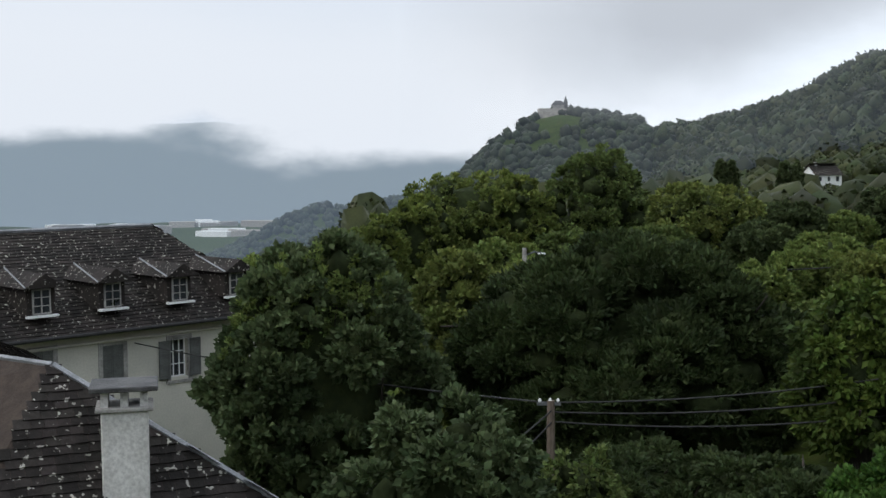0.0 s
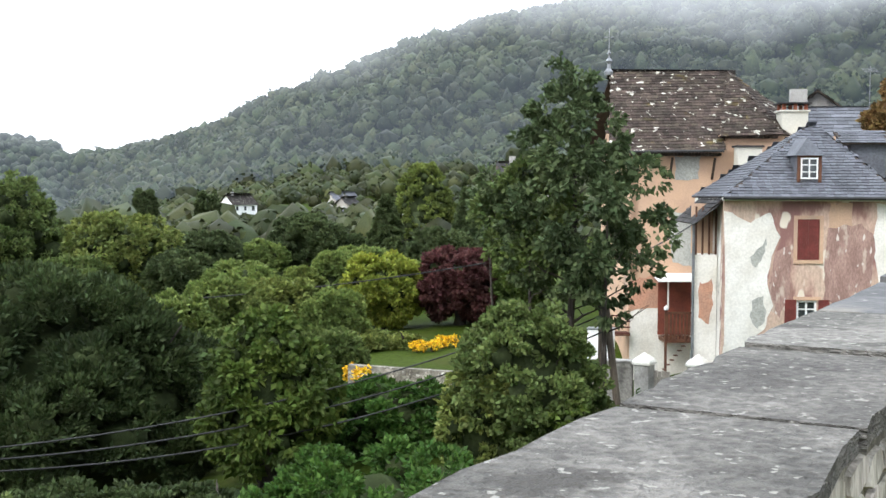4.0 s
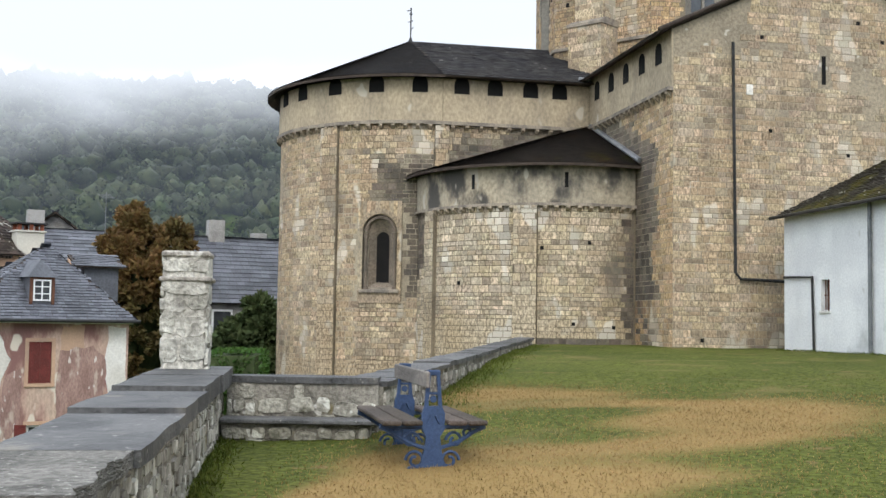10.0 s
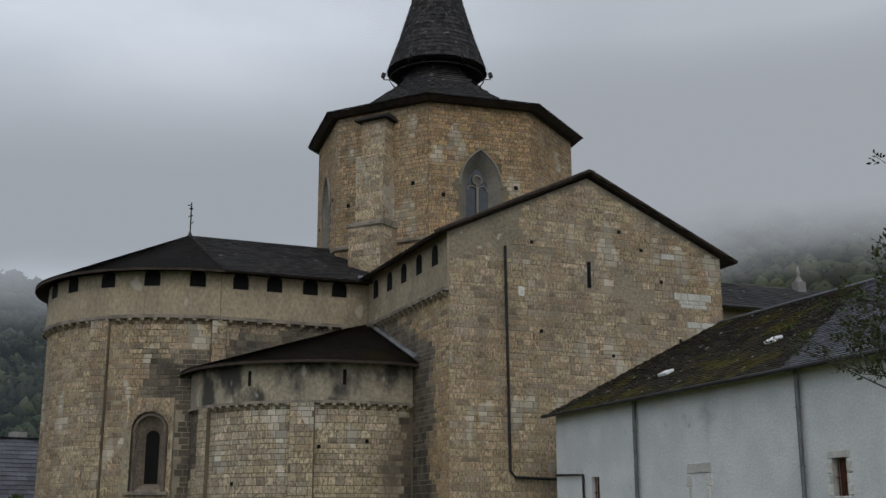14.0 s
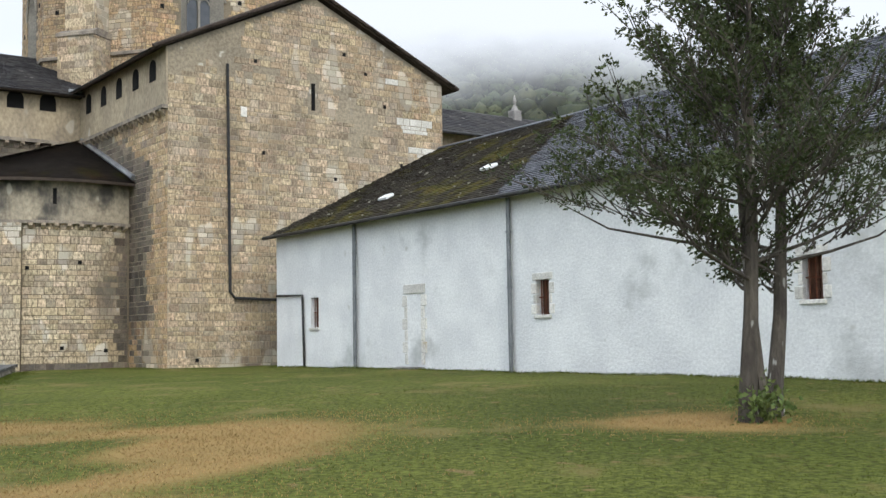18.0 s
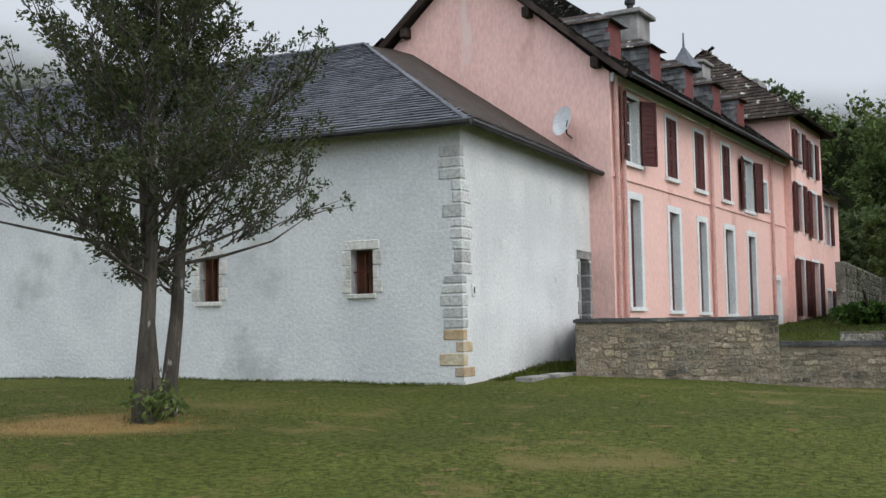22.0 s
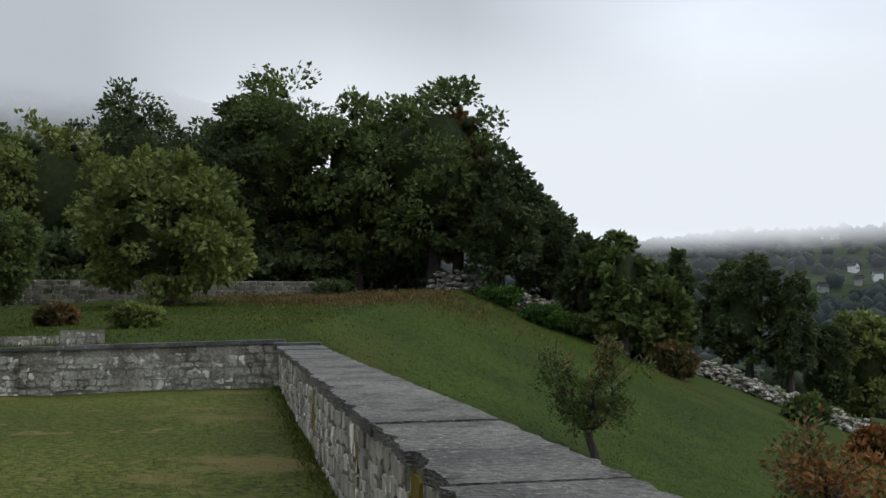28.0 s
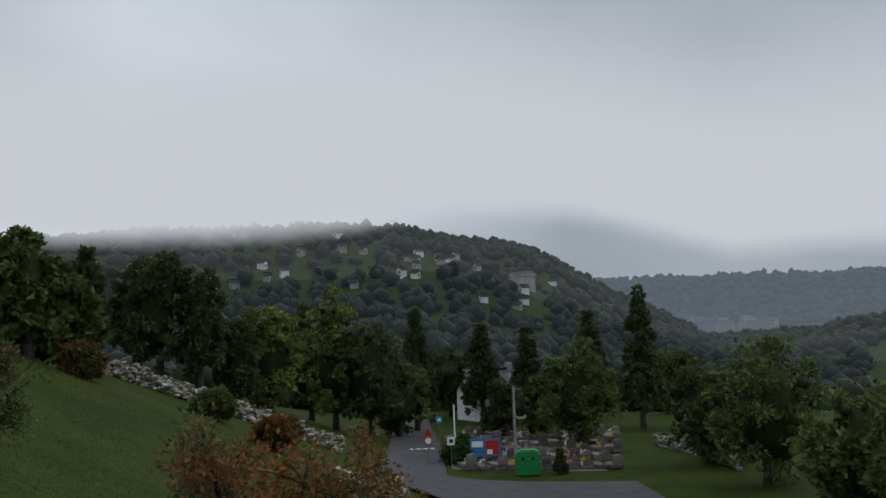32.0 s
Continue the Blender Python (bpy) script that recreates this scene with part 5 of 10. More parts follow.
tower = part("tower", frustum([octagon(TR - 0.75, 10.5), octagon(TR - 0.75, Z_T)]), MORTAR, church, "octagonal stone crossing tower")
tower_blocks, WIN_Z = [], 13.55
for k in range(8):
    p0, p1 = Vector(octagon(TR, 0)[k]), Vector(octagon(TR, 0)[(k + 1) % 8])
    d = (p1 - p0).normalized()
    nrm = Vector((d.y, -d.x, 0))
    L = (p1 - p0).length
    centre = p0 + d * (L / 2)
    m = Matrix(((d.x, -nrm.x, 0, centre.x), (d.y, -nrm.y, 0, centre.y), (0, 0, 1, 0), (0, 0, 0, 1)))
    has_window = k % 2 == 0
    go, gi_ = gothic_outline(1.8, 3.85), gothic_outline(0.98, 3.2)
    if has_window:
        part("tower_face", moved(arched_panel(L / 2, 10.5, Z_T, go, WIN_Z), m), MORTAR, tower)
        tw = part("tower_window", moved(splay(go, gi_, WIN_Z, 0.0, 0.55), m), STONE_GREY, church, "pointed gothic window in a deep splayed reveal")
        part("pane", moved(prism([(x, z + WIN_Z) for x, z in gothic_outline(1.02, 3.22)], 0.56, 0.6, "y"), m), GLASS, tw)
        part("tracery", joined(moved(block(-0.05, 0.05, 0.46, 0.55, WIN_Z, WIN_Z + 2.5), m), moved(lathe([(0.24, -0.04), (0.24, 0.04), (0.16, 0.04), (0.16, -0.04)], 12), m @ Matrix.Translation((0, 0.5, WIN_Z + 2.68)) @ pose(0, 0, 0, 90, 0, 0)),
                               *[moved(tube([(sx * 0.24 + 0.22 * math.cos(radians(q)), 0.5, WIN_Z + 2.2 + 0.22 * math.sin(radians(q))) for q in range(0, 181, 30)], 0.035, 5), m) for sx in (-1, 1)]), STONE_GREY, tw)
        part("hood_mould", moved(tube([(x * 1.06, -0.04, WIN_Z + z * 1.015) for x, z in go[2:]], 0.06, 5), m), STONE_GREY, tw)
    else:
        part("tower_face", moved(block(-L / 2 - 0.002, L / 2 + 0.002, 0.0, 0.5, 10.5, Z_T), m), MORTAR, tower)
    if (nrm.x * 0.3 - nrm.y) < -0.75:
        continue
    reach = lambda z: 0.9 if z < WIN_Z + 2.2 else 0.9 * max(0.0, 1 - ((z - WIN_Z - 2.2) / 1.65) ** 1.6)
    tower_blocks += masonry(lambda u, z, o, p0=p0, d=d, nrm=nrm: tuple(p0 + d * u + nrm * o + Vector((0, 0, z))), 0, L, 11.5, Z_T, 0.17, (0.15, 0.4), 0.016, seed=40 + k,
                            skip=(lambda u, z, w, h: WIN_Z - 0.2 < z < WIN_Z + 3.9 and abs(u - L / 2) < reach(z - 0.1) + w + 0.04) if has_window else None)
    for q in (-0.36, 0.34):
        part("putlog_hole", moved(block(q * L - 0.08, q * L + 0.08, -0.03, 0.1, 15.5 + q * 0.8, 15.68 + q * 0.8), m), DARK, tower)
    part("string_course", moved(block(-L / 2 - 0.04, L / 2 + 0.04, -0.12, 0.1, 13.3, 13.45, 0.02), m), DARK_STONE, tower)
lay(tower, "tower_block", tower_blocks, STONE_WARM, 0)
for a in (TURN_T - 22.5, TURN_T - 112.5):
    o = Vector((math.cos(radians(a)), math.sin(radians(a)), 0))
    c = Vector((TX, TY, 0)) + o * (TR * 0.924)
    b = pose(c.x, c.y, 0, 0, 0, a)
    near_ = a > TURN_T - 60
    hi = 18.75 if near_ else 17.6
    bt = part("buttress", joined(moved(block(-0.3, 1.3, -0.8, 0.8, 10.5, 13.95, 0.03), b), moved(block(-0.3, 1.0, -0.68, 0.68, 13.95, 17.1, 0.03), b), moved(block(-0.3, 0.72, -0.6, 0.6, 17.1, hi, 0.03), b)), STONE, church, "stepped stone buttress")
    cells = []
    for x1, hw_, za, zb in ((1.3, 0.8, 11.2, 13.9), (1.0, 0.68, 14.0, 17.05), (0.72, 0.6, 17.15, hi)):
        cells += masonry(lambda u, z, o, x1=x1, hw_=hw_: (x1 + o, u - hw_, z), 0, 2 * hw_, za, zb, 0.24, (0.3, 0.6), 0.016, seed=int(za * 7))
        for s_ in (-1, 1):
            side_cells = masonry(lambda u, z, o, x1=x1, hw_=hw_, s_=s_: (u, s_ * (hw_ + o), z), 0, x1, za, zb, 0.24, (0.3, 0.6), 0.016, seed=int(za * 9) + s_)
            cells += [(v, [f[::-1] for f in fc]) if s_ > 0 else (v, fc) for v, fc in side_cells]
    lay(bt, "buttress_block", [moved(g, b) for g in cells], STONE, 0)
    part("weathering", joined(moved(prism([(-0.3, 13.95), (1.38, 13.88), (1.38, 14.0), (1.0, 14.2), (-0.3, 14.2)], -0.84, 0.84, "y"), b)), DARK_STONE, bt)
    for q in range(3):
        part("cap_slate", moved(block(-0.3, 1.0 - 0.2 * q, -0.82 + 0.07 * q, 0.82 - 0.07 * q, hi + 0.1 * q, hi + 0.085 + 0.1 * q), b), SLATE_DARK, bt)
part("tower_eave", frustum([octagon(TR + 0.3, Z_T - 0.04), octagon(TR + 0.55, Z_T + 0.14)]), WOOD_DARK, tower)
skirt = part("tower_roof", frustum([octagon(TR + 0.55, Z_T + 0.14), octagon(4.3, Z_T + 1.05, shift=-0.13), octagon(2.5, Z_T + 2.4, shift=-0.26), octagon(1.3, Z_T + 3.75, shift=-0.35)]), SLATE_DARK, church, "flared slate skirt roof")
skirt_rings = [(TR + 0.57, Z_T + 0.17, 0.0), (4.3, Z_T + 1.08, -0.13), (2.5, Z_T + 2.43, -0.26), (1.3, Z_T + 3.78, -0.35)]
for k in range(8):
    for (r0_, z0_, s0_), (r1_, z1_, s1_) in zip(skirt_rings, skirt_rings[1:]):
        a_, b_ = octagon(r0_, z0_, shift=s0_), octagon(r1_, z1_, shift=s1_)
        tagged(part("skirt_slating", roof_plane([a_[k], a_[(k + 1) % 8], b_[(k + 1) % 8], b_[k]], (0.26, 0.2), 300 + k)[0], SLATE_DARK, skirt), kind="stuff")
SPX = TX - 0.35
part("spire_collar", lathe([(1.25, Z_T + 3.4), (1.2, Z_T + 4.3)], 16, (SPX, TY)), WOOD_DARK, tower)
SP0 = 23.15
prof = [(2.42, SP0), (2.33, SP0 + 0.25), (1.85, SP0 + 1.65), (1.37, SP0 + 3.25), (0.95, SP0 + 4.9), (0.58, SP0 + 6.55), (0.29, SP0 + 8.4)]
spire = part("spire", lathe([(0.9, SP0 + 0.1), (2.26, SP0 - 0.04)] + prof + [(0.02, SP0 + 8.8)], 24, (SPX, TY)), SLATE_DARK, church, "tall dark slate bell-cast spire")
sv, sf = [], []
rr = np.random.default_rng(50)
zc = SP0
rad = lambda z: float(np.interp(z, [p[1] for p in prof], [p[0] for p in prof]))
while zc < SP0 + 8.1:
    cnt = max(9, int(2 * math.pi * rad(zc) / 0.24))
    for j in range(cnt):
        if rr.uniform() < 0.04:
            continue
        k = len(sv)
        t0, t1 = 2 * math.pi * (j + 0.04) / cnt, 2 * math.pi * (j + 0.96) / cnt
        dz = rr.uniform(-0.02, 0.02)
        for t, z, e in ((t0, zc + dz, 0.05), (t1, zc + dz, 0.05), (t1, zc + 0.3, 0.012), (t0, zc + 0.3, 0.012)):
            sv.append((SPX + (rad(z) + e) * math.cos(t), TY + (rad(z) + e) * math.sin(t), z))
        sf.append((k, k + 1, k + 2, k + 3))
    zc += 0.24
tagged(part("spire_slating", (sv, sf), SLATE_SPIRE, spire), kind="stuff")
TIP = SP0 + 8.3
part("spire_tip", lathe([(0.34, TIP - 0.1), (0.2, TIP + 0.4), (0.2, TIP + 0.75), (0.26, TIP + 0.82), (0.06, TIP + 0.95), (0.03, TIP + 2.6)], 8, (SPX, TY)), LEAD, spire, "pale lead spire tip")
part("floodlight_rail", tube([(SPX + 2.3 * math.cos(radians(q)), TY + 2.3 * math.sin(radians(q)), SP0 - 0.32) for q in range(0, 361, 15)], 0.03, 5), DARK_METAL, spire)
for k in range(6):
    t = radians(-112.5 + 90 + 180 * (k % 2) + 60 * (k // 2))
    fx, fy = SPX + 2.62 * math.cos(t), TY + 2.62 * math.sin(t)
    lamp = part("floodlight", moved(block(-0.12, 0.12, -0.09, 0.09, -0.1, 0.14, 0.02), pose(fx, fy, SP0 - 0.1, 20, 0, math.degrees(t) - 90)), DARK_METAL, spire, "small dark floodlight on a bracket")
    part("bracket", tube([(SPX + 2.25 * math.cos(t), TY + 2.25 * math.sin(t), SP0 - 0.32), (fx, fy, SP0 - 0.3), (fx, fy, SP0 - 0.15)], 0.025, 5), DARK_METAL, lamp)
# aisle roof seen beyond the transept
part("nave_wall", block(GW, GW + 26, 6.6, 15.0, 0.5, 11.0), RENDER_BEIGE, church)
part("aisle_opening", block(14.6, 15.3, 6.57, 6.7, 10.2, 10.75), DARK, church)
slated(church, [(GW, 5.9, 10.95), (GW + 26, 5.9, 10.95), (GW + 26, 9.6, 12.85), (GW, 9.6, 12.85)], SLATE_DARK, (0.4, 0.3), 37)
part("gutter", tube([(GW, 5.85, 10.9), (GW + 26, 5.85, 10.9)], 0.07, 6), DARK_METAL, church)
part("ridge_pinnacle", joined(block(22.2, 22.7, 9.2, 9.7, 12.6, 13.2, 0.03), lathe([(0.22, 13.2), (0.06, 13.5), (0.1, 13.7), (0.02, 14.0)], 8, (22.45, 9.45))), CONCRETE, church)

# ---- helpers for windows and doors ----
def pane_window(parent, x, z, w, h, y, cols=2, rows=3, frame_mat=None, bar=0.05, label=""):
    """A wooden casement in the opening (x, x+w, z, z+h), set back at depth y, with single panes."""
    fm = frame_mat or WHITE_PAINT
    f = part("window_frame", joined(block(x, x + w, y, y + 0.06, z, z + bar), block(x, x + w, y, y + 0.06, z + h - bar, z + h),
                                    block(x, x + bar, y, y + 0.06, z + bar, z + h - bar), block(x + w - bar, x + w, y, y + 0.06, z + bar, z + h - bar),
                                    *[block(x + w * k / cols - bar * 0.4, x + w * k / cols + bar * 0.4, y + 0.005, y + 0.05, z + bar, z + h - bar) for k in range(1, cols)],
                                    *[block(x + bar, x + w - bar, y + 0.01, y + 0.045, z + h * k / rows - bar * 0.3, z + h * k / rows + bar * 0.3) for k in range(1, rows)]), fm, parent, label)
    for i in range(cols):
        for j in range(rows):
            part("pane", block(x + w * i / cols + bar * 0.5, x + w * (i + 1) / cols - bar * 0.5, y + 0.025, y + 0.032, z + h * j / rows + bar * 0.4, z + h * (j + 1) / rows - bar * 0.4), GLASS, f)
    return f


def shutter_leaf(parent, x, z, w, h, y, mat, m=None, slats=True):
    """One louvred shutter leaf, front face at y - 0.05."""
    g = [block(x, x + w, y - 0.03, y, z, z + h)]
    g += [block(x, x + 0.06, y - 0.05, y - 0.03, z, z + h), block(x + w - 0.06, x + w, y - 0.05, y - 0.03, z, z + h)]
    for k in range(4):
        zz = z + (h - 0.08) * k / 3
        g.append(block(x + 0.06, x + w - 0.06, y - 0.05, y - 0.03, zz, zz + 0.08))
    if slats:
        n = int(h / 0.12)
        for k in range(n):
            zz = z + 0.1 + (h - 0.2) * k / n
            g.append(block(x + 0.06, x + w - 0.06, y - 0.042, y - 0.03, zz, zz + 0.06))
    geo = joined(*g)
    return part("shutter", moved(geo, m) if m else geo, mat, parent)


# ---- white outbuilding along the lawn ----
WL, WH, WB = 25.1, 5.08, 6.6
white = thing("white_outbuilding", frame_of(36.8, 6.0, -0.796, -0.605), "long white-rendered outbuilding with slate hip roof and barred windows", "building")
u = lambda a: WL - a
openings = [(u(22.87), u(22.40), 2.16, 3.06), (u(12.35), u(11.90), 2.26, 3.05), (u(5.13), u(4.71), 2.33, 3.11), (u(2.02), u(1.60), 2.38, 3.12)]
part("front_wall", wall_with_holes(WL, WH + 0.3, 0.5, openings, 0.0, -0.2), WHITE_RENDER, white)
part("back_wall", block(0.0, WL, WB + 0.2, WB + 0.6, -0.2, WH), WHITE_RENDER, white)
for k, (x0, x1, z0, z1) in enumerate(openings):
    w = part("barred_window", block(x0 - 0.02, x1 + 0.02, 0.3, 0.34, z0 - 0.02, z1 + 0.02), DARK, white, "small barred window with stone surround")
    for q in range(3):
        xx = x0 + (x1 - x0) * (q + 0.5) / 3
        part("bar", tube([(xx, 0.1, z0), (xx, 0.1, z1)], 0.014, 6), RUST, w)
    part("cross_bar", block(x0, x1, 0.085, 0.115, (z0 + z1) / 2 - 0.012, (z0 + z1) / 2 + 0.012), RUST, w)
    part("shutter_board", block(x0, (x0 + x1) / 2 - 0.012, 0.2, 0.24, z0, z1), WOOD_BROWN, w)
    part("shutter_board", block((x0 + x1) / 2 + 0.012, x1, 0.2, 0.24, z0, z1), WOOD_BROWN, w)
    part("sill", block(x0 - 0.06, x1 + 0.06, -0.05, 0.2, z0 - 0.08, z0, 0.01), TRIM_STONE, w, "yellowed stone sill")
    if k:
        part("lintel", block(x0 - 0.12, x1 + 0.12, -0.025, 0.12, z1, z1 + 0.16, 0.01), TRIM_STONE, w)
        for sx, dx in ((x0, -1), (x1, 1)):
            for zz, hh, ww in ((z0 + 0.02, 0.22, 0.17), (z0 + 0.26, 0.2, 0.09), (z0 + 0.48, 0.24, 0.17)):
                xa, xb = sorted((sx, sx + dx * ww))
                part("jamb_stone", block(xa, xb, -0.022, 0.1, zz, zz + hh, 0.01), TRIM_STONE, w)
# blocked door
dx0, dx1 = u(17.6), u(16.95)
door = part("blocked_door", block(dx0, dx1, -0.02, 0.1, 1.16, 2.95), WHITE_RENDER, white, "rendered-over blocked doorway with stone surround")
part("lintel", block(dx0 - 0.16, dx1 + 0.16, -0.05, 0.1, 2.95, 3.2, 0.015), TRIM_STONE, door)
for sx, d in ((dx0, -1), (dx1, 1)):
    zz = 1.1
    for k in range(6):
        ww = 0.22 if k % 2 else 0.12
        xa, xb = sorted((sx, sx + d * ww))
        part("jamb_stone", block(xa, xb, -0.045, 0.1, zz, zz + 0.29, 0.012), TRIM_STONE, door)
        zz += 0.305
for k in range(2):
    tagged(part("door_step", block(dx0 - 0.35 + 0.12 * k, dx1 + 0.25 - 0.1 * k, -0.5 + 0.2 * k, -0.02, 0.8 + 0.12 * k, 0.93 + 0.12 * k, 0.02), CONCRETE, door))
for px, z0 in ((u(20.17), 0.95), (u(13.2), 0.95)):
    p = part("downpipe", tube([(px, -0.09, WH - 0.02), (px, -0.09, z0)], 0.055, 8), ZINC, white, "zinc downpipe")
    for zz in (1.6, 2.9, 4.2):
        part("pipe_clip", lathe([(0.07, zz), (0.07, zz + 0.04)], 8, (px, -0.09)), ZINC, p)
part("small_pipe", tube([(0.1, -0.06, 3.2), (u(23.3), -0.06, 3.15), (u(23.2), -0.06, 0.95)], 0.04, 6), DARK_METAL, white)
# side wall and quoins
side_wall = thing("outbuilding_side", frame_of(16.8, -9.2, 0.6, -0.8), "white-rendered end wall of the outbuilding with grey quoins", "building")
part("end_wall", wall_with_holes(7.3, WH + 0.3, 0.5, [(6.0, 6.62, 1.25, 3.2)], 0.0, -0.2), WHITE_RENDER, side_wall)
sd = part("side_door", block(6.0, 6.62, 0.25, 0.3, 1.2, 3.2), DARK, side_wall, "dark doorway with grey stone jambs")
for sx, d in ((6.0, -1), (6.62, 1)):
    zz = 1.2
    for k in range(7):
        ww = 0.2 if k % 2 else 0.12
        xa, xb = sorted((sx, sx + d * ww))
        part("jamb_stone", block(xa, xb, -0.02, 0.22, zz, zz + 0.27, 0.01), CONCRETE, sd)
        zz += 0.28
part("lintel", block(5.8, 6.85, -0.02, 0.22, 3.2, 3.38, 0.01), CONCRETE, sd)
QUOIN = material("quoin_stone", (0.58, 0.585, 0.565), (0.48, 0.48, 0.455), scale=1.5, fine=16, per_object=0.18, bump=0.6)
QUOIN_RUSTY = material("rust_stained_quoin", (0.54, 0.48, 0.35), (0.42, 0.31, 0.17), scale=2.0, fine=16, per_object=0.3, bump=0.6, stain=(0.6, 0.56, 0.46), stain_scale=1.6, stain_at=0.52)
zz = 1.0
r_q = np.random.default_rng(8)
while zz < 4.75:
    h = r_q.uniform(0.15, 0.24)
    w1, w2 = (r_q.uniform(0.3, 0.42), r_q.uniform(0.1, 0.2))[::1 if int(zz * 10) % 2 else -1]
    if zz + h > 4.9:
        break
    q = part("quoin", block(-0.02, w2, -0.015, w1, zz, zz + h - 0.025, 0.012), QUOIN_RUSTY if zz < 1.75 else QUOIN, side_wall)
    part("quoin", block(u(0) - w1 * 1.0, u(0) - 0.022, -0.015, 0.2, zz, zz + h - 0.025, 0.012), QUOIN_RUSTY if zz < 1.75 else QUOIN, white)
    zz += h
bu, bv = np.meshgrid(np.linspace(0.9, 7.6, 20), np.linspace(0.0, 1.0, 7))
bank_w = 0.4 + 0.95 * sm((bu - 0.9) / 4.0)
bank_x, bank_y = 16.8 + 0.6 * bu - 0.8 * bv * bank_w, -9.2 - 0.8 * bu - 0.6 * bv * bank_w
bank_z = lawn_z(bank_x, bank_y) - 0.03 + 0.24 * sm((bu - 0.6) / 4.5) * (1 - bv) ** 1.3 + 0.015 * np.sin(bu * 5.0)
bi = np.arange(bu.size).reshape(bu.shape)
bank = new("grass_bank", to_mesh("grass_bank", np.stack([bank_x, bank_y, bank_z], -1).reshape(-1, 3).tolist(), np.stack([bi[:-1, :-1], bi[1:, :-1], bi[1:, 1:], bi[:-1, 1:]], -1).reshape(-1, 4).tolist(), LAWN, True))
tagged(bank, "low green grass bank along the end wall of the outbuilding", "bank", kind="structure")
bank_turf = np.random.default_rng(77).uniform(0, 1, (5200, 2))
tu, tv = 0.9 + 6.6 * bank_turf[:, 0], bank_turf[:, 1]
tw_ = 0.4 + 0.95 * sm((tu - 0.9) / 4.0)
tx_, ty_ = 16.8 + 0.6 * tu - 0.8 * tv * tw_, -9.2 - 0.8 * tu - 0.6 * tv * tw_
tz_ = lawn_z(tx_, ty_) - 0.03 + 0.24 * sm((tu - 0.6) / 4.5) * (1 - tv) ** 1.3
BANK_POINTS = np.stack([tx_, ty_, tz_], 1)
path = thing("stone_path", frame_of(16.8, -9.2, 0.6, -0.8, 0.93), "pale worn stone step at the foot of the grass bank", "path")
for k in range(3):
    part("path_slab", block(0.8 + 0.9 * k, 1.68 + 0.9 * k, -0.85 - 0.1 * k, -0.55 - 0.1 * k, -0.1, 0.035 + 0.01 * (k % 2), 0.015), CONCRETE, path)
number_plate = thing("house_plate", frame_of(16.8, -9.2, 0.6, -0.8) @ Matrix.Translation((0.42, -0.01, 2.4)), "small white enamel plate with a dark bar on the wall", "sign")
part("plate", block(-0.07, 0.07, -0.015, 0.0, -0.1, 0.1, 0.004), WHITE_PAINT, number_plate)
part("bar", block(-0.025, 0.025, -0.019, -0.016, -0.05, 0.05), DARK_METAL, number_plate)
# roofs
ZR = 8.5
to_w = white.matrix_world.inverted() @ side_wall.matrix_world
E0, E1 = (-0.1, -0.32, WH - 0.02), (WL + 0.3, -0.32, WH - 0.02)
apex = (u(5.25), 6.5, ZR)
split = u(13.4), u(17.9)
slated(white, [E0, (split[0], -0.32, WH - 0.02), (split[1], 6.5, ZR), (-0.1, 6.5, ZR)], SLATE_MOSS, (0.24, 0.17), 61, "mossy old slate roof")
slated(white, [(split[0], -0.32, WH - 0.02), E1, apex, (split[1], 6.5, ZR)], SLATE, (0.24, 0.17), 62, "clean grey slate roof")
far_corner = tuple(to_w @ Vector((7.3, -0.32, WH - 0.02)))
near_pt = tuple(to_w @ Vector((-0.3, -0.32, WH - 0.02)))
slated(white, [near_pt, far_corner, (u(4.6), 7.6, ZR), apex], SLATE_DARK, (0.24, 0.17), 63, "dark brown slate hip roof")
part("hip_ridge", tube([E1, apex], 0.06, 6), SLATE, white)
part("ridge", tube([apex, (-0.1, 6.5, ZR)], 0.07, 6), SLATE, white)
part("gutter", tube([(E0[0], -0.42, WH - 0.05), (E1[0] + 0.1, -0.42, WH - 0.05)], 0.055, 8), DARK_METAL, white, "dark metal gutter")
part("gutter", tube([near_pt, far_corner], 0.055, 8), DARK_METAL, white)
for (rx, rz) in ((u(20.6), 5.9), (u(16.8), 6.35)):
    t = (rz - WH) / (ZR - WH)
    part("roof_light", moved(block(-0.22, 0.22, -0.16, 0.16, 0.02, 0.1, 0.01), Matrix.Translation((rx, -0.32 + 6.8 * t, rz)) @ pose(0, 0, 0, 26.6, 0, 0)), WHITE_PAINT, white, "small pale roof vent")

# ---- pink mansion ----
pink = thing("pink_mansion", frame_of(20.41, -14.9, 0.53, -0.848), "long salmon-pink rendered mansion with dormers and slate roof", "house")
PL, PZ, PD = 15.4, 7.25, 6.9
upper = [(0.72, 1.62, 5.4, 6.87), (3.55, 4.3, 5.36, 6.82), (5.75, 6.55, 5.3, 6.8), (8.2, 8.95, 5.25, 6.78), (10.35, 11.35, 5.15, 6.65), (12.6, 13.05, 5.36, 6.2)]
lower = [(0.95, 1.62, 2.2, 4.6), (3.6, 4.35, 2.15, 4.52), (5.9, 6.55, 2.13, 4.46), (8.3, 9.1, 2.1, 4.44), (10.65, 11.4, 1.6, 4.4), (13.55, 14.3, 1.3, 3.2)]
part("front_wall", wall_with_holes(PL, PZ, 0.45, upper + lower, 0.0, 0.0), PINK, pink)
part("gable_wall", prism([(0.0, 0.0), (PD, 0.0), (PD, PZ), (PD / 2, PZ + 3.05), (0.0, PZ)], -0.02, 0.0, "x"), PINK, pink)
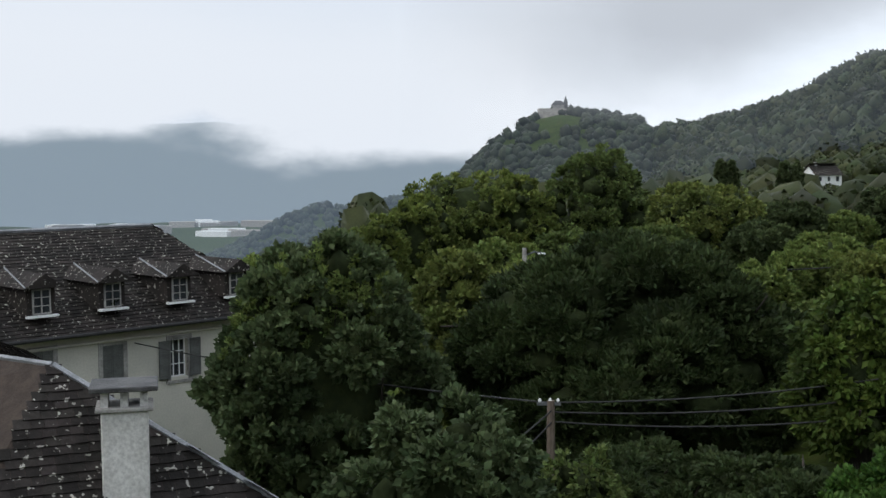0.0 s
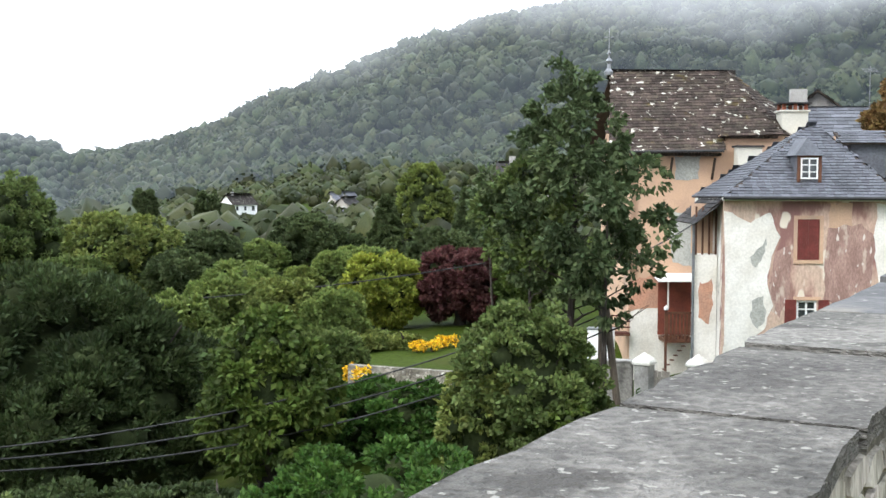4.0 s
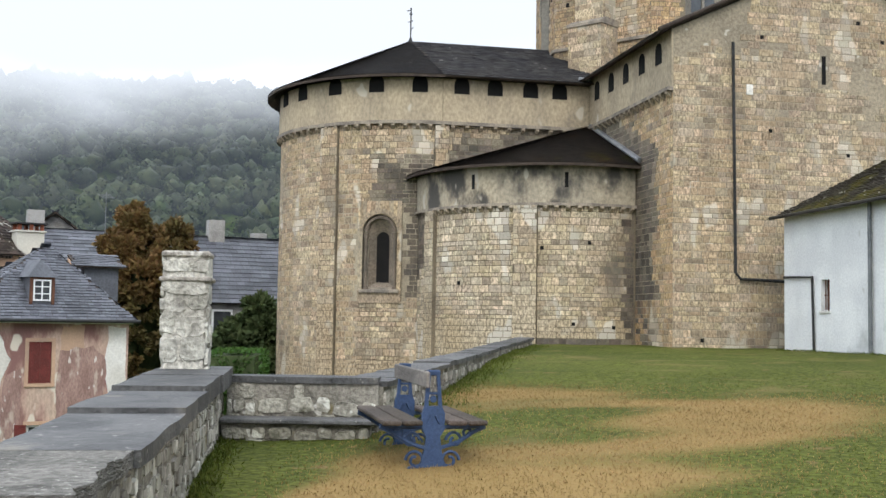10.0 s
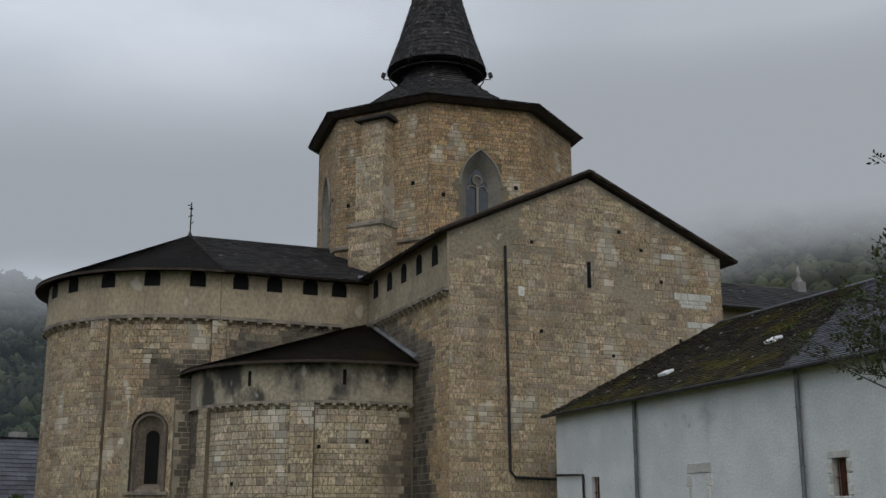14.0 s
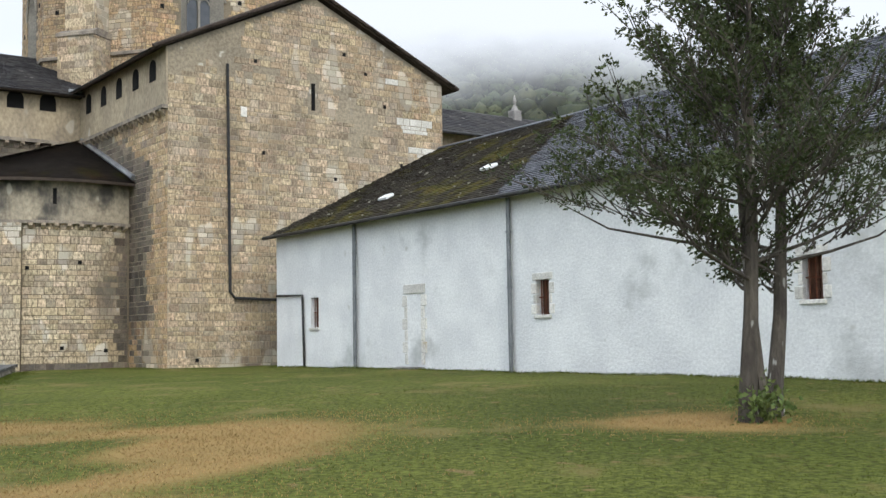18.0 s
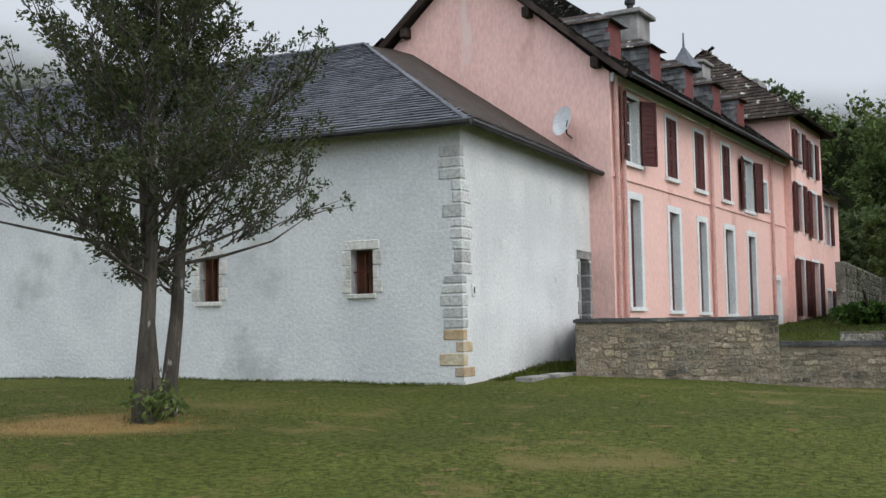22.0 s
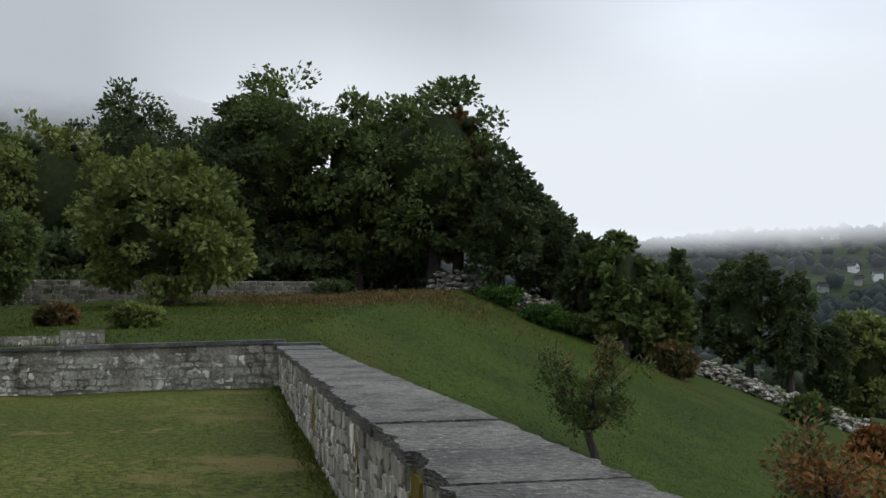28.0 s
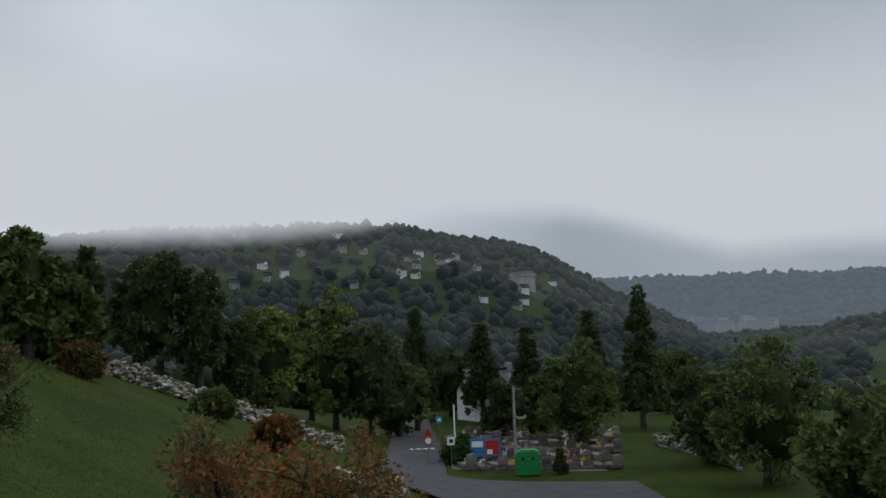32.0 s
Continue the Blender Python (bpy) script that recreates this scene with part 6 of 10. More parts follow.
part("gable_wall", prism([(0.45, 0.0), (PD, 0.0), (PD, PZ), (PD / 2, PZ + 2.95), (0.45, PZ)], 0.0, 0.4, "x"), PINK, pink)
part("back_wall", block(0.4, 25.0, PD - 0.4, PD, 0.0, PZ - 0.02), PINK, pink)
part("cornice", block(0.0, PL, -0.1, -0.002, PZ - 0.22, PZ - 0.02, 0.02), WHITE_PAINT, pink, "pale painted cornice")
part("string_course", block(0.0, PL, -0.035, -0.002, 4.98, 5.06), PINK, pink)
for k, (x0, x1, z0, z1) in enumerate(upper):
    w = part("upper_window", joined(block(x0 - 0.1, x0, -0.03, 0.1, z0, z1 + 0.1), block(x1, x1 + 0.1, -0.03, 0.1, z0, z1 + 0.1), block(x0, x1, -0.03, 0.1, z1, z1 + 0.1),
                                    block(x0 - 0.14, x1 + 0.14, -0.08, 0.15, z0 - 0.09, z0)), WHITE_PAINT, pink, "white-framed upper window with dark red shutters")
    pane_window(w, x0, z0, x1 - x0, z1 - z0, 0.15, 2, 3)
    part("reveal", joined(block(x0 + 0.002, x0 + 0.015, 0.0, 0.15, z0, z1), block(x1 - 0.015, x1 - 0.002, 0.0, 0.15, z0, z1)), WHITE_PAINT, w)
    if k in (1, 2, 3):
        shutter_leaf(w, x0, z0, (x1 - x0) / 2 - 0.01, z1 - z0, 0.02, SHUTTER)
        shutter_leaf(w, (x0 + x1) / 2 + 0.01, z0, (x1 - x0) / 2 - 0.01, z1 - z0, 0.02, SHUTTER)
    elif k < 5:
        ajar = 28 if k == 0 else 12
        for sx, a in ((x0 - 0.05, 180 - ajar), (x1 + 0.05, ajar)):
            shutter_leaf(w, 0, z0, (x1 - x0) / 2, z1 - z0, 0, SHUTTER, Matrix.Translation((sx, -0.06, 0)) @ pose(0, 0, 0, 0, 0, -a))
for k, (x0, x1, z0, z1) in enumerate(lower):
    w = part("ground_window", joined(block(x0 - 0.14, x0, -0.03, 0.1, z0, z1 + 0.16), block(x1, x1 + 0.14, -0.03, 0.1, z0, z1 + 0.16), block(x0, x1, -0.03, 0.1, z1, z1 + 0.16),
                                     block(x0 - 0.16, x1 + 0.16, -0.07, 0.15, z0 - 0.08, z0)), WHITE_PAINT, pink, "tall ground-floor window with white surround")
    part("reveal", joined(block(x0 + 0.002, x0 + 0.02, -0.025, 0.2, z0, z1), block(x1 - 0.02, x1 - 0.002, -0.025, 0.2, z0, z1)), WHITE_PAINT, w)
    if k in (4,):
        part("door_leaf", block(x0, x1, 0.1, 0.15, z0, z1), SHUTTER, w)
    elif k == 5:
        part("door_leaf", block(x0, x1, 0.1, 0.15, z0, z1), WHITE_PAINT, w)
    else:
        pane_window(w, x0, z0, x1 - x0, z1 - z0, 0.2, 2, 5)
        part("shutter", block(x0 + 0.022, x0 + 0.24, 0.0, 0.06, z0, z1), SHUTTER, w)
for px in (0.12, 0.5, 7.0, 13.4):
    part("downpipe", tube([(px, -0.12, PZ - 0.1), (px, -0.09, PZ - 0.45), (px, -0.07, 1.2)], 0.05, 8), PINK_PIPE, pink, "pink-painted downpipe")
slated(pink, [(-0.25, -0.5, PZ - 0.12), (PL, -0.5, PZ - 0.12), (PL, PD / 2, PZ + 3.2), (-0.25, PD / 2, PZ + 3.2)], SLATE_OLD, (0.28, 0.2), 71, "dark old slate roof")
slated(pink, [(24.5, PD + 0.5, PZ - 0.12), (-0.25, PD + 0.5, PZ - 0.12), (-0.25, PD / 2, PZ + 3.2), (24.5, PD / 2, PZ + 3.2)], SLATE_OLD, (0.4, 0.3), 72)
part("gutter", tube([(-0.2, -0.55, PZ - 0.15), (PL + 0.1, -0.55, PZ - 0.15)], 0.06, 8), DARK_METAL, pink)
part("verge_board", joined(tube([(-0.27, -0.5, PZ - 0.18), (-0.27, PD / 2, PZ + 3.13)], 0.09, 4), tube([(-0.27, PD + 0.5, PZ - 0.18), (-0.27, PD / 2, PZ + 3.13)], 0.09, 4)), WOOD_DARK, pink)


for py in (0.25, 1.85, PD - 1.85, PD - 0.25):
    pz = PZ - 0.12 + 3.32 * ((py + 0.5) if py < PD / 2 else (PD + 0.5 - py)) / (PD / 2 + 0.5) - 0.32
    part("purlin_end", block(-0.26, 0.0, py - 0.09, py + 0.09, pz - 0.1, pz + 0.13, 0.015), WOOD_DARK, pink, "dark timber purlin end")


def dormer(parent, x, y, z, w, h, depth, wall_mat, front_mat, roof_mat, hip=True):
    d = part("dormer", block(x - w / 2, x + w / 2, y + 0.03, y + depth, z, z + h), wall_mat, parent, "small slate-hung dormer with low roof")
    part("dormer_front", block(x - w / 2, x + w / 2, y, y + 0.03, z, z + h), front_mat, d)
    o = 0.14
    vs = [(x - w / 2 - o, y - o, z + h), (x + w / 2 + o, y - o, z + h), (x + w / 2 + o, y + depth + 0.3, z + h), (x - w / 2 - o, y + depth + 0.3, z + h),
          (x - w * 0.22, y + 0.3, z + h + 0.28), (x + w * 0.22, y + 0.3, z + h + 0.28), (x + w * 0.22, y + depth + 0.3, z + h + 0.28), (x - w * 0.22, y + depth + 0.3, z + h + 0.28)]
    cheek = [(x - w / 2 - 0.006, y + depth, z), (x - w / 2 - 0.006, y, z), (x - w / 2 - 0.006, y, z + h), (x - w / 2 - 0.006, y + depth, z + h)]
    tagged(part("cheek_slating", roof_plane(cheek, (0.16, 0.14), int(x * 10))[0], CHEEK_SLATE, d), kind="stuff")
    part("dormer_roof", (vs, [(3, 2, 1, 0), (4, 5, 6, 7), (0, 1, 5, 4), (1, 2, 6, 5), (2, 3, 7, 6), (3, 0, 4, 7)]), roof_mat, d)
    return d


CHEEK_SLATE = material("grey_cheek_slate", (0.2, 0.2, 0.2), (0.12, 0.12, 0.122), scale=3.0, fine=9, bump=0.6, island=0.35, rough=0.6)
SLATE_HUNG = material("slate_hung_cheek", (0.15, 0.15, 0.15), (0.09, 0.09, 0.092), scale=3.0, fine=9, bump=0.8, island=0.0)
for x in (1.0, 3.7, 6.3, 8.8, 11.3):
    dormer(pink, x, 0.25, PZ + 0.45, 0.8, 0.85, 1.4, SLATE_HUNG, SHUTTER_RED, SLATE_LICHEN)
ch = part("chimney", block(9.0, 10.1, 2.6, 3.45, PZ + 1.5, 11.1, 0.02), CONCRETE, pink, "broad grey rendered chimney")
part("chimney_cap", block(8.85, 10.25, 2.45, 3.6, 11.1, 11.24, 0.02), CONCRETE, ch)
part("chimney_pot", lathe([(0.12, 11.24), (0.1, 11.5), (0.17, 11.55), (0.17, 11.65), (0.05, 11.75)], 8, (9.5, 3.0)), DARK_METAL, ch)
ch = part("chimney", block(13.4, 14.3, 2.0, 2.7, PZ + 1.5, 10.4, 0.02), CONCRETE, pink, "grey rendered chimney")
part("chimney_cap", block(13.3, 14.4, 1.9, 2.8, 10.4, 10.5, 0.02), CONCRETE, ch)
tur = part("belfry_turret", block(12.1, 12.7, 2.0, 2.6, PZ + 1.4, 10.0), SLATE_HUNG, pink, "small slate-hung turret with pointed cap")
part("turret_cap", lathe([(0.6, 9.98), (0.55, 10.04), (0.25, 10.42), (0.04, 10.75), (0.02, 11.2)], 8, (12.4, 2.3)), SLATE, tur)
# wing at the far end, taller, with a steep hipped roof
WX0, WX1, WZ = 15.4, 20.2, 8.75
wing_up = [(15.95, 16.75, 4.9, 6.5), (18.1, 19.0, 4.8, 6.4), (16.2, 16.85, 7.1, 8.3), (18.2, 18.85, 6.95, 8.2), (15.95, 16.7, 2.05, 3.95), (18.0, 18.95, 2.0, 3.95)]
wing = part("wing_wall", moved(wall_with_holes(WX1 - WX0, WZ, 0.45, [(a - WX0, b - WX0, c, d) for a, b, c, d in wing_up], 0.0, 0.0), Matrix.Translation((WX0, -0.25, 0))), PINK, pink)
part("wing_side", block(WX0, WX0 + 0.4, 0.2, PD, 0.0, WZ), PINK, pink)
part("wing_side", block(WX1 - 0.4, WX1, 0.2, PD, 0.0, WZ), PINK, pink)
for x0, x1, z0, z1 in wing_up:
    w = part("wing_window", joined(block(x0 - 0.1, x0, -0.29, -0.15, z0 - 0.08, z1 + 0.1), block(x1, x1 + 0.1, -0.29, -0.15, z0 - 0.08, z1 + 0.1), block(x0, x1, -0.29, -0.15, z1, z1 + 0.1)), WHITE_PAINT, pink, "white-framed window with open dark red shutters")
    pane_window(w, x0, z0, x1 - x0, z1 - z0, -0.1, 2, 3)
    shutter_leaf(w, x0 - 0.55, z0, 0.45, z1 - z0, -0.3, SHUTTER)
    shutter_leaf(w, x1 + 0.1, z0, 0.45, z1 - z0, -0.3, SHUTTER)
RA, RB = (18.6, PD / 2, 12.05), (19.2, PD / 2, 12.05)
c4 = [(WX0 - 0.4, -0.75, WZ - 0.1), (WX1 + 0.4, -0.75, WZ - 0.1), (WX1 + 0.4, PD + 0.4, WZ - 0.1), (WX0 - 0.4, PD + 0.4, WZ - 0.1)]
slated(pink, [c4[0], c4[1], RB, RA], SLATE_LICHEN, (0.28, 0.2), 73)
slated(pink, [c4[3], c4[0], RA], SLATE_LICHEN, (0.28, 0.2), 74)
slated(pink, [c4[1], c4[2], RB], SLATE_OLD, (0.28, 0.2), 75)
slated(pink, [c4[2], c4[3], RA, RB], SLATE_OLD, (0.4, 0.3), 76)
part("wing_chimney", block(18.4, 19.6, 1.5, 2.3, WZ + 1.0, WZ + 2.0), CONCRETE, pink)
# lower end bay
EX1 = 24.3
end_op = [(21.5, 22.45, 4.8, 6.3), (21.5, 22.3, 1.7, 3.05)]
part("end_wall", moved(wall_with_holes(EX1 - WX1, 6.75, 0.45, [(a - WX1, b - WX1, c, d) for a, b, c, d in end_op], 0, 0), Matrix.Translation((WX1, 0, 0))), PINK, pink)
part("end_gable", block(EX1 - 0.4, EX1, 0.46, PD, 0, 6.75), PINK, pink)
for x0, x1, z0, z1 in end_op:
    w = part("end_window", joined(block(x0 - 0.1, x0, -0.03, 0.1, z0 - 0.08, z1 + 0.1), block(x1, x1 + 0.1, -0.03, 0.1, z0 - 0.08, z1 + 0.1), block(x0, x1, -0.03, 0.1, z1, z1 + 0.1)), WHITE_PAINT, pink, "white-framed window")
    pane_window(w, x0, z0, x1 - x0, z1 - z0, 0.12, 2, 3)
    shutter_leaf(w, x1 + 0.1, z0, 0.4, z1 - z0, -0.05, SHUTTER)
slated(pink, [(WX1, -0.5, 6.65), (EX1 + 0.3, -0.5, 6.65), (EX1 + 0.3, PD / 2, 9.3), (WX1, PD / 2, 9.3)], SLATE_OLD, (0.3, 0.22), 77)
# satellite dish on the gable
dish = thing("satellite_dish", pink.matrix_world @ Matrix.Translation((-0.35, 0.9, 6.2)), "white satellite dish on a wall bracket", "satellite dish")
part("reflector", moved(lathe([(0.02, 0.0), (0.2, 0.03), (0.32, 0.09), (0.33, 0.1), (0.2, 0.05), (0.02, 0.02)], 16), pose(0, 0, 0, 0, -78, -30)), WHITE_PAINT, dish)
part("bracket", tube([(0.33, 0, -0.3), (0.05, 0, -0.25), (0.05, 0, 0)], 0.02, 6), DARK_METAL, dish)
part("feed_arm", tube([(0.0, 0, -0.2), (-0.35, -0.2, -0.05)], 0.012, 6), DARK_METAL, dish)

# ---- cast-iron double bench on the lawn ----
bench = thing("garden_bench", frame_of(9.38, 4.2, 0.79, 0.615, 0.37), "blue cast-iron double garden bench with grey weathered planks", "bench")


def scroll(cx, cz, r, turns, seg=18, w=0.028, flip=1):
    pts = []
    for i in range(seg + 1):
        t = 2 * math.pi * turns * i / seg
        rr = r * (1 - 0.7 * i / seg)
        pts.append((0, cx + flip * rr * math.cos(t), cz + rr * math.sin(t)))
    return tube(pts, w * 0.5, 5)


for x in (0.0, 1.5):
    iron = [prism([(-0.24, 0.0), (0.24, 0.0), (0.22, 0.04), (0.1, 0.07), (0.075, 0.2), (0.06, 0.3), (0.1, 0.36), (0.1, 0.5), (0.075, 0.56), (-0.075, 0.56), (-0.1, 0.5), (-0.1, 0.36), (-0.06, 0.3), (-0.075, 0.2), (-0.1, 0.07), (-0.22, 0.04)], x - 0.025, x + 0.025, "x")]
    for f in (-1, 1):
        iron.append(prism([(f * 0.078, 0.55), (f * 0.045, 0.55), (f * 0.026, 0.84), (f * 0.052, 0.84)][::f], x - 0.02, x + 0.02, "x"))
        iron.append(moved(scroll(f * 0.15, 0.1, 0.085, 1.3, flip=f), Matrix.Translation((x, 0, 0))))
        iron.append(moved(scroll(f * 0.19, 0.27, 0.075, 1.2, flip=-f), Matrix.Translation((x, 0, 0))))
        iron.append(moved(scroll(f * 0.3, 0.33, 0.045, 1.1, flip=f), Matrix.Translation((x, 0, 0))))
        iron.append(tube([(x, f * 0.06, 0.2), (x, f * 0.22, 0.25), (x, f * 0.36, 0.34), (x, f * 0.46, 0.385)], 0.02, 6))
        iron.append(tube([(x, f * 0.08, 0.38), (x, f * 0.46, 0.39)], 0.02, 6))
        iron.append(tube([(x - 0.03, f * 0.05, 0.42), (x - 0.03, f * 0.02, 0.48)], 0.012, 5))
    iron.append(block(x - 0.022, x + 0.022, -0.06, 0.06, 0.82, 0.87, 0.01))
    iron.append(block(x - 0.02, x + 0.02, -0.05, 0.05, 0.66, 0.68))
    iron.append(moved(lathe([(0.03, -0.02), (0.03, 0.02)], 10), Matrix.Translation((x, 0, 0.62)) @ pose(0, 0, 0, 0, 90, 0)))
    part("end_frame", joined(*iron), BLUE_IRON, bench, "blue scrolled cast-iron end")
for f in (-1, 1):
    for k in range(2):
        y0 = f * (0.11 + 0.18 * k)
        y1 = y0 + f * 0.165
        part("seat_plank", block(-0.14, 1.64, min(y0, y1), max(y0, y1), 0.405, 0.445, 0.01), WOOD_SEAT, bench, "dark brown weathered seat plank")
part("back_plank", block(-0.12, 1.62, 0.052, 0.085, 0.72, 0.86, 0.01), WOOD_GREY, bench, "pale grey back plank")

# ---- peeling house with a hipped slate roof ----
cot = thing("peeling_house", frame_of(26.4, 30.4, 0.86, -0.51), "old house with peeling pink render and hipped slate roof", "house")
CW, CZ, CD, CB = 5.85, 1.55, 6.5, -7.5
ops = [(2.5, 3.25, -0.6, 0.8), (2.52, 3.2, -2.92, -1.98)]
part("front_wall", wall_with_holes(CW, CZ - CB, 0.4, ops, 0.0, CB), PEEL, cot)
part("side_wall", block(0.0, 0.4, 0.4, CD, CB, CZ), CHALK, cot)
part("side_wall", block(CW - 0.4, CW, 0.4, CD, CB, CZ), PEEL, cot)
part("back_wall", block(0.4, CW - 0.4, CD - 0.4, CD, CB, CZ), PEEL, cot)


def patch(parent, name, pts, y, mat, seed=1, label=""):
    """A thin flaked layer of plaster with a ragged outline."""
    r = np.random.default_rng(seed)
    out = []
    for i in range(len(pts)):
        a, b = Vector(pts[i]), Vector(pts[(i + 1) % len(pts)])
        for k in range(4):
            q = a.lerp(b, k / 4)
            out.append((q.x + r.uniform(-0.05, 0.05), q.y + r.uniform(-0.06, 0.06)))
    return part(name, prism(out, y, y + 0.02, "y"), mat, parent, label)


patch(cot, "bare_plaster", [(0.05, 1.1), (0.9, 0.7), (1.6, 1.0), (1.9, 0.2), (1.5, -1.2), (1.7, -2.2), (1.4, -3.0), (0.6, -3.6), (0.05, -3.9)], -0.014, CHALK, 3, "bare whitish lime plaster where the pink has flaked off")
patch(cot, "bare_plaster", [(0.02, -3.6), (2.4, -3.0), (3.6, -3.3), (5.8, -2.6), (5.8, -7.0), (0.02, -7.2)], -0.011, CHALK, 4)
patch(cot, "plaster_patch", [(0.9, -0.55), (1.5, 0.1), (1.35, -0.5), (1.05, -0.9)], -0.018, CEMENT, 5)
patch(cot, "plaster_patch", [(1.0, -2.0), (1.4, -1.8), (1.5, -2.6), (1.2, -3.0), (0.95, -2.6)], -0.018, CEMENT, 6)
patch(cot, "faded_plaster", [(3.6, 1.3), (4.3, 1.35), (4.4, -0.3), (4.2, -1.5), (3.7, -1.4), (3.5, 0)], -0.009, PEACH, 7)
patch(cot, "faded_plaster", [(5.15, 1.3), (5.8, 1.3), (5.8, -1.6), (5.35, -1.9), (5.05, -0.2)], -0.009, CHALK, 8)
patch(cot, "red_wash", [(3.5, 0.5), (4.6, 0.65), (5.1, 0.2), (5.0, -1.6), (4.2, -2.3), (3.45, -1.9), (3.4, -0.8)], -0.013, PEEL_RED, 21, "worn dark red limewash")
patch(cot, "red_wash", [(1.75, -0.4), (2.3, -0.1), (2.3, -1.7), (1.95, -2.6), (1.6, -2.3), (1.6, -1.2)], -0.013, PEEL_RED, 22)
w = part("upper_window", joined(block(2.38, 2.5, -0.03, 0.1, -0.7, 0.92), block(3.25, 3.37, -0.03, 0.1, -0.7, 0.92), block(2.5, 3.25, -0.03, 0.1, 0.8, 0.92), block(2.38, 3.37, -0.05, 0.1, -0.72, -0.6)), PEACH, cot, "window closed by red-brown shutters")
shutter_leaf(w, 2.51, -0.59, 0.36, 1.38, 0.06, SHUTTER_RED)
shutter_leaf(w, 2.88, -0.59, 0.36, 1.38, 0.06, SHUTTER_RED)
w = part("lower_window", block(2.4, 3.32, -0.05, 0.1, -1.98, -1.86), PEACH, cot, "small white window between open red shutters")
pane_window(w, 2.52, -2.92, 0.68, 0.94, 0.05, 2, 3, bar=0.075)
shutter_leaf(w, 2.12, -2.92, 0.37, 0.96, -0.01, SHUTTER_RED)
shutter_leaf(w, 3.24, -2.92, 0.37, 0.96, -0.01, SHUTTER_RED)
part("eave_moulding", block(-0.06, CW + 0.1, -0.22, -0.002, CZ - 0.14, CZ + 0.02, 0.03), CHALK, cot)
AP0, AP1 = (3.5, 3.1, 4.15), (3.85, 3.1, 4.15)
k4 = [(-0.06, -0.42, CZ), (CW + 0.16, -0.42, CZ), (CW + 0.16, CD + 0.4, CZ), (-0.06, CD + 0.4, CZ)]
slated(cot, [k4[0], k4[1], AP1, AP0], SLATE, (0.24, 0.17), 81, "grey slate hipped roof")
slated(cot, [k4[3], k4[0], AP0], SLATE, (0.24, 0.17), 82)
slated(cot, [k4[1], k4[2], AP1], SLATE, (0.24, 0.17), 83)
slated(cot, [k4[2], k4[3], AP0, AP1], SLATE, (0.4, 0.3), 84)
part("gutter", tube([(-0.1, -0.5, CZ - 0.04), (CW + 0.25, -0.5, CZ - 0.04)], 0.06, 8), DARK_METAL, cot)
dm = part("dormer", block(2.52, 3.3, 0.25, 2.2, CZ + 0.55, CZ + 1.45), SLATE, cot, "small roof dormer with a white window")
pane_window(dm, 2.62, CZ + 0.62, 0.58, 0.72, 0.19, 2, 3)
part("dormer_surround", joined(block(2.5, 2.6, 0.18, 0.25, CZ + 0.5, CZ + 1.45), block(3.22, 3.32, 0.18, 0.25, CZ + 0.5, CZ + 1.45), block(2.6, 3.22, 0.18, 0.25, CZ + 1.36, CZ + 1.45)), WOOD_BROWN, dm)
part("dormer_roof", ([(2.4, 0.1, CZ + 1.42), (3.42, 0.1, CZ + 1.42), (2.91, 0.55, CZ + 2.05), (2.4, 2.4, CZ + 1.45), (3.42, 2.4, CZ + 1.45), (2.91, 2.9, CZ + 2.08)], [(0, 1, 2), (1, 4, 5, 2), (3, 0, 2, 5), (0, 3, 4, 1)]), SLATE, dm)
# open gallery on its left flank
gal = part("gallery", block(-0.8, -0.02, 1.0, 1.3, CB, -0.5), CHALK, cot, "lean-to timber gallery with open bays")
part("gallery_back", block(-0.78, -0.02, 2.0, 2.1, -0.5, 1.3), PEACH, gal)
patch(gal, "pink_patch", [(-0.62, -1.5), (-0.2, -1.4), (-0.12, -2.2), (-0.3, -3.0), (-0.6, -2.7)], 0.985, TERRACOTTA_WASH, 15, "old salmon wash showing through")
for k in range(4):
    part("post", block(-0.78 + 0.23 * k, -0.72 + 0.23 * k, 1.05, 1.15, -0.5, 1.2), WOOD_BROWN, gal)
slated(cot, [(-0.95, 5.0, 0.62), (-0.95, 0.1, 0.62), (-0.06, 0.0, 1.46), (-0.06, 5.0, 1.46)], SLATE_DARK, (0.3, 0.2), 85)
part("downpipe", tube([(-0.86, 0.9, 0.6), (-0.86, 0.9, CB)], 0.05, 6), ZINC, cot)
part("side_dormer", block(4.9, 6.15, 2.4, 4.2, CZ + 0.6, CZ + 1.95), SLATE, cot)
slated(cot, [(4.5, 2.1, CZ + 1.95), (6.3, 2.1, CZ + 1.95), (6.3, 3.3, CZ + 2.4), (4.5, 3.3, CZ + 2.4)], SLATE, (0.3, 0.2), 86)

# ---- peach manor behind ----
man = thing("peach_manor", frame_of(29.8, 40.5, 0.9, -0.43), "tall peach-rendered manor with a steep lichened roof", "house")
MW, MZ, MB = 8.5, 3.5, -8.5
part("front_wall", block(0.0, MW, 0.0, 0.4, MB, MZ), PEACH, man)
part("gable_wall", prism([(0.0, MB), (8.0, MB), (8.0, MZ), (4.0, MZ + 3.5), (0.0, MZ)], 0.05, 0.4, "x"), PEACH, man)
part("right_wall", block(MW - 0.4, MW, 0.4, 8.0, MB, MZ), PEACH, man)
patch(man, "cement_patch", [(1.98, 3.3), (3.05, 3.3), (3.0, 2.3), (2.0, 2.25)], -0.02, CEMENT, 11, "grey cement filling a former window")
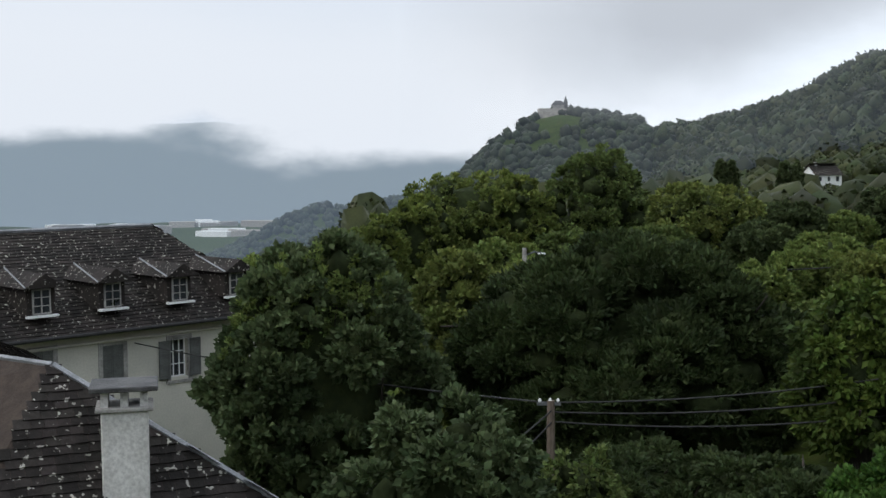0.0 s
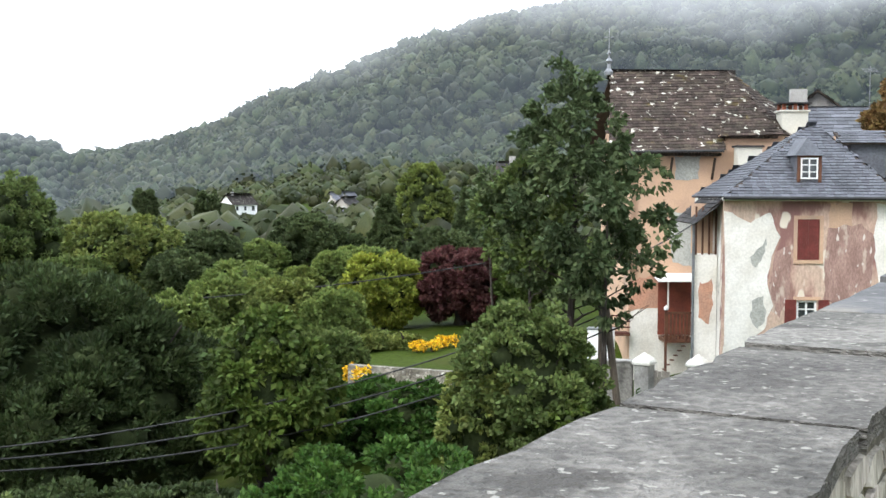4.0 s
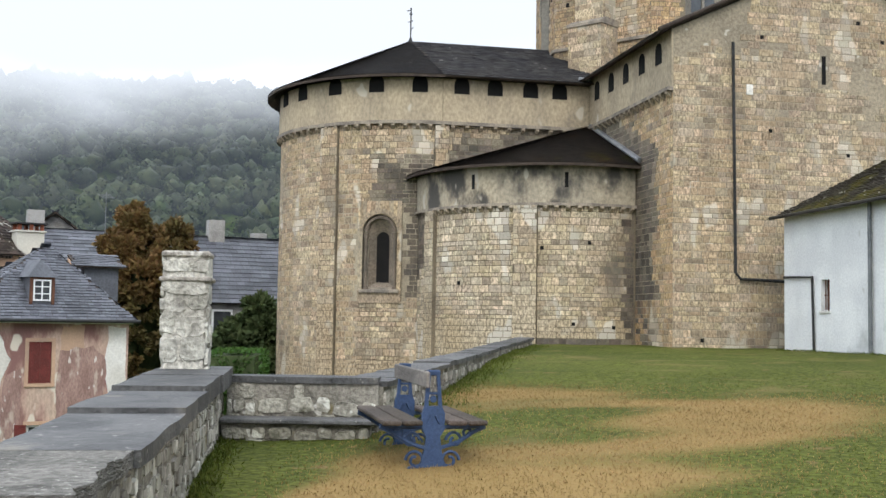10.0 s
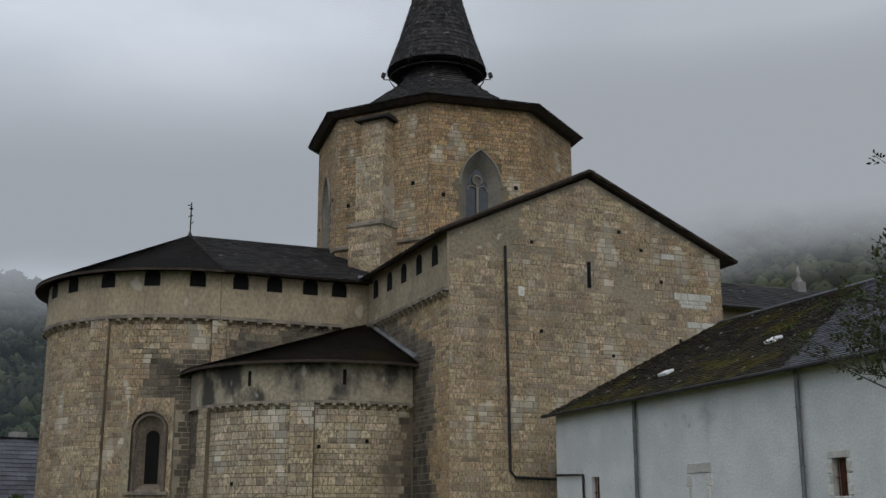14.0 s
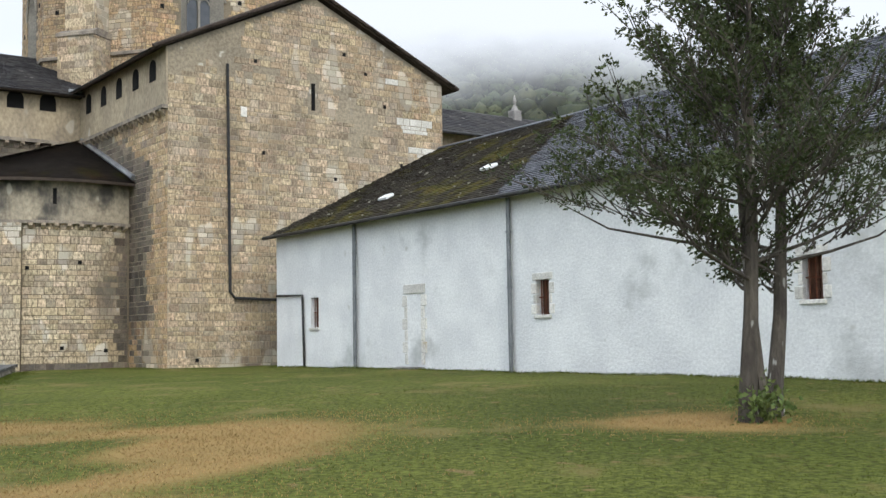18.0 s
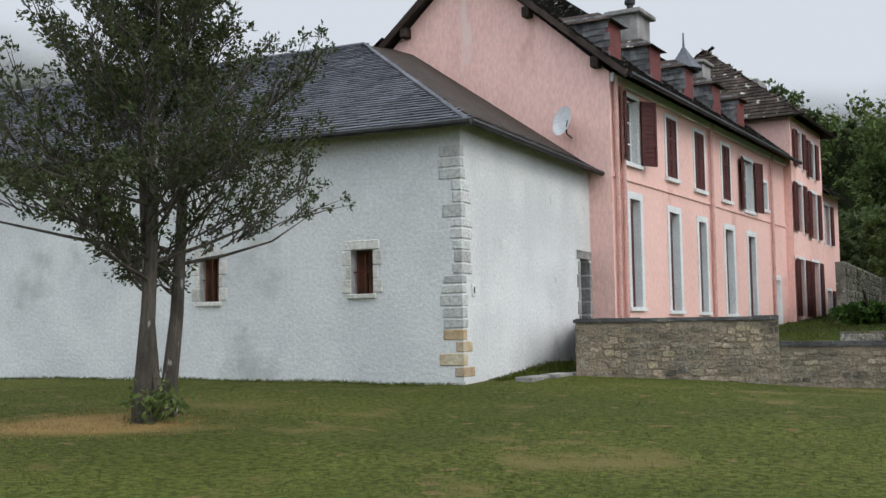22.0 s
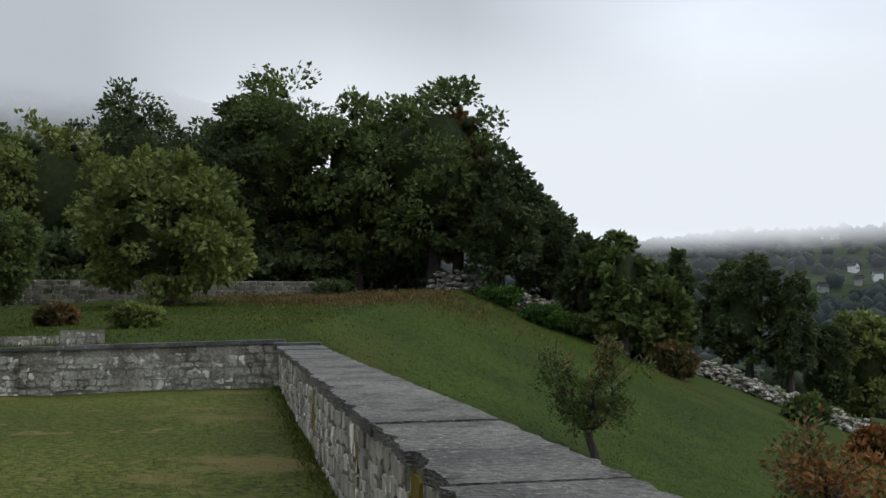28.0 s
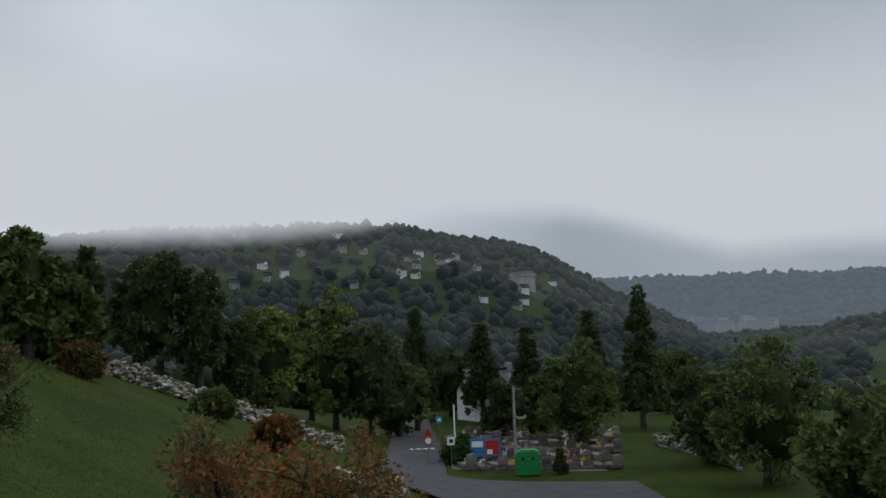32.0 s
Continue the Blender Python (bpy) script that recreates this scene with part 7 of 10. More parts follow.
patch(man, "cement_patch", [(1.8, 0.9), (3.1, 0.8), (3.2, -0.9), (2.9, -1.6), (1.9, -1.3)], -0.02, CEMENT, 12)
patch(man, "pink_patch", [(0.05, -2.2), (1.0, -1.9), (3.4, -1.7), (3.4, -3.2), (0.05, -3.4)], -0.012, TERRACOTTA_WASH, 13)
patch(man, "cement_patch", [(0.05, -3.5), (1.2, -3.3), (3.3, -3.3), (3.3, -6.8), (0.05, -7.0)], -0.01, CHALK, 14)
for x in (0.3, 1.75, 3.6):
    part("roof_strut", tube([(x, -0.02, 2.3), (x, -0.5, 3.2)], 0.06, 5), WOOD_DARK, man)
for k in range(26):
    part("rafter_end", block(0.02 + 0.15 * k, 0.09 + 0.15 * k, -0.62, 0.0, 3.3, 3.42), WOOD_DARK, man)
part("right_upper_wall", block(3.86, 9.0, 0.003, 0.8, MB, 4.2), PEACH, man)
for k in range(17):
    part("rafter_end", block(3.9 + 0.15 * k, 3.97 + 0.15 * k, -0.3, 0.0, 4.08, 4.18), WOOD_DARK, man)
slated(man, [(-1.05, -0.7, 3.45), (3.9, -0.7, 3.55), (5.3, 4.0, 7.4), (-0.2, 4.0, 7.3)], SLATE_LICHEN, (0.3, 0.22), 91, "steep roof of brown lichened slates")
slated(man, [(3.85, -0.35, 4.15), (6.5, -0.35, 4.25), (5.3, 4.0, 7.42)], SLATE_LICHEN, (0.3, 0.22), 94)
slated(man, [(6.5, -0.35, 4.25), (9.4, 3.0, 4.3), (5.3, 4.0, 7.42)], SLATE_LICHEN, (0.3, 0.22), 92)
slated(man, [(9.4, 8.5, MZ), (-0.9, 8.5, MZ), (-0.2, 4.0, 7.3), (5.3, 4.0, 7.4)], SLATE_OLD, (0.4, 0.3), 93)
part("gutter", tube([(-1.05, -0.76, 3.42), (3.9, -0.76, 3.5)], 0.06, 6), DARK_METAL, man)
part("ridge_slab", block(4.0, 6.0, 5.2, 5.6, 7.2, 7.62, 0.02), SLATE_OLD, man)
part("finial", joined(lathe([(0.2, 7.2), (0.22, 7.35), (0.09, 7.5), (0.08, 7.7), (0.17, 7.85), (0.05, 8.0), (0.04, 8.1), (0.1, 8.2), (0.03, 8.35), (0.018, 9.4)], 8, (-0.3, 4.0)), tube([(-0.55, 4.0, 8.95), (-0.1, 4.0, 8.95)], 0.018, 5)), LEAD, man, "turned lead finial with a weather vane")
ch = part("chimney", block(6.77, 7.93, 0.45, 1.3, 2.0, 5.35, 0.02), HOTEL_RENDER, man, "rendered chimney with brick piers and slab cap")
part("chimney_band", block(6.7, 8.0, 0.38, 1.37, 5.28, 5.36, 0.01), HOTEL_RENDER, ch)
for x in (6.8, 7.3, 7.76):
    for y in (0.47, 1.14):
        part("chimney_pier", block(x, x + 0.14, y, y + 0.14, 5.36, 5.62), BRICK_RED, ch)
part("chimney_cap", block(6.65, 8.05, 0.33, 1.42, 5.62, 5.7, 0.02), SLATE_DARK, ch)
ch = part("chimney", block(4.45, 5.5, -0.95, -0.3, -2.0, 3.66, 0.02), HOTEL_RENDER, man, "plain pale rendered chimney block")
part("chimney_cap", block(4.38, 5.57, -1.02, -0.23, 3.66, 3.74), SLATE_DARK, ch)
# timber porch and balcony at the foot of the manor
bal = part("balcony", block(1.35, 2.65, -1.3, -0.02, -4.7, -4.55), WOOD_BROWN, man, "brown timber balcony with carved rail")
for k in range(8):
    part("baluster", block(1.42 + 0.155 * k, 1.5 + 0.155 * k, -1.28, -1.22, -4.55, -3.48), WOOD_BROWN, bal)
part("rail", block(1.35, 2.65, -1.3, -1.2, -3.48, -3.38), WOOD_BROWN, bal)
for k in range(2):
    part("balcony_post", block(1.35 + 1.2 * k, 1.45 + 1.2 * k, -1.3, -1.2, -7.5, -3.3), WOOD_BROWN, bal)
    part("post_cap", lathe([(0.09, -3.3), (0.1, -3.2), (0.02, -3.1)], 8, (1.4 + 1.2 * k, -1.25)), WHITE_PAINT, bal)
    part("porch_post", block(1.5 + 1.1 * k, 1.56 + 1.1 * k, -1.05, -0.99, -3.3, -2.1), CHALK, bal)
for k in range(7):
    part("stair_board", block(2.2 - 0.16 * k, 2.36 - 0.16 * k, -1.5, -1.3, -4.6 - 0.2 * k - 0.04, -4.6 - 0.2 * k), WOOD_BROWN, bal)
part("awning", moved(block(1.0, 2.8, -1.5, 0.0, 0, 0.05), Matrix.Translation((0, 0, -1.85)) @ pose(0, 0, 0, 9, 0, 0)), WHITE_PAINT, man, "pale corrugated porch roof")
part("porch_back", block(1.3, 2.75, -0.06, -0.024, -4.5, -2.05), PORCH_RED, man)
for zz in (-0.9, -4.4):
    b = part("side_balcony", block(-1.0, 0.0, -0.6, 0.4, zz - 0.1, zz), WOOD_BROWN, man, "small dark red timber balcony")
    part("side_rail", joined(block(-1.0, -0.95, -0.6, 0.4, zz, zz + 0.9), *[block(-1.0, 0.0, -0.6, -0.56, zz + 0.25 * k, zz + 0.25 * k + 0.06) for k in range(4)]), SHUTTER, b)
# gate posts
for gx, gy in ((24.5, 32.2), (25.9, 31.0)):
    gp = thing("gate_post", pose(gx, gy, -7.2, 0, 0, 30), "stone gate post with a whitish pointed cap", "gate post", "gate posts")
    part("post", block(-0.28, 0.28, -0.28, 0.28, 0, 2.85, 0.03), CONCRETE, gp)
    part("cap", joined(block(-0.34, 0.34, -0.34, 0.34, 2.85, 2.97, 0.02), moved(lathe([(0.46, 2.97), (0.42, 3.03), (0.02, 3.27)], 4), pose(0, 0, 0, 0, 0, 45))), CHALK, gp)
yw = thing("yard_wall", frame_of(20.5, 35.6, 0.76, -0.65, -7.4), "rough grey stone yard wall beside the gate", "wall", kind="structure")
part("wall_core", block(0, 3.9, 0, 0.35, 0, 2.75), RUBBLE_MORTAR, yw)
lay(yw, "stone", rubble(lambda u, z, o: (u, -o, z), 0, 3.9, 0.6, 2.73, 0.22, 0.05, 20), RUBBLE, 0)
GATE_RENDER = material("damp_grey_render", (0.3, 0.285, 0.26), (0.2, 0.19, 0.172), scale=0.9, fine=14, bump=0.6, grain=0.25, stain=(0.09, 0.085, 0.078), stain_scale=0.9, stain_at=0.55)
for wx, wy, length_, top_, word in ((23.35, 33.17, 1.1, 3.1, "stained grey rendered wall beside the gate post"), (26.15, 30.79, 1.7, 3.05, "dark stained yard wall between gate and house")):
    rw = thing("yard_wall", frame_of(wx, wy, 0.76, -0.65, -7.4), word, "wall", kind="structure")
    part("wall_core", block(0, length_, -0.02, 0.3, 0, top_, 0.02), GATE_RENDER, rw)
    part("coping", block(-0.03, length_ + 0.03, -0.07, 0.36, top_, top_ + 0.07, 0.015), CONCRETE, rw)
gate = thing("yard_gate", frame_of(24.72, 31.98, 0.76, -0.65, -7.2), "grey weathered plank gate standing half open", "gate")
for k in range(4):
    part("board", block(0.02 + 0.14 * k, 0.15 + 0.14 * k, 0.0, 0.04, 0.15, 2.65 - 0.03 * (k % 2), 0.006), WOOD_GREY, gate)
for zz in (0.7, 2.2):
    part("rail", block(0.02, 0.57, 0.042, 0.08, zz, zz + 0.12, 0.006), WOOD_GREY, gate)
box_ = thing("utility_cabinet", frame_of(23.5, 34.3, 0.76, -0.65, -6.4), "white meter cabinet behind the yard wall", "cabinet")
part("body", block(0, 0.95, 0, 0.5, 0, 3.1, 0.02), WHITE_PAINT, box_)
part("lid", block(-0.03, 0.98, -0.04, 0.54, 3.1, 3.15, 0.01), ZINC, box_)
for k, (px, pz, c) in enumerate(((2.6, 2.2, "dark green"), (3.4, 1.9, "dark"))):
    sg = thing("wall_sign", frame_of(20.5, 35.6, 0.76, -0.65, -7.4) @ Matrix.Translation((px, -0.08, pz)), "small " + c + " plate with a pale bar on the yard wall", "sign")
    part("plate", block(-0.25, 0.25, -0.02, 0, -0.13, 0.13, 0.005), GREEN_PLASTIC if k == 0 else DARK_METAL, sg)
    part("bar", block(-0.17, 0.17, -0.026, -0.021, -0.03, 0.03), WHITE_PAINT, sg)


def simple_house(name, m, w, d, h, rise, wall_mat, roof_mat, label, seed=1, windows=3, base=-3.0, slate=(0.45, 0.35), group="", chimney=True):
    """A far house: walls, pitched slate roof along x, windows on two sides."""
    ho = thing(name, m, label, "house", group)
    part("wall_shell", prism([(0, base), (d, base), (d, h), (d / 2, h + rise), (0, h)], 0, w, "x"), wall_mat, ho)
    o = 0.4
    for a, b, s_ in ((-o, d / 2, seed), (d + o, d / 2, seed + 1)):
        e = h - o * rise / (d / 2)
        cs = [(-o, a, e + 0.1), (w + o, a, e + 0.1), (w + o, b, h + rise + 0.1), (-o, b, h + rise + 0.1)]
        slated(ho, cs if a < b else [cs[1], cs[0], cs[3], cs[2]], roof_mat, slate, s_)
    for i in range(windows):
        x = w * (i + 0.5) / windows
        for zz in ((h - 1.9,) if h < 3.5 else (h - 1.9, h - 4.4)):
            wi = part("window", block(x - 0.5, x + 0.5, -0.03, 0.05, zz, zz + 1.4), SHUTTER_GREY if (i + seed) % 3 == 0 else WHITE_PAINT, ho)
            part("pane", block(x - 0.4, x + 0.4, -0.05, -0.031, zz + 0.1, zz + 1.3), GLASS, wi)
    for y in (d * 0.3, d * 0.7):
        wi = part("window", block(w - 0.05, w + 0.03, y - 0.45, y + 0.45, h - 1.9, h - 0.6), WHITE_PAINT, ho)
        part("pane", block(w + 0.031, w + 0.05, y - 0.36, y + 0.36, h - 1.8, h - 0.7), GLASS, wi)
        wi = part("window", block(-0.03, 0.05, y - 0.45, y + 0.45, h - 1.9, h - 0.6), WHITE_PAINT, ho)
        part("pane", block(-0.05, -0.031, y - 0.36, y + 0.36, h - 1.8, h - 0.7), GLASS, wi)
    if chimney:
        part("chimney", block(w * 0.2, w * 0.2 + 0.8, d / 2 - 0.3, d / 2 + 0.3, h + rise - 0.8, h + rise + 1.0), CONCRETE, ho)
    return ho


simple_house("village_house", frame_of(42.5, 33.5, 0.8, -0.6), 8, 8, 2.6, 3.0, CONCRETE, SLATE, "village house with a pale grey slate roof", 101, base=-8)
simple_house("village_house", frame_of(37.5, 40.5, 0.8, -0.6), 7.5, 8, 3.3, 2.55, CHALK, SLATE, "village house with a weathered slate roof", 103, base=-8)
simple_house("village_house", frame_of(44.6, 41.2, 0.7, 0.714), 8, 4.6, 5.1, 1.7, CONCRETE, SLATE, "village house showing a grey slate-hung gable", 109, base=-8, chimney=False)
simple_house("village_house", frame_of(52.0, 38.0, 0.85, -0.5), 12, 8, 2.2, 3.6, CHALK, SLATE, "long village house with grey slate roof", 105, base=-8)
simple_house("village_house", frame_of(48.0, 54.0, 0.6, -0.8), 8, 8, 3.6, 2.6, CONCRETE, SLATE, "village house with dark slate gable", 107, base=-8)

# ---- large cream house below the terrace ----
hot = thing("cream_house", frame_of(-23.2, 27.7, 0.68, 0.733), "large cream-rendered house with dark lichened slate roof and dormers", "house")
HW_, HZ, HB = 22.6, -4.05, -14.0
hs = [(14.93, 15.72, -5.95, -4.66), (17.62, 18.36, -6.15, -4.75), (12.36, 13.12, -5.95, -4.58), (9.7, 10.45, -5.95, -4.58)]
part("front_wall", wall_with_holes(HW_, HZ - HB, 0.5, hs, 0.0, HB), HOTEL_RENDER, hot)
part("end_wall", block(HW_ - 0.5, HW_, 0.5, 10.0, HB, HZ), HOTEL_RENDER, hot)
part("cornice", joined(block(-0.1, HW_ + 0.15, -0.25, -0.002, HZ - 0.16, HZ, 0.03), block(-0.05, HW_ + 0.1, -0.12, -0.002, HZ - 0.5, HZ - 0.42, 0.02)), HOTEL_RENDER, hot)
for k, (x0, x1, z0, z1) in enumerate(hs):
    w = part("window_surround", joined(block(x0 - 0.16, x0, -0.03, 0.1, z0 - 0.1, z1 + 0.16), block(x1, x1 + 0.16, -0.03, 0.1, z0 - 0.1, z1 + 0.16), block(x0, x1, -0.03, 0.1, z1, z1 + 0.16), block(x0 - 0.2, x1 + 0.2, -0.06, 0.1, z0 - 0.2, z0 - 0.1)), CONCRETE, hot, "shuttered window in a grey stone surround")
    if k == 1:
        pane_window(w, x0, z0, x1 - x0, z1 - z0, 0.2, 3, 3)
        part("curtain", block(x0, x1, 0.3, 0.32, z0, z1), SHUTTER_RED, w)
        shutter_leaf(w, x0 - 0.5, z0, 0.44, z1 - z0, -0.04, SHUTTER_GREY)
        shutter_leaf(w, x1 + 0.06, z0, 0.44, z1 - z0, -0.04, SHUTTER_GREY)
    else:
        for q in range(2):
            shutter_leaf(w, x0 + (x1 - x0) / 2 * q, z0, (x1 - x0) / 2 - 0.01, z1 - z0, 0.03, SHUTTER_GREY)
HR = -0.85
slated(hot, [(-0.5, -0.55, HZ - 0.05), (HW_ + 0.5, -0.55, HZ - 0.05), (HW_ - 2.6, 5.0, HR), (-0.5, 5.0, HR)], SLATE_OLD, (0.3, 0.2), 111, "dark slate roof spotted with pale lichen")
slated(hot, [(HW_ + 0.5, -0.55, HZ - 0.05), (HW_ + 0.5, 10.5, HZ - 0.05), (HW_ - 2.6, 5.0, HR)], SLATE_OLD, (0.3, 0.2), 112)
part("ridge", tube([(-0.5, 5.0, HR + 0.03), (HW_ - 2.6, 5.0, HR + 0.03)], 0.09, 6), LEAD, hot)
part("gutter", tube([(-0.5, -0.62, HZ - 0.05), (HW_ + 0.5, -0.62, HZ - 0.05)], 0.07, 8), DARK_METAL, hot)
for k, x in enumerate((10.2, 12.8, 15.4, 18.1, 20.6)):
    dz = HZ + 0.66
    d = part("dormer", block(x - 0.5, x + 0.5, 0.1, 2.2, dz, dz + 1.0), SLATE_OLD, hot, "gabled dormer with a small paned window")
    pane_window(d, x - 0.32, dz + 0.05, 0.64, 0.85, 0.02, 2, 3, CONCRETE)
    part("dormer_sill", block(x - 0.55, x + 0.55, -0.1, 0.1, dz - 0.05, dz + 0.02), WHITE_PAINT, d)
    part("dormer_roof", ([(x - 0.72, -0.25, dz + 0.95), (x + 0.72, -0.25, dz + 0.95), (x, -0.25, dz + 1.42), (x - 0.72, 2.6, dz + 0.95), (x + 0.72, 2.6, dz + 0.95), (x, 2.9, dz + 1.42)], [(0, 1, 2), (1, 4, 5, 2), (3, 0, 2, 5), (0, 3, 4, 1)]), SLATE_OLD, d)
    part("dormer_flashing", tube([(x - 0.66, -0.2, dz + 0.99), (x, 2.8, dz + 1.45)], 0.035, 4), LEAD, d)

# ---- near slate roof with a white chimney ----
nr_ = thing("outhouse", pose(-7.1, 18.6, 0), "outhouse with a hipped dark slate roof and white chimney", "house")
A_, C_, D_ = (0, 0, -1.77), (-0.5, -2.8, -3.95), (-8, 5.0, -1.77)
E_ = (3.85, -0.1, -4.1)
slated(nr_, [C_, E_, A_], SLATE_OLD, (0.24, 0.17), 121, "hipped roof of dark slates spotted with lichen")
slated(nr_, [(-9.5, 1.5, -3.9), C_, A_, D_], SLATE_MOSS, (0.24, 0.17), 122)
slated(nr_, [E_, (-4.5, 9.0, -4.1), D_, A_], SLATE_OLD, (0.4, 0.3), 123)
part("hip_flashing", joined(tube([A_, E_], 0.06, 6), tube([A_, D_], 0.06, 6)), LEAD, nr_, "grey zinc hip and ridge capping")
part("wall_shell", prism([(-0.4, -2.5), (3.5, -0.1), (-3.8, 8.0), (-8.5, 1.8)], -10.0, -4.3, "z"), HOTEL_RENDER, nr_)
chim = part("chimney", moved(block(-0.36, 0.36, -0.3, 0.3, -4.6, -2.75, 0.02), Matrix.Translation((1.5, -0.95, 0.46)) @ pose(0, 0, 0, 0, 0, 16)), CHIM_WHITE, nr_, "white rendered chimney with soot stains")
cm = Matrix.Translation((1.5, -0.95, 0.46)) @ pose(0, 0, 0, 0, 0, 16)
part("chimney_band", moved(block(-0.44, 0.44, -0.38, 0.38, -2.75, -2.68, 0.015), cm), CONCRETE, chim)
for x in (-0.3, 0.0, 0.3):
    part("cap_pier", moved(block(x - 0.06, x + 0.06, -0.28, 0.28, -2.68, -2.42), cm), CHIM_WHITE, chim)
part("cap_slab", moved(block(-0.52, 0.52, -0.46, 0.46, -2.42, -2.34, 0.015), cm), CAP, chim)

# ---- vegetation ----
def leaf_cloud(points, normals, size, seed, droop=0.3, aspect=0.6):
    """Folded leaf cards at points, turned about normals. Arrays in, (verts, quads) arrays out: two triangles a leaf."""
    r = np.random.default_rng(seed)
    n = len(points)
    d = normals + r.normal(0, 0.55, (n, 3))
    d[:, 2] -= droop * r.uniform(0, 1, n)
    d /= np.linalg.norm(d, axis=1)[:, None] + 1e-9
    a = np.cross(d, r.normal(0, 1, (n, 3)))
    a /= np.linalg.norm(a, axis=1)[:, None] + 1e-9
    s = size * r.uniform(0.65, 1.35, n)[:, None]
    nn = np.cross(a, d)
    tip = points + d * s
    left = points + d * s * 0.45 + a * s * aspect * 0.5 + nn * s * 0.12
    right = points + d * s * 0.45 - a * s * aspect * 0.5 + nn * s * 0.12
    v = np.stack([points, right, tip, left], 1).reshape(-1, 3)
    k = np.arange(n) * 4
    f = np.concatenate([np.stack([k, k + 1, k + 2], 1), np.stack([k, k + 2, k + 3], 1)])
    return v, f


def np_mesh(name, v, f, mat, smooth=False):
    """A triangle mesh from arrays."""
    me = bpy.data.meshes.new(name)
    me.vertices.add(len(v))
    me.vertices.foreach_set("co", np.asarray(v, np.float32).ravel())
    me.loops.add(len(f) * 3)
    me.loops.foreach_set("vertex_index", np.asarray(f, np.int32).ravel())
    me.polygons.add(len(f))
    me.polygons.foreach_set("loop_start", np.arange(len(f), dtype=np.int32) * 3)
    if smooth:
        me.polygons.foreach_set("use_smooth", np.ones(len(f), bool))
    me.materials.append(mat)
    me.update(calc_edges=True)
    return me


def lump(subdiv, seed, rough=0.18):
    bm = bmesh.new()
    bmesh.ops.create_icosphere(bm, subdivisions=subdiv, radius=1.0)
    off = Vector((seed * 3.7, seed * 1.3, 0))
    for v in bm.verts:
        v.co *= 1 + rough * noise.noise(v.co * 1.6 + off) * 2 + rough * 0.6 * noise.noise(v.co * 4 + off)
    v = np.array([q.co[:] for q in bm.verts])
    bm.verts.index_update()
    f = np.array([[q.index for q in t.verts] for t in bm.faces])
    bm.free()
    return v, f


def crown_points(shape, n_clumps, per, seed, clump=0.16, hollow=0.55, lobes=24, bough=0.3, squash=1.0):
    """Unit crown (radius 1, height -1..1): leaf places in clumps over the outside of rounded boughs. shape(h) gives the radius at height h."""
    r = np.random.default_rng(seed)
    lh = np.linspace(-0.85, 0.86, lobes) + r.normal(0, 0.05, lobes)
    la = np.arange(lobes) * 2.39996 + r.normal(0, 0.3, lobes)
    lr = bough * r.uniform(0.7, 1.3, lobes)
    reach = np.array([max(0.0, shape(q) - 0.62 * w) for q, w in zip(lh, lr)]) * r.uniform(0.86, 1.08, lobes)
    lc = np.stack([reach * np.cos(la), reach * np.sin(la), lh * (1 - 0.5 * bough * squash)], 1)
    flat_ = np.array((1.0, 1.0, squash))
    k = r.integers(0, lobes, n_clumps * 3)
    d = r.normal(0, 1, (len(k), 3))
    d /= np.linalg.norm(d, axis=1)[:, None]
    d += 0.35 * lc[k] / (np.linalg.norm(lc[k], axis=1)[:, None] + 0.2)
    d[:, 2] += 0.15
    d /= np.linalg.norm(d, axis=1)[:, None]
    c = lc[k] + d * flat_ * lr[k][:, None] * r.uniform(hollow, 1.06, len(k))[:, None]
    gap = np.linalg.norm((c[:, None, :] - lc[None]) / flat_, axis=2) / lr[None]
    gap[np.arange(len(k)), k] = 9.0
    keep = np.where(gap.min(1) > 0.8)[0][:n_clumps]
    c, d, k = c[keep], d[keep], k[keep]
    size = clump * r.uniform(0.6, 1.4, len(c))
    p = r.normal(0, 1, (len(c), per, 3))
    p /= np.linalg.norm(p, axis=2)[:, :, None]
    p *= (r.uniform(0.1, 1, (len(c), per)) ** 0.5)[:, :, None]
    p[:, :, 2] *= 0.75
    pts = (c[:, None, :] + p * flat_ * size[:, None, None]).reshape(-1, 3)
    nrm = (d[:, None, :] * 0.9 + p * 0.7).reshape(-1, 3)
    nrm /= np.linalg.norm(nrm, axis=1)[:, None] + 1e-9
    return pts, nrm, (lc, lr)


SHAPES = {
    "round": lambda h: math.sqrt(max(0.0, 1 - h * h)),
    "dome": lambda h: math.sqrt(max(0.0, 1 - max(0.0, h) ** 2)) * (1.0 if h > 0 else 1.0 - 0.35 * h * h),
    "egg": lambda h: math.sqrt(max(0.0, 1 - h * h)) * (1.0 - 0.28 * h),
    "bell": lambda h: math.sqrt(max(0.0, 1 - max(0.0, (h + 0.55) / 1.55) ** 2)),
    "cone": lambda h: 0.5 * (1.0 - h) + 0.03,
    "column": lambda h: (1 - abs(h) ** 4) ** 0.5 * (0.95 - 0.1 * h),
    "vase": lambda h: math.sqrt(max(0.0, 1 - h * h)) * (1.0 + 0.3 * h),
    "loose": lambda h: math.sqrt(max(0.0, 1 - h * h)) * (0.8 + 0.35 * math.sin(h * 7)),
}


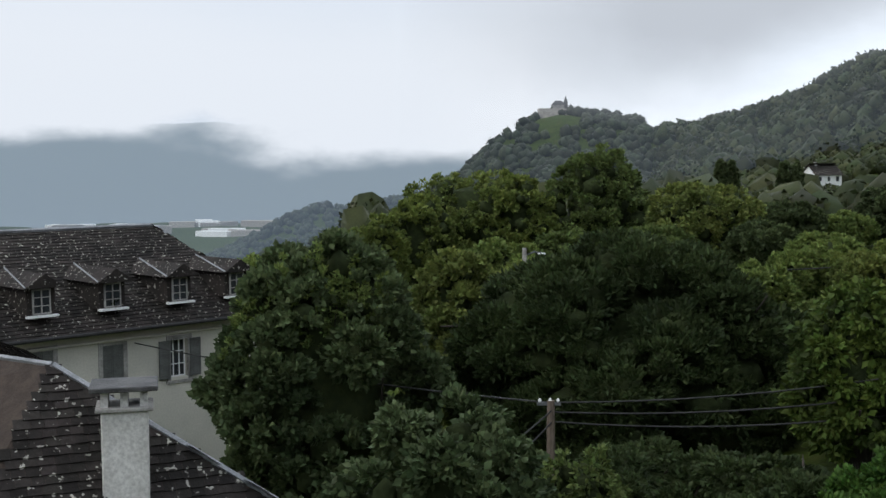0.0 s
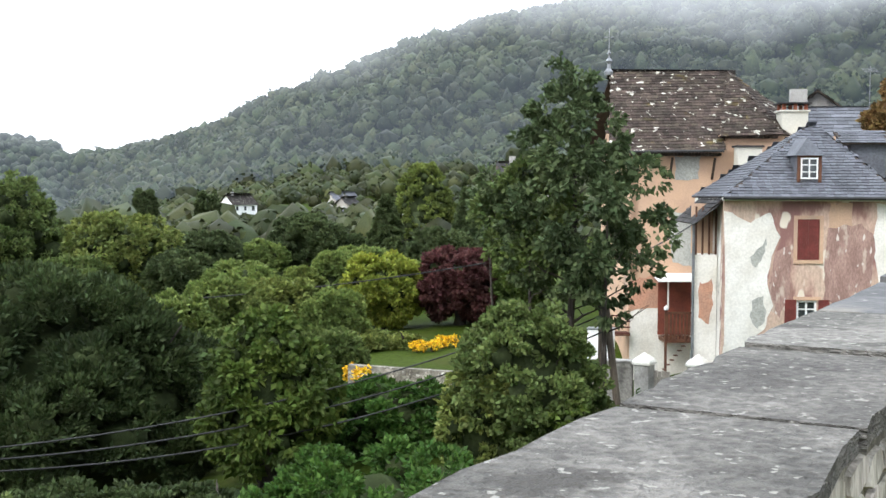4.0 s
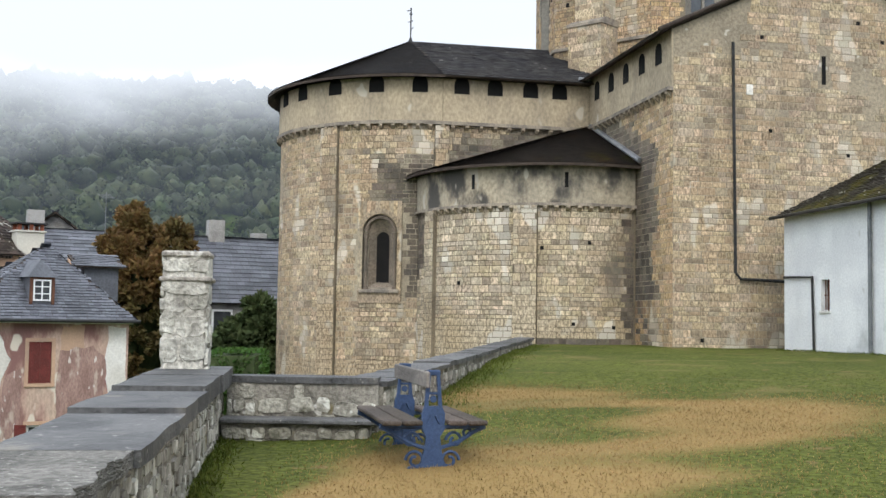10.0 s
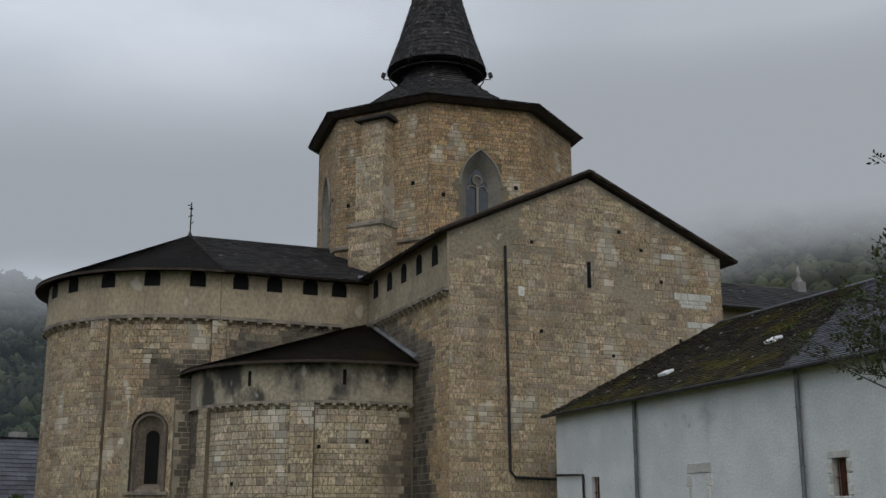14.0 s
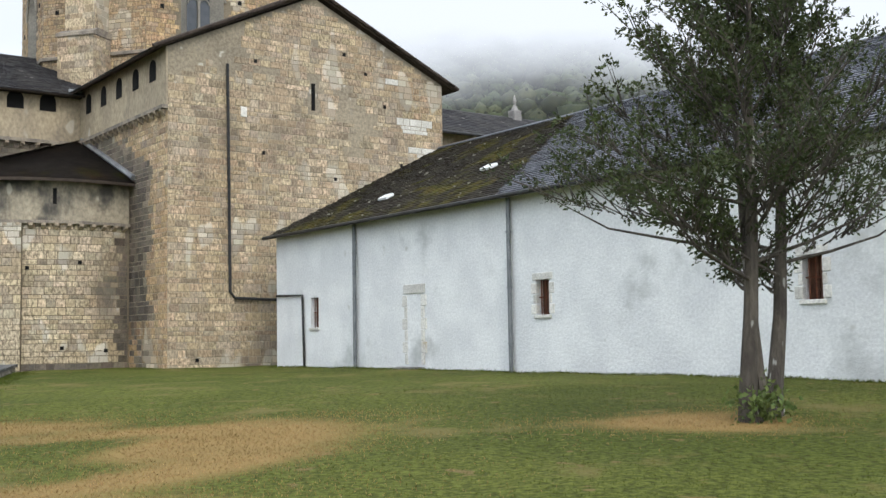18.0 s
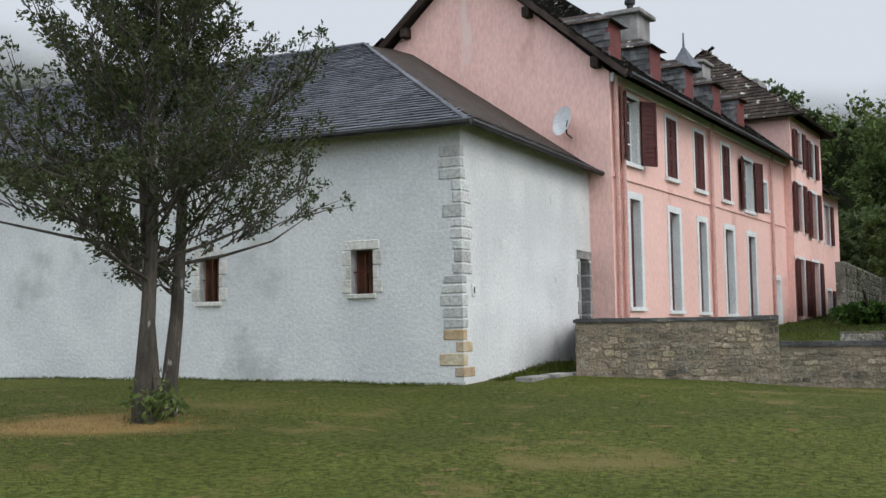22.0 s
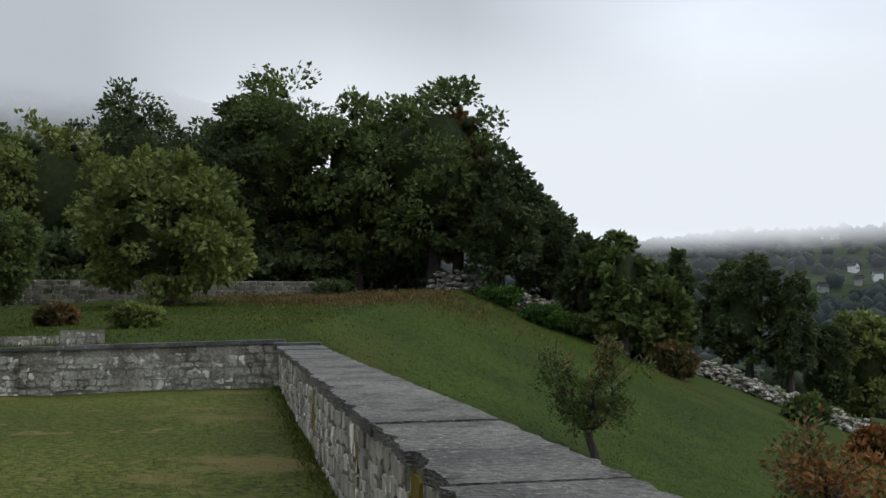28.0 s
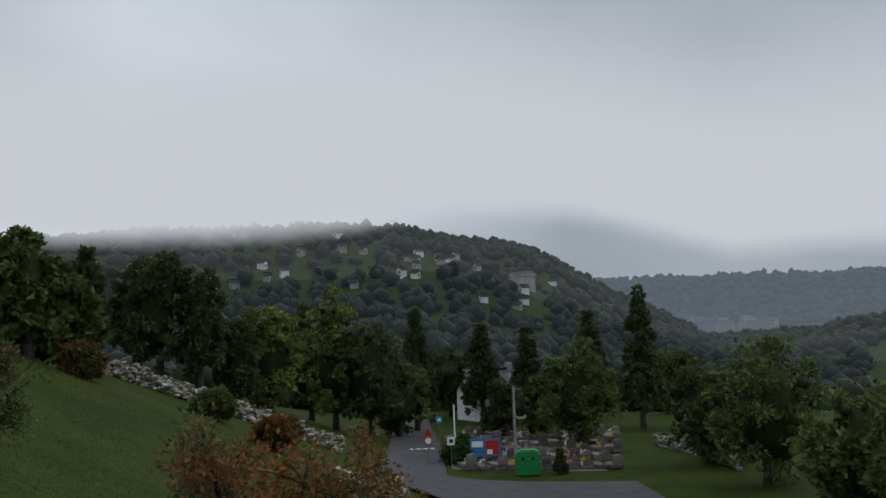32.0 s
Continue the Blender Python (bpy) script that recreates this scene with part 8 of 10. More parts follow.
def crown_mesh(key, shape, n_clumps, per, leaf, seed, core=0.72, clump=0.16, aspect=0.6, hollow=0.55, droop=0.3, scale=(1, 1, 1), lobes=24, bough=0.3):
    """A crown mesh; scale in metres gives its half-width and half-height, so leaves keep their true size."""
    squash = min(1.3, max(0.35, scale[0] / scale[2]))
    lobes = int(lobes * min(1.8, max(1.0, 0.8 / squash)))
    pts, nrm, (lc, lr) = crown_points(SHAPES[shape], n_clumps, per, seed, clump, hollow, lobes, bough, squash)
    pts = pts * np.array(scale)
    v, f = leaf_cloud(pts, nrm, leaf, seed + 1, droop, aspect)
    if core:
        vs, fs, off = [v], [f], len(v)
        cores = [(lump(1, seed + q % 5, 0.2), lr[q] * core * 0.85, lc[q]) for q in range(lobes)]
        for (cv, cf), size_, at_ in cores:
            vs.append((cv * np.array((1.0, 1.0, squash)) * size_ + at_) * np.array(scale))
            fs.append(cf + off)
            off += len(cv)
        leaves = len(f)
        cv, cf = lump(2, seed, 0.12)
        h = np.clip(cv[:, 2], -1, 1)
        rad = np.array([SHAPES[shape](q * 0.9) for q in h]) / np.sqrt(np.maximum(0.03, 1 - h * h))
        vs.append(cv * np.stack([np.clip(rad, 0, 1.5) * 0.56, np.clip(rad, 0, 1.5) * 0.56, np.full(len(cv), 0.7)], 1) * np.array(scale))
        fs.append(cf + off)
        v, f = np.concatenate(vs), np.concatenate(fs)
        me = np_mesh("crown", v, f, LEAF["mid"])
        # cores get a darker colour that paints the shade inside the crown
        me.materials.append(CORE_SHADE)
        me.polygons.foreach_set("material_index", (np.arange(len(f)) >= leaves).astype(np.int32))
        return me
    return np_mesh("crown", v, f, LEAF["mid"])


def limbs(height, spread, base_r, n, seed, start=0.3, lean=(0, 0)):
    """A trunk with forking limbs."""
    r = np.random.default_rng(seed)
    trunk = [(lean[0] * k * k + 0.04 * height * 0.2 * r.normal(), lean[1] * k * k + 0.04 * height * 0.2 * r.normal(), height * k) for k in (0, 0.12, 0.3, 0.55, 0.8, 1.0)]
    trunk[0] = (0, 0, -0.3)
    g = [tube(trunk, [base_r * 1.35, base_r, base_r * 0.85, base_r * 0.6, base_r * 0.35, base_r * 0.12], 8)]
    for i in range(n):
        k = start + (0.9 - start) * i / max(1, n - 1)
        z = height * k
        x0, y0 = np.interp(z, [t[2] for t in trunk], [t[0] for t in trunk]), np.interp(z, [t[2] for t in trunk], [t[1] for t in trunk])
        t = i * 2.4 + r.uniform(-0.4, 0.4)
        ln = spread * (1.15 - k) * r.uniform(0.75, 1.15)
        rb = base_r * 0.5 * (1.1 - k)
        p = [(x0, y0, z)]
        for s in (0.35, 0.7, 1.0):
            p.append((x0 + ln * s * math.cos(t + 0.25 * s), y0 + ln * s * math.sin(t + 0.25 * s), z + ln * s * r.uniform(0.35, 0.8)))
        g.append(tube(p, [rb, rb * 0.7, rb * 0.45, rb * 0.15], 6))
        for q in (1, 2):
            b = Vector(p[q])
            e = b + Vector((r.normal(), r.normal(), abs(r.normal()) + 0.2)).normalized() * ln * 0.4
            g.append(tube([b, b.lerp(e, 0.5) + Vector((0, 0, 0.04 * ln)), e], [rb * 0.4, rb * 0.25, rb * 0.08], 5))
    return joined(*g)


CROWNS = {}
# dark green of the crown cores, standing in for shade between the leaves
CORE_SHADE = material("painted_core_shade", (0.038, 0.05, 0.02), (0.024, 0.032, 0.014), scale=3.0, fine=12, bump=0.8, rough=0.95, spec=0.05)


def tree(x, y, z, h, w, kind="round", leaf="mid", trunk=0.25, leaf_size=0.22, label="broadleaf tree in full leaf", name="tree", n=520, per=22, seed=None, core=0.72,
         bark=None, clump=0.16, group="", foot=0.3, category="tree", hollow=0.55, limb_n=7, aspect=0.6, droop=0.3, lobes=24, bough=0.3):
    """A tree of height h and crown width w; trunk is the share of its height below the crown."""
    seed = seed if seed is not None else int(abs(x * 13 + y * 7)) % 1000
    if kind in ("cone", "column"):
        lobes, bough = 54, 0.15
    hw, hh = w / 2, h * (1 - trunk) / 2
    key = (kind, round(hw, 1), round(hh, 1), leaf_size, n, per, core, clump, hollow, lobes, bough, seed % 7)
    if key not in CROWNS:
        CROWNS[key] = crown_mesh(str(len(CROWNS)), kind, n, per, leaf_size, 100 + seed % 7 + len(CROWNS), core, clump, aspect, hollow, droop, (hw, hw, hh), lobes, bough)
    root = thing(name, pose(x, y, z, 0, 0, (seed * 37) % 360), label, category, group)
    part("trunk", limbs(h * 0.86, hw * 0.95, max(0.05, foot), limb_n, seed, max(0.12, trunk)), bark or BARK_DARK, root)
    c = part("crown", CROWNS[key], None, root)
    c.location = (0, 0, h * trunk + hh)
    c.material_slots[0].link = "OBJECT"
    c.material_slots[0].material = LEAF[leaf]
    return root


def at(az, r):
    return r * math.sin(radians(az)) + 0.6, r * math.cos(radians(az)) - 0.2


def planted(az, r, top_el, w, **kw):
    """A tree at bearing az and distance r whose top stands at elevation top_el, rooted on the land."""
    x, y = at(az, r)
    z = float(height(x, y))
    top = 1.6 + r * math.tan(radians(top_el)) - (max(0.0, 0.0096 * r - 0.175) if az > 151 else 0.0)
    return tree(x, y, z, max(0.5, top - z), w, **kw)

# ---- trees below the terrace, west side ----
NEAR = dict(n=520, per=76, hollow=0.85, core=0.6, clump=0.1, lobes=30, bough=0.27)
FINE = dict(n=820, per=80, hollow=0.86, core=0.62, clump=0.085, lobes=38, bough=0.24)
planted(-8.9, 33.5, -3.5, 6.4, kind="egg", leaf="blue", leaf_size=0.2, trunk=0.06, label="dense lime tree in dark blue-green leaf", aspect=0.75, seed=3, droop=-0.3, **FINE)
for k, (az, el, w) in enumerate(((-9.2, -3.4, 1.5), (-10.9, -4.4, 1.6), (-7.3, -4.3, 1.5), (-12.6, -5.9, 1.5), (-5.9, -5.5, 1.4), (-8.3, -4.6, 1.5), (-10.3, -5.6, 1.6))):
    planted(az, 32.3, el, w, kind="cone", leaf="fresh", leaf_size=0.13, trunk=0.72, n=46, per=16, clump=0.13, core=0.0, hollow=0.3, lobes=14, bough=0.2, droop=-0.9, foot=0.06, limb_n=4, label="upright shoot of the lime with pale seed bracts", seed=230 + k, group="lime shoots")
planted(-1.7, 42, -4.4, 4.6, kind="egg", leaf="olive", leaf_size=0.22, trunk=0.1, label="lime tree with pale seed bracts", aspect=0.7, seed=4, **NEAR)
planted(1.2, 44, -5.2, 3.6, kind="egg", leaf="sunny", leaf_size=0.22, trunk=0.1, label="olive-green shrub tree with pale shoots", aspect=0.7, seed=2, **NEAR)
planted(6.6, 37, -4.1, 11.3, kind="bell", leaf="yew", leaf_size=0.21, trunk=0.02, n=2000, per=66, clump=0.055, droop=-0.9, label="broad dark green yew tree", seed=5, core=0.75, hollow=0.88, aspect=0.42, lobes=90, bough=0.18)
planted(17.4, 31, -5.9, 3.5, kind="egg", leaf="bright", leaf_size=0.21, trunk=0.1, n=420, per=40, label="young chestnut tree with bright green top leaves", seed=6, core=0.7, hollow=0.85, droop=0.9, clump=0.12, lobes=34, bough=0.22)
planted(-4.0, 18, -12.0, 3.7, kind="dome", leaf="blue", leaf_size=0.14, trunk=0.15, n=640, per=50, clump=0.1, label="spreading fig tree below the wall", seed=7, core=0.5, hollow=0.8, aspect=0.8, lobes=34, bough=0.26)
planted(3.6, 21, -14.2, 2.2, kind="egg", leaf="mid", leaf_size=0.13, trunk=0.15, n=260, per=22, label="leafy shrub beside the pole", seed=8, core=0.6, clump=0.1)
planted(22.4, 16.5, -12.4, 4.2, kind="dome", leaf="hedge", leaf_size=0.1, trunk=0.03, n=1100, per=64, clump=0.07, label="dense bright green laurel bush below the wall", name="bush", category="bush", seed=9, core=0.55, hollow=0.85, lobes=44, bough=0.22)
planted(17.6, 15.0, -15.2, 2.6, kind="dome", leaf="hedge", leaf_size=0.1, trunk=0.03, n=700, per=60, clump=0.09, label="dense bright green laurel bush below the wall", name="bush", category="bush", seed=10, core=0.55, hollow=0.85)
planted(23.6, 33, -9.5, 4.4, kind="dome", leaf="hedge", leaf_size=0.17, trunk=0.03, n=460, per=40, clump=0.08, label="dense dark green laurel hedge mass", name="bush", category="bush", seed=11, core=0.7, hollow=0.85, lobes=34, bough=0.24)
planted(30.2, 28.5, -5.5, 3.9, kind="egg", leaf="mid", leaf_size=0.125, trunk=0.06, label="mixed shrub with fresh yellow-green shoots", seed=12, aspect=0.8, **NEAR)
planted(28.2, 28.0, -7.6, 2.2, kind="egg", leaf="olive", leaf_size=0.16, trunk=0.06, n=300, per=26, label="olive-green shrub beside the yard", seed=13, core=0.7, clump=0.1)
planted(32.4, 27.0, -10.4, 1.3, kind="round", leaf="bright", leaf_size=0.14, trunk=0.06, n=160, per=20, label="small bright yellow-green shrub", name="bush", category="bush", seed=14, clump=0.12)
# tall ash: bare lower stems, loose layered crown
planted(32.5, 32, 6.9, 3.4, kind="egg", leaf="blue", leaf_size=0.19, trunk=0.34, n=330, per=34, label="tall slender ash tree with layered branches", seed=15, core=0.0, hollow=0.5, clump=0.11, foot=0.14, limb_n=20, droop=0.8, lobes=34, bough=0.25)
planted(30.6, 32.4, 2.0, 3.2, kind="loose", leaf="mid", leaf_size=0.19, trunk=0.58, n=150, per=24, label="second stem of the ash tree in light leaf", seed=16, core=0.0, foot=0.08, limb_n=9, clump=0.13, lobes=14)
planted(34.4, 31.5, 2.2, 3.6, kind="vase", leaf="blue", leaf_size=0.2, trunk=0.46, n=210, per=26, label="side stem of the ash with drooping sprays", seed=17, core=0.0, foot=0.1, limb_n=11, clump=0.12, droop=1.0, lobes=18, bough=0.26)
planted(28.7, 33.0, 1.2, 2.0, kind="loose", leaf="blue", leaf_size=0.18, trunk=0.74, n=60, per=22, label="long side limb of the ash reaching out", seed=33, core=0.0, foot=0.07, limb_n=7, clump=0.16, droop=0.7, lobes=9)
# added bushes that fill in for the lower part of the yew
for az, r, el, w in ((8.0, 27, -14.2, 4.6), (12.2, 26, -14.6, 4.2), (15.6, 22, -15.6, 2.8), (5.0, 25, -15.6, 2.4)):
    planted(az, r, el, w, kind="dome", leaf="yew", leaf_size=0.14, trunk=0.02, n=460, per=48, clump=0.09, core=0.52, hollow=0.8, label="dark green filler bush standing in for the lower yew", name="bush", category="bush", seed=int(az), group="bushes under the yew")
# garden
planted(23.4, 62, -3.15, 4.2, kind="round", leaf="yellow", leaf_size=0.26, trunk=0.1, label="rounded yellow-green garden tree", seed=18, **NEAR)
planted(27.3, 62, -2.85, 4.5, kind="round", leaf="plum", leaf_size=0.26, trunk=0.1, label="dark plum-red cherry tree", seed=19, **NEAR)
planted(30.4, 60, -2.4, 2.6, kind="egg", leaf="bright", leaf_size=0.26, trunk=0.1, label="light green tree in the gardens", seed=20, **NEAR)
planted(22.4, 54, -6.95, 2.5, kind="dome", leaf="olive", leaf_size=0.2, trunk=0.06, n=260, per=26, clump=0.1, label="olive-green fruit bush in the garden", name="bush", category="bush", seed=21)
planted(24.4, 54, -7.2, 2.0, kind="dome", leaf="olive", leaf_size=0.2, trunk=0.06, n=220, per=26, clump=0.1, label="olive-green fruit bush in the garden", name="bush", category="bush", seed=22)
for k, (az, r, el, w) in enumerate(((25.1, 52, -7.7, 0.8), (25.8, 52, -7.5, 0.9), (26.4, 53, -7.6, 0.8), (27.0, 53, -7.3, 1.0), (22.3, 40, -8.7, 0.8), (21.6, 44, -8.6, 0.5))):
    planted(az, r, el, w, kind="dome", leaf="gold", leaf_size=0.13, trunk=0.3, n=40, per=9, clump=0.2, lobes=12, label="clump of golden yellow flowers", name="flower_clump", category="flowers", seed=23 + k, core=0.0, foot=0.03, group="golden flowers")
for az, r, el, w, k, lf in ((20.8, 75, -3.0, 2.8, "egg", "fresh"), (15.1, 60, -4.15, 3.0, "round", "fresh"), (18.4, 58, -4.4, 3.8, "round", "olive"), (16.6, 66, -4.5, 3.0, "round", "sunny"), (13.0, 54, -5.2, 3.4, "dome", "fresh"), (20.9, 55, -5.0, 2.8, "round", "fresh"),
                             (16.4, 46, -6.8, 2.6, "dome", "mid"), (20.6, 46, -7.1, 2.6, "dome", "mid"), (25.2, 72, -3.6, 3.0, "round", "fresh"), (29.0, 66, -4.0, 2.6, "round", "olive"), (19.4, 66, -3.7, 2.6, "egg", "sunny")):
    planted(az, r, el, w, kind=k, leaf=lf, leaf_size=0.25, trunk=0.1, label="leafy green tree in the gardens", seed=int(az * 2 + r), group="garden trees", **NEAR)
# middle woods
MID = dict(n=460, per=48, hollow=0.86, core=0.74, leaf_size=0.32, trunk=0.08, clump=0.075, lobes=38, bough=0.25)
for az, r, el, w, k, lf in ((-5.3, 90, -2.4, 4.2, "round", "sunny"), (-0.7, 100, -0.3, 11.5, "dome", "sunny"), (-3.4, 94, -1.5, 6.5, "round", "sunny"), (1.6, 97, -0.55, 6, "round", "sunny"), (5.5, 100, 0.7, 9.2, "egg", "mid"), (10.8, 90, -0.95, 8.6, "round", "olive"),
                             (14.6, 104, -2.0, 6.5, "round", "dark"), (17.4, 108, -2.5, 4.6, "round", "fresh"), (19.7, 112, -1.1, 7, "round", "dark"), (21.8, 114, -2.2, 5, "round", "dark"), (23.7, 110, 0.05, 4.9, "cone", "dark"),
                             (25.6, 130, 1.65, 6.4, "egg", "sunny"), (27.75, 120, 0.4, 4.2, "cone", "dark"), (30.6, 124, 0.6, 7, "round", "fresh"), (13.6, 84, -3.0, 5, "round", "dark"), (16.4, 80, -3.5, 4.6, "round", "fresh"), (-11.5, 70, -4.6, 6, "round", "fresh"), (8.4, 74, -3.2, 5, "round", "mid"),
                             (4.0, 72, -3.6, 6, "round", "mid"), (0.8, 68, -4.0, 5.4, "round", "fresh"), (26.4, 88, -1.9, 5, "round", "dark"), (37.0, 70, -1.2, 7, "round", "fresh"), (22.3, 88, -2.8, 5, "round", "fresh"), (11.9, 150, 0.3, 3.2, "column", "dark"), (14.9, 150, 0.15, 3.4, "column", "dark"), (-6.9, 96, -3.2, 5.5, "round", "fresh")):
    planted(az, r, el, w, kind=k, leaf=lf, label="broadleaf tree in the wood below the village" if k != "cone" else "dark conifer in the wood", seed=int(az * 3 + 60), group="woodland trees", **MID)
# behind the peeling house and the church
planted(48.8, 55, 5.4, 5.5, kind="dome", leaf="rust", leaf_size=0.27, trunk=0.04, label="large chestnut tree turning rusty brown", seed=41, **FINE)
planted(54.4, 52, 0.8, 4.4, kind="egg", leaf="dark", leaf_size=0.32, trunk=0.08, label="dark green tree beside the church", seed=42, **NEAR)
planted(51.8, 60, 1.2, 4.0, kind="egg", leaf="dark", leaf_size=0.32, trunk=0.08, label="dark green tree beside the church", seed=43, **NEAR)

# ---- south side: mansion garden, meadow and its trees ----
planted(140.8, 33, 5.75, 2.6, kind="round", leaf="mid", leaf_size=0.13, trunk=0.27, label="small round-clipped tree with fresh olive shoots", seed=51, n=620, per=26, core=0.8, hollow=0.8, foot=0.16)
planted(149.2, 45, 8.6, 5.7, kind="egg", leaf="olive", leaf_size=0.26, trunk=0.06, label="full round tree on the garden slope", seed=52, n=250, per=70, core=0.3, hollow=0.72, clump=0.17)
BACK = dict(n=190, per=52, hollow=0.6, core=0.3, leaf_size=0.32, trunk=0.16, clump=0.2)
for az, r, el, w, k, lf in ((131.5, 78, 9.6, 9, "round", "dark"), (134.9, 80, 11.5, 7, "egg", "dark"), (138.8, 78, 10.4, 10, "round", "mid"), (144.0, 70, 9.6, 8, "dome", "olive"), (147.7, 75, 11.4, 9, "loose", "dark"), (141.0, 72, 9.6, 7, "round", "mid"), (151.6, 70, 10.6, 7, "egg", "dark"),
                             (154.5, 68, 13.2, 8.6, "loose", "mid"), (152.6, 66, 11.6, 4.6, "loose", "dark"), (158.4, 67, 11.6, 6, "egg", "mid"), (162.3, 65, 12.5, 8.0, "round", "mid"), (163.6, 66, 11.0, 4.5, "egg", "rust"), (165.6, 64, 8.8, 4.6, "egg", "dark"), (166.6, 72, 7.6, 5, "egg", "dark"), (168.0, 70, 6.0, 4, "round", "dark"),
                             (156.5, 70, 8.0, 6, "round", "dark"), (160.0, 70, 7.5, 7, "dome", "dark")):
    planted(az, r, el, w, kind=k, leaf=lf, label="tall woodland tree with airy crown" if lf != "rust" else "large woodland tree turning brown at the top", seed=int(az) + 3, group="meadow edge trees", foot=0.35, **BACK)
for az, r, el, w, k, lf in ((171.6, 62, 5.0, 3.6, "loose", "mid"), (169.9, 64, 4.6, 2.4, "egg", "dark"), (174.2, 66, 3.9, 2.0, "egg", "dark"), (172.6, 64, 2.8, 4.2, "round", "mid"), (177.7, 92, 3.8, 4.3, "column", "dark"), (179.6, 92, 3.2, 3.6, "column", "dark"), (176.6, 96, 3.2, 4.0, "egg", "dark"), (181.4, 96, 0.2, 3.0, "egg", "dark"),
                             (183.0, 104, 1.0, 5.5, "round", "olive"), (186.2, 112, 1.6, 6.0, "egg", "olive"), (185.0, 120, 0.9, 6.0, "round", "dark"), (188.0, 112, -0.2, 7.5, "round", "dark"), (190.3, 130, 0.6, 5.2, "cone", "dark"), (193.6, 140, -0.1, 5.4, "cone", "dark"), (195.9, 138, -0.5, 5, "cone", "dark"),
                             (198.4, 108, -1.6, 7.0, "round", "mid"), (199.0, 140, 0.2, 7, "cone", "dark"), (201.5, 128, 1.2, 6.4, "cone", "dark"), (207.2, 84, -1.9, 8.6, "round", "mid"), (204.6, 96, -3.0, 6.4, "round", "dark"), (212.2, 66, -3.7, 6.6, "round", "mid"), (215.0, 60, -3.0, 6, "round", "mid"), (192.0, 150, -1.6, 7, "round", "dark"),
                             (194.6, 116, -3.2, 4.0, "dome", "dark"), (196.6, 118, -3.0, 3.4, "dome", "mid"), (189.4, 120, -2.2, 6, "round", "mid"), (203.0, 150, -1.8, 7, "round", "mid")):
    planted(az, r, el, w, kind=k, leaf=lf, label="dark conifer beyond the meadow" if k == "cone" else "broadleaf tree beyond the meadow wall", seed=int(az * 2), group="valley trees", n=220 if k == "cone" else 90, per=30 if k == "cone" else 44, clump=0.1 if k == "cone" else 0.2, hollow=0.66, core=0.45 if k != "loose" else 0.3, leaf_size=0.45, trunk=0.08)
for k, (az, r, el, w) in enumerate(((142.5, 62, 5.0, 6), (147.0, 64, 4.8, 7), (151.5, 66, 4.6, 7), (155.5, 68, 4.6, 7), (159.5, 70, 4.4, 7), (137.5, 62, 5.2, 6))):
    planted(az, r, el, w, kind="dome", leaf="dark", leaf_size=0.36, trunk=0.02, n=70, per=60, clump=0.22, core=0.5, hollow=0.7, label="dark undergrowth bush beneath the tall trees", name="bush", category="bush", seed=110 + k, group="undergrowth")
# apple tree and rust-coloured quince close under the wall
def orchard_tree(az, r0, h, w, fork, trunk_r, leaves, seed, label, boughs=6, twigs=9, per=14, leaf=0.07, lean=0.1):
    """A low old fruit tree: short leaning trunk, crooked boughs from a fork, twigs with loose leaf tufts."""
    r = np.random.default_rng(seed)
    x, y = at(az, r0)
    root = thing("fruit_tree", pose(x, y, float(height(x, y)), 0, 0, 0), label, "tree")
    top = Vector((lean, -lean, fork))
    wood = [tube([(0, 0, -0.3), (lean * 0.2, -lean * 0.1, fork * 0.3), (lean * 0.8, -lean * 0.5, fork * 0.7), top], [trunk_r * 1.4, trunk_r, trunk_r * 0.85, trunk_r * 0.8], 8, cap=False)]
    pts, nrm = [], []
    for k in range(boughs):
        t = 2.4 * k + r.uniform(-0.3, 0.3)
        end = Vector((math.cos(t) * w * 0.42 * r.uniform(0.7, 1.05), math.sin(t) * w * 0.42 * r.uniform(0.7, 1.05), h * r.uniform(0.62, 0.93)))
        line = [top] + [top.lerp(end, f) + Vector(r.normal(0, 0.06 * w, 3) * (1, 1, 0.6)) + Vector((0, 0, -0.1 * h * math.sin(f * math.pi))) for f in (0.3, 0.55, 0.8)] + [end]
        wood.append(tube(line, [trunk_r * q for q in (0.62, 0.5, 0.38, 0.26, 0.1)], 6, cap=False))
        for q in range(twigs):
            f = r.uniform(0.25, 1.0) * 3.999
            b0 = line[int(f)].lerp(line[int(f) + 1], f % 1)
            d = (Vector((math.cos(t), math.sin(t), 0)) * r.uniform(-0.2, 0.9) + Vector(r.normal(0, 0.65, 3)) + Vector((0, 0, 0.35))).normalized()
            e = b0 + d * w * r.uniform(0.08, 0.2)
            wood.append(tube([b0, b0.lerp(e, 0.5) + Vector((0, 0, 0.03)), e], [trunk_r * 0.16, trunk_r * 0.11, trunk_r * 0.05], 4, cap=False))
            for g in (0.45, 0.75, 1.0):
                o = r.normal(0, 1, (per, 3))
                pts.append(np.array(b0.lerp(e, g)) + o * 0.032 * w)
                nrm.append(o + np.array((0, 0, 0.6)))
    part("trunk", joined(*wood), BARK_DARK, root, "short forked trunk with crooked boughs")
    pts, nrm = np.concatenate(pts), np.concatenate(nrm)
    nrm /= np.linalg.norm(nrm, axis=1)[:, None]
    pick = noise_pick(pts, seed)
    for (lf, share0, share1), word in zip(leaves, ("crown", "turning_leaves", "green_leaves")):
        m = (pick >= share0) & (pick < share1)
        v, f = leaf_cloud(pts[m], nrm[m], leaf, seed + 1, 0.2, 0.55)
        part(word, np_mesh(word, v, f, LEAF[lf]), None, root)


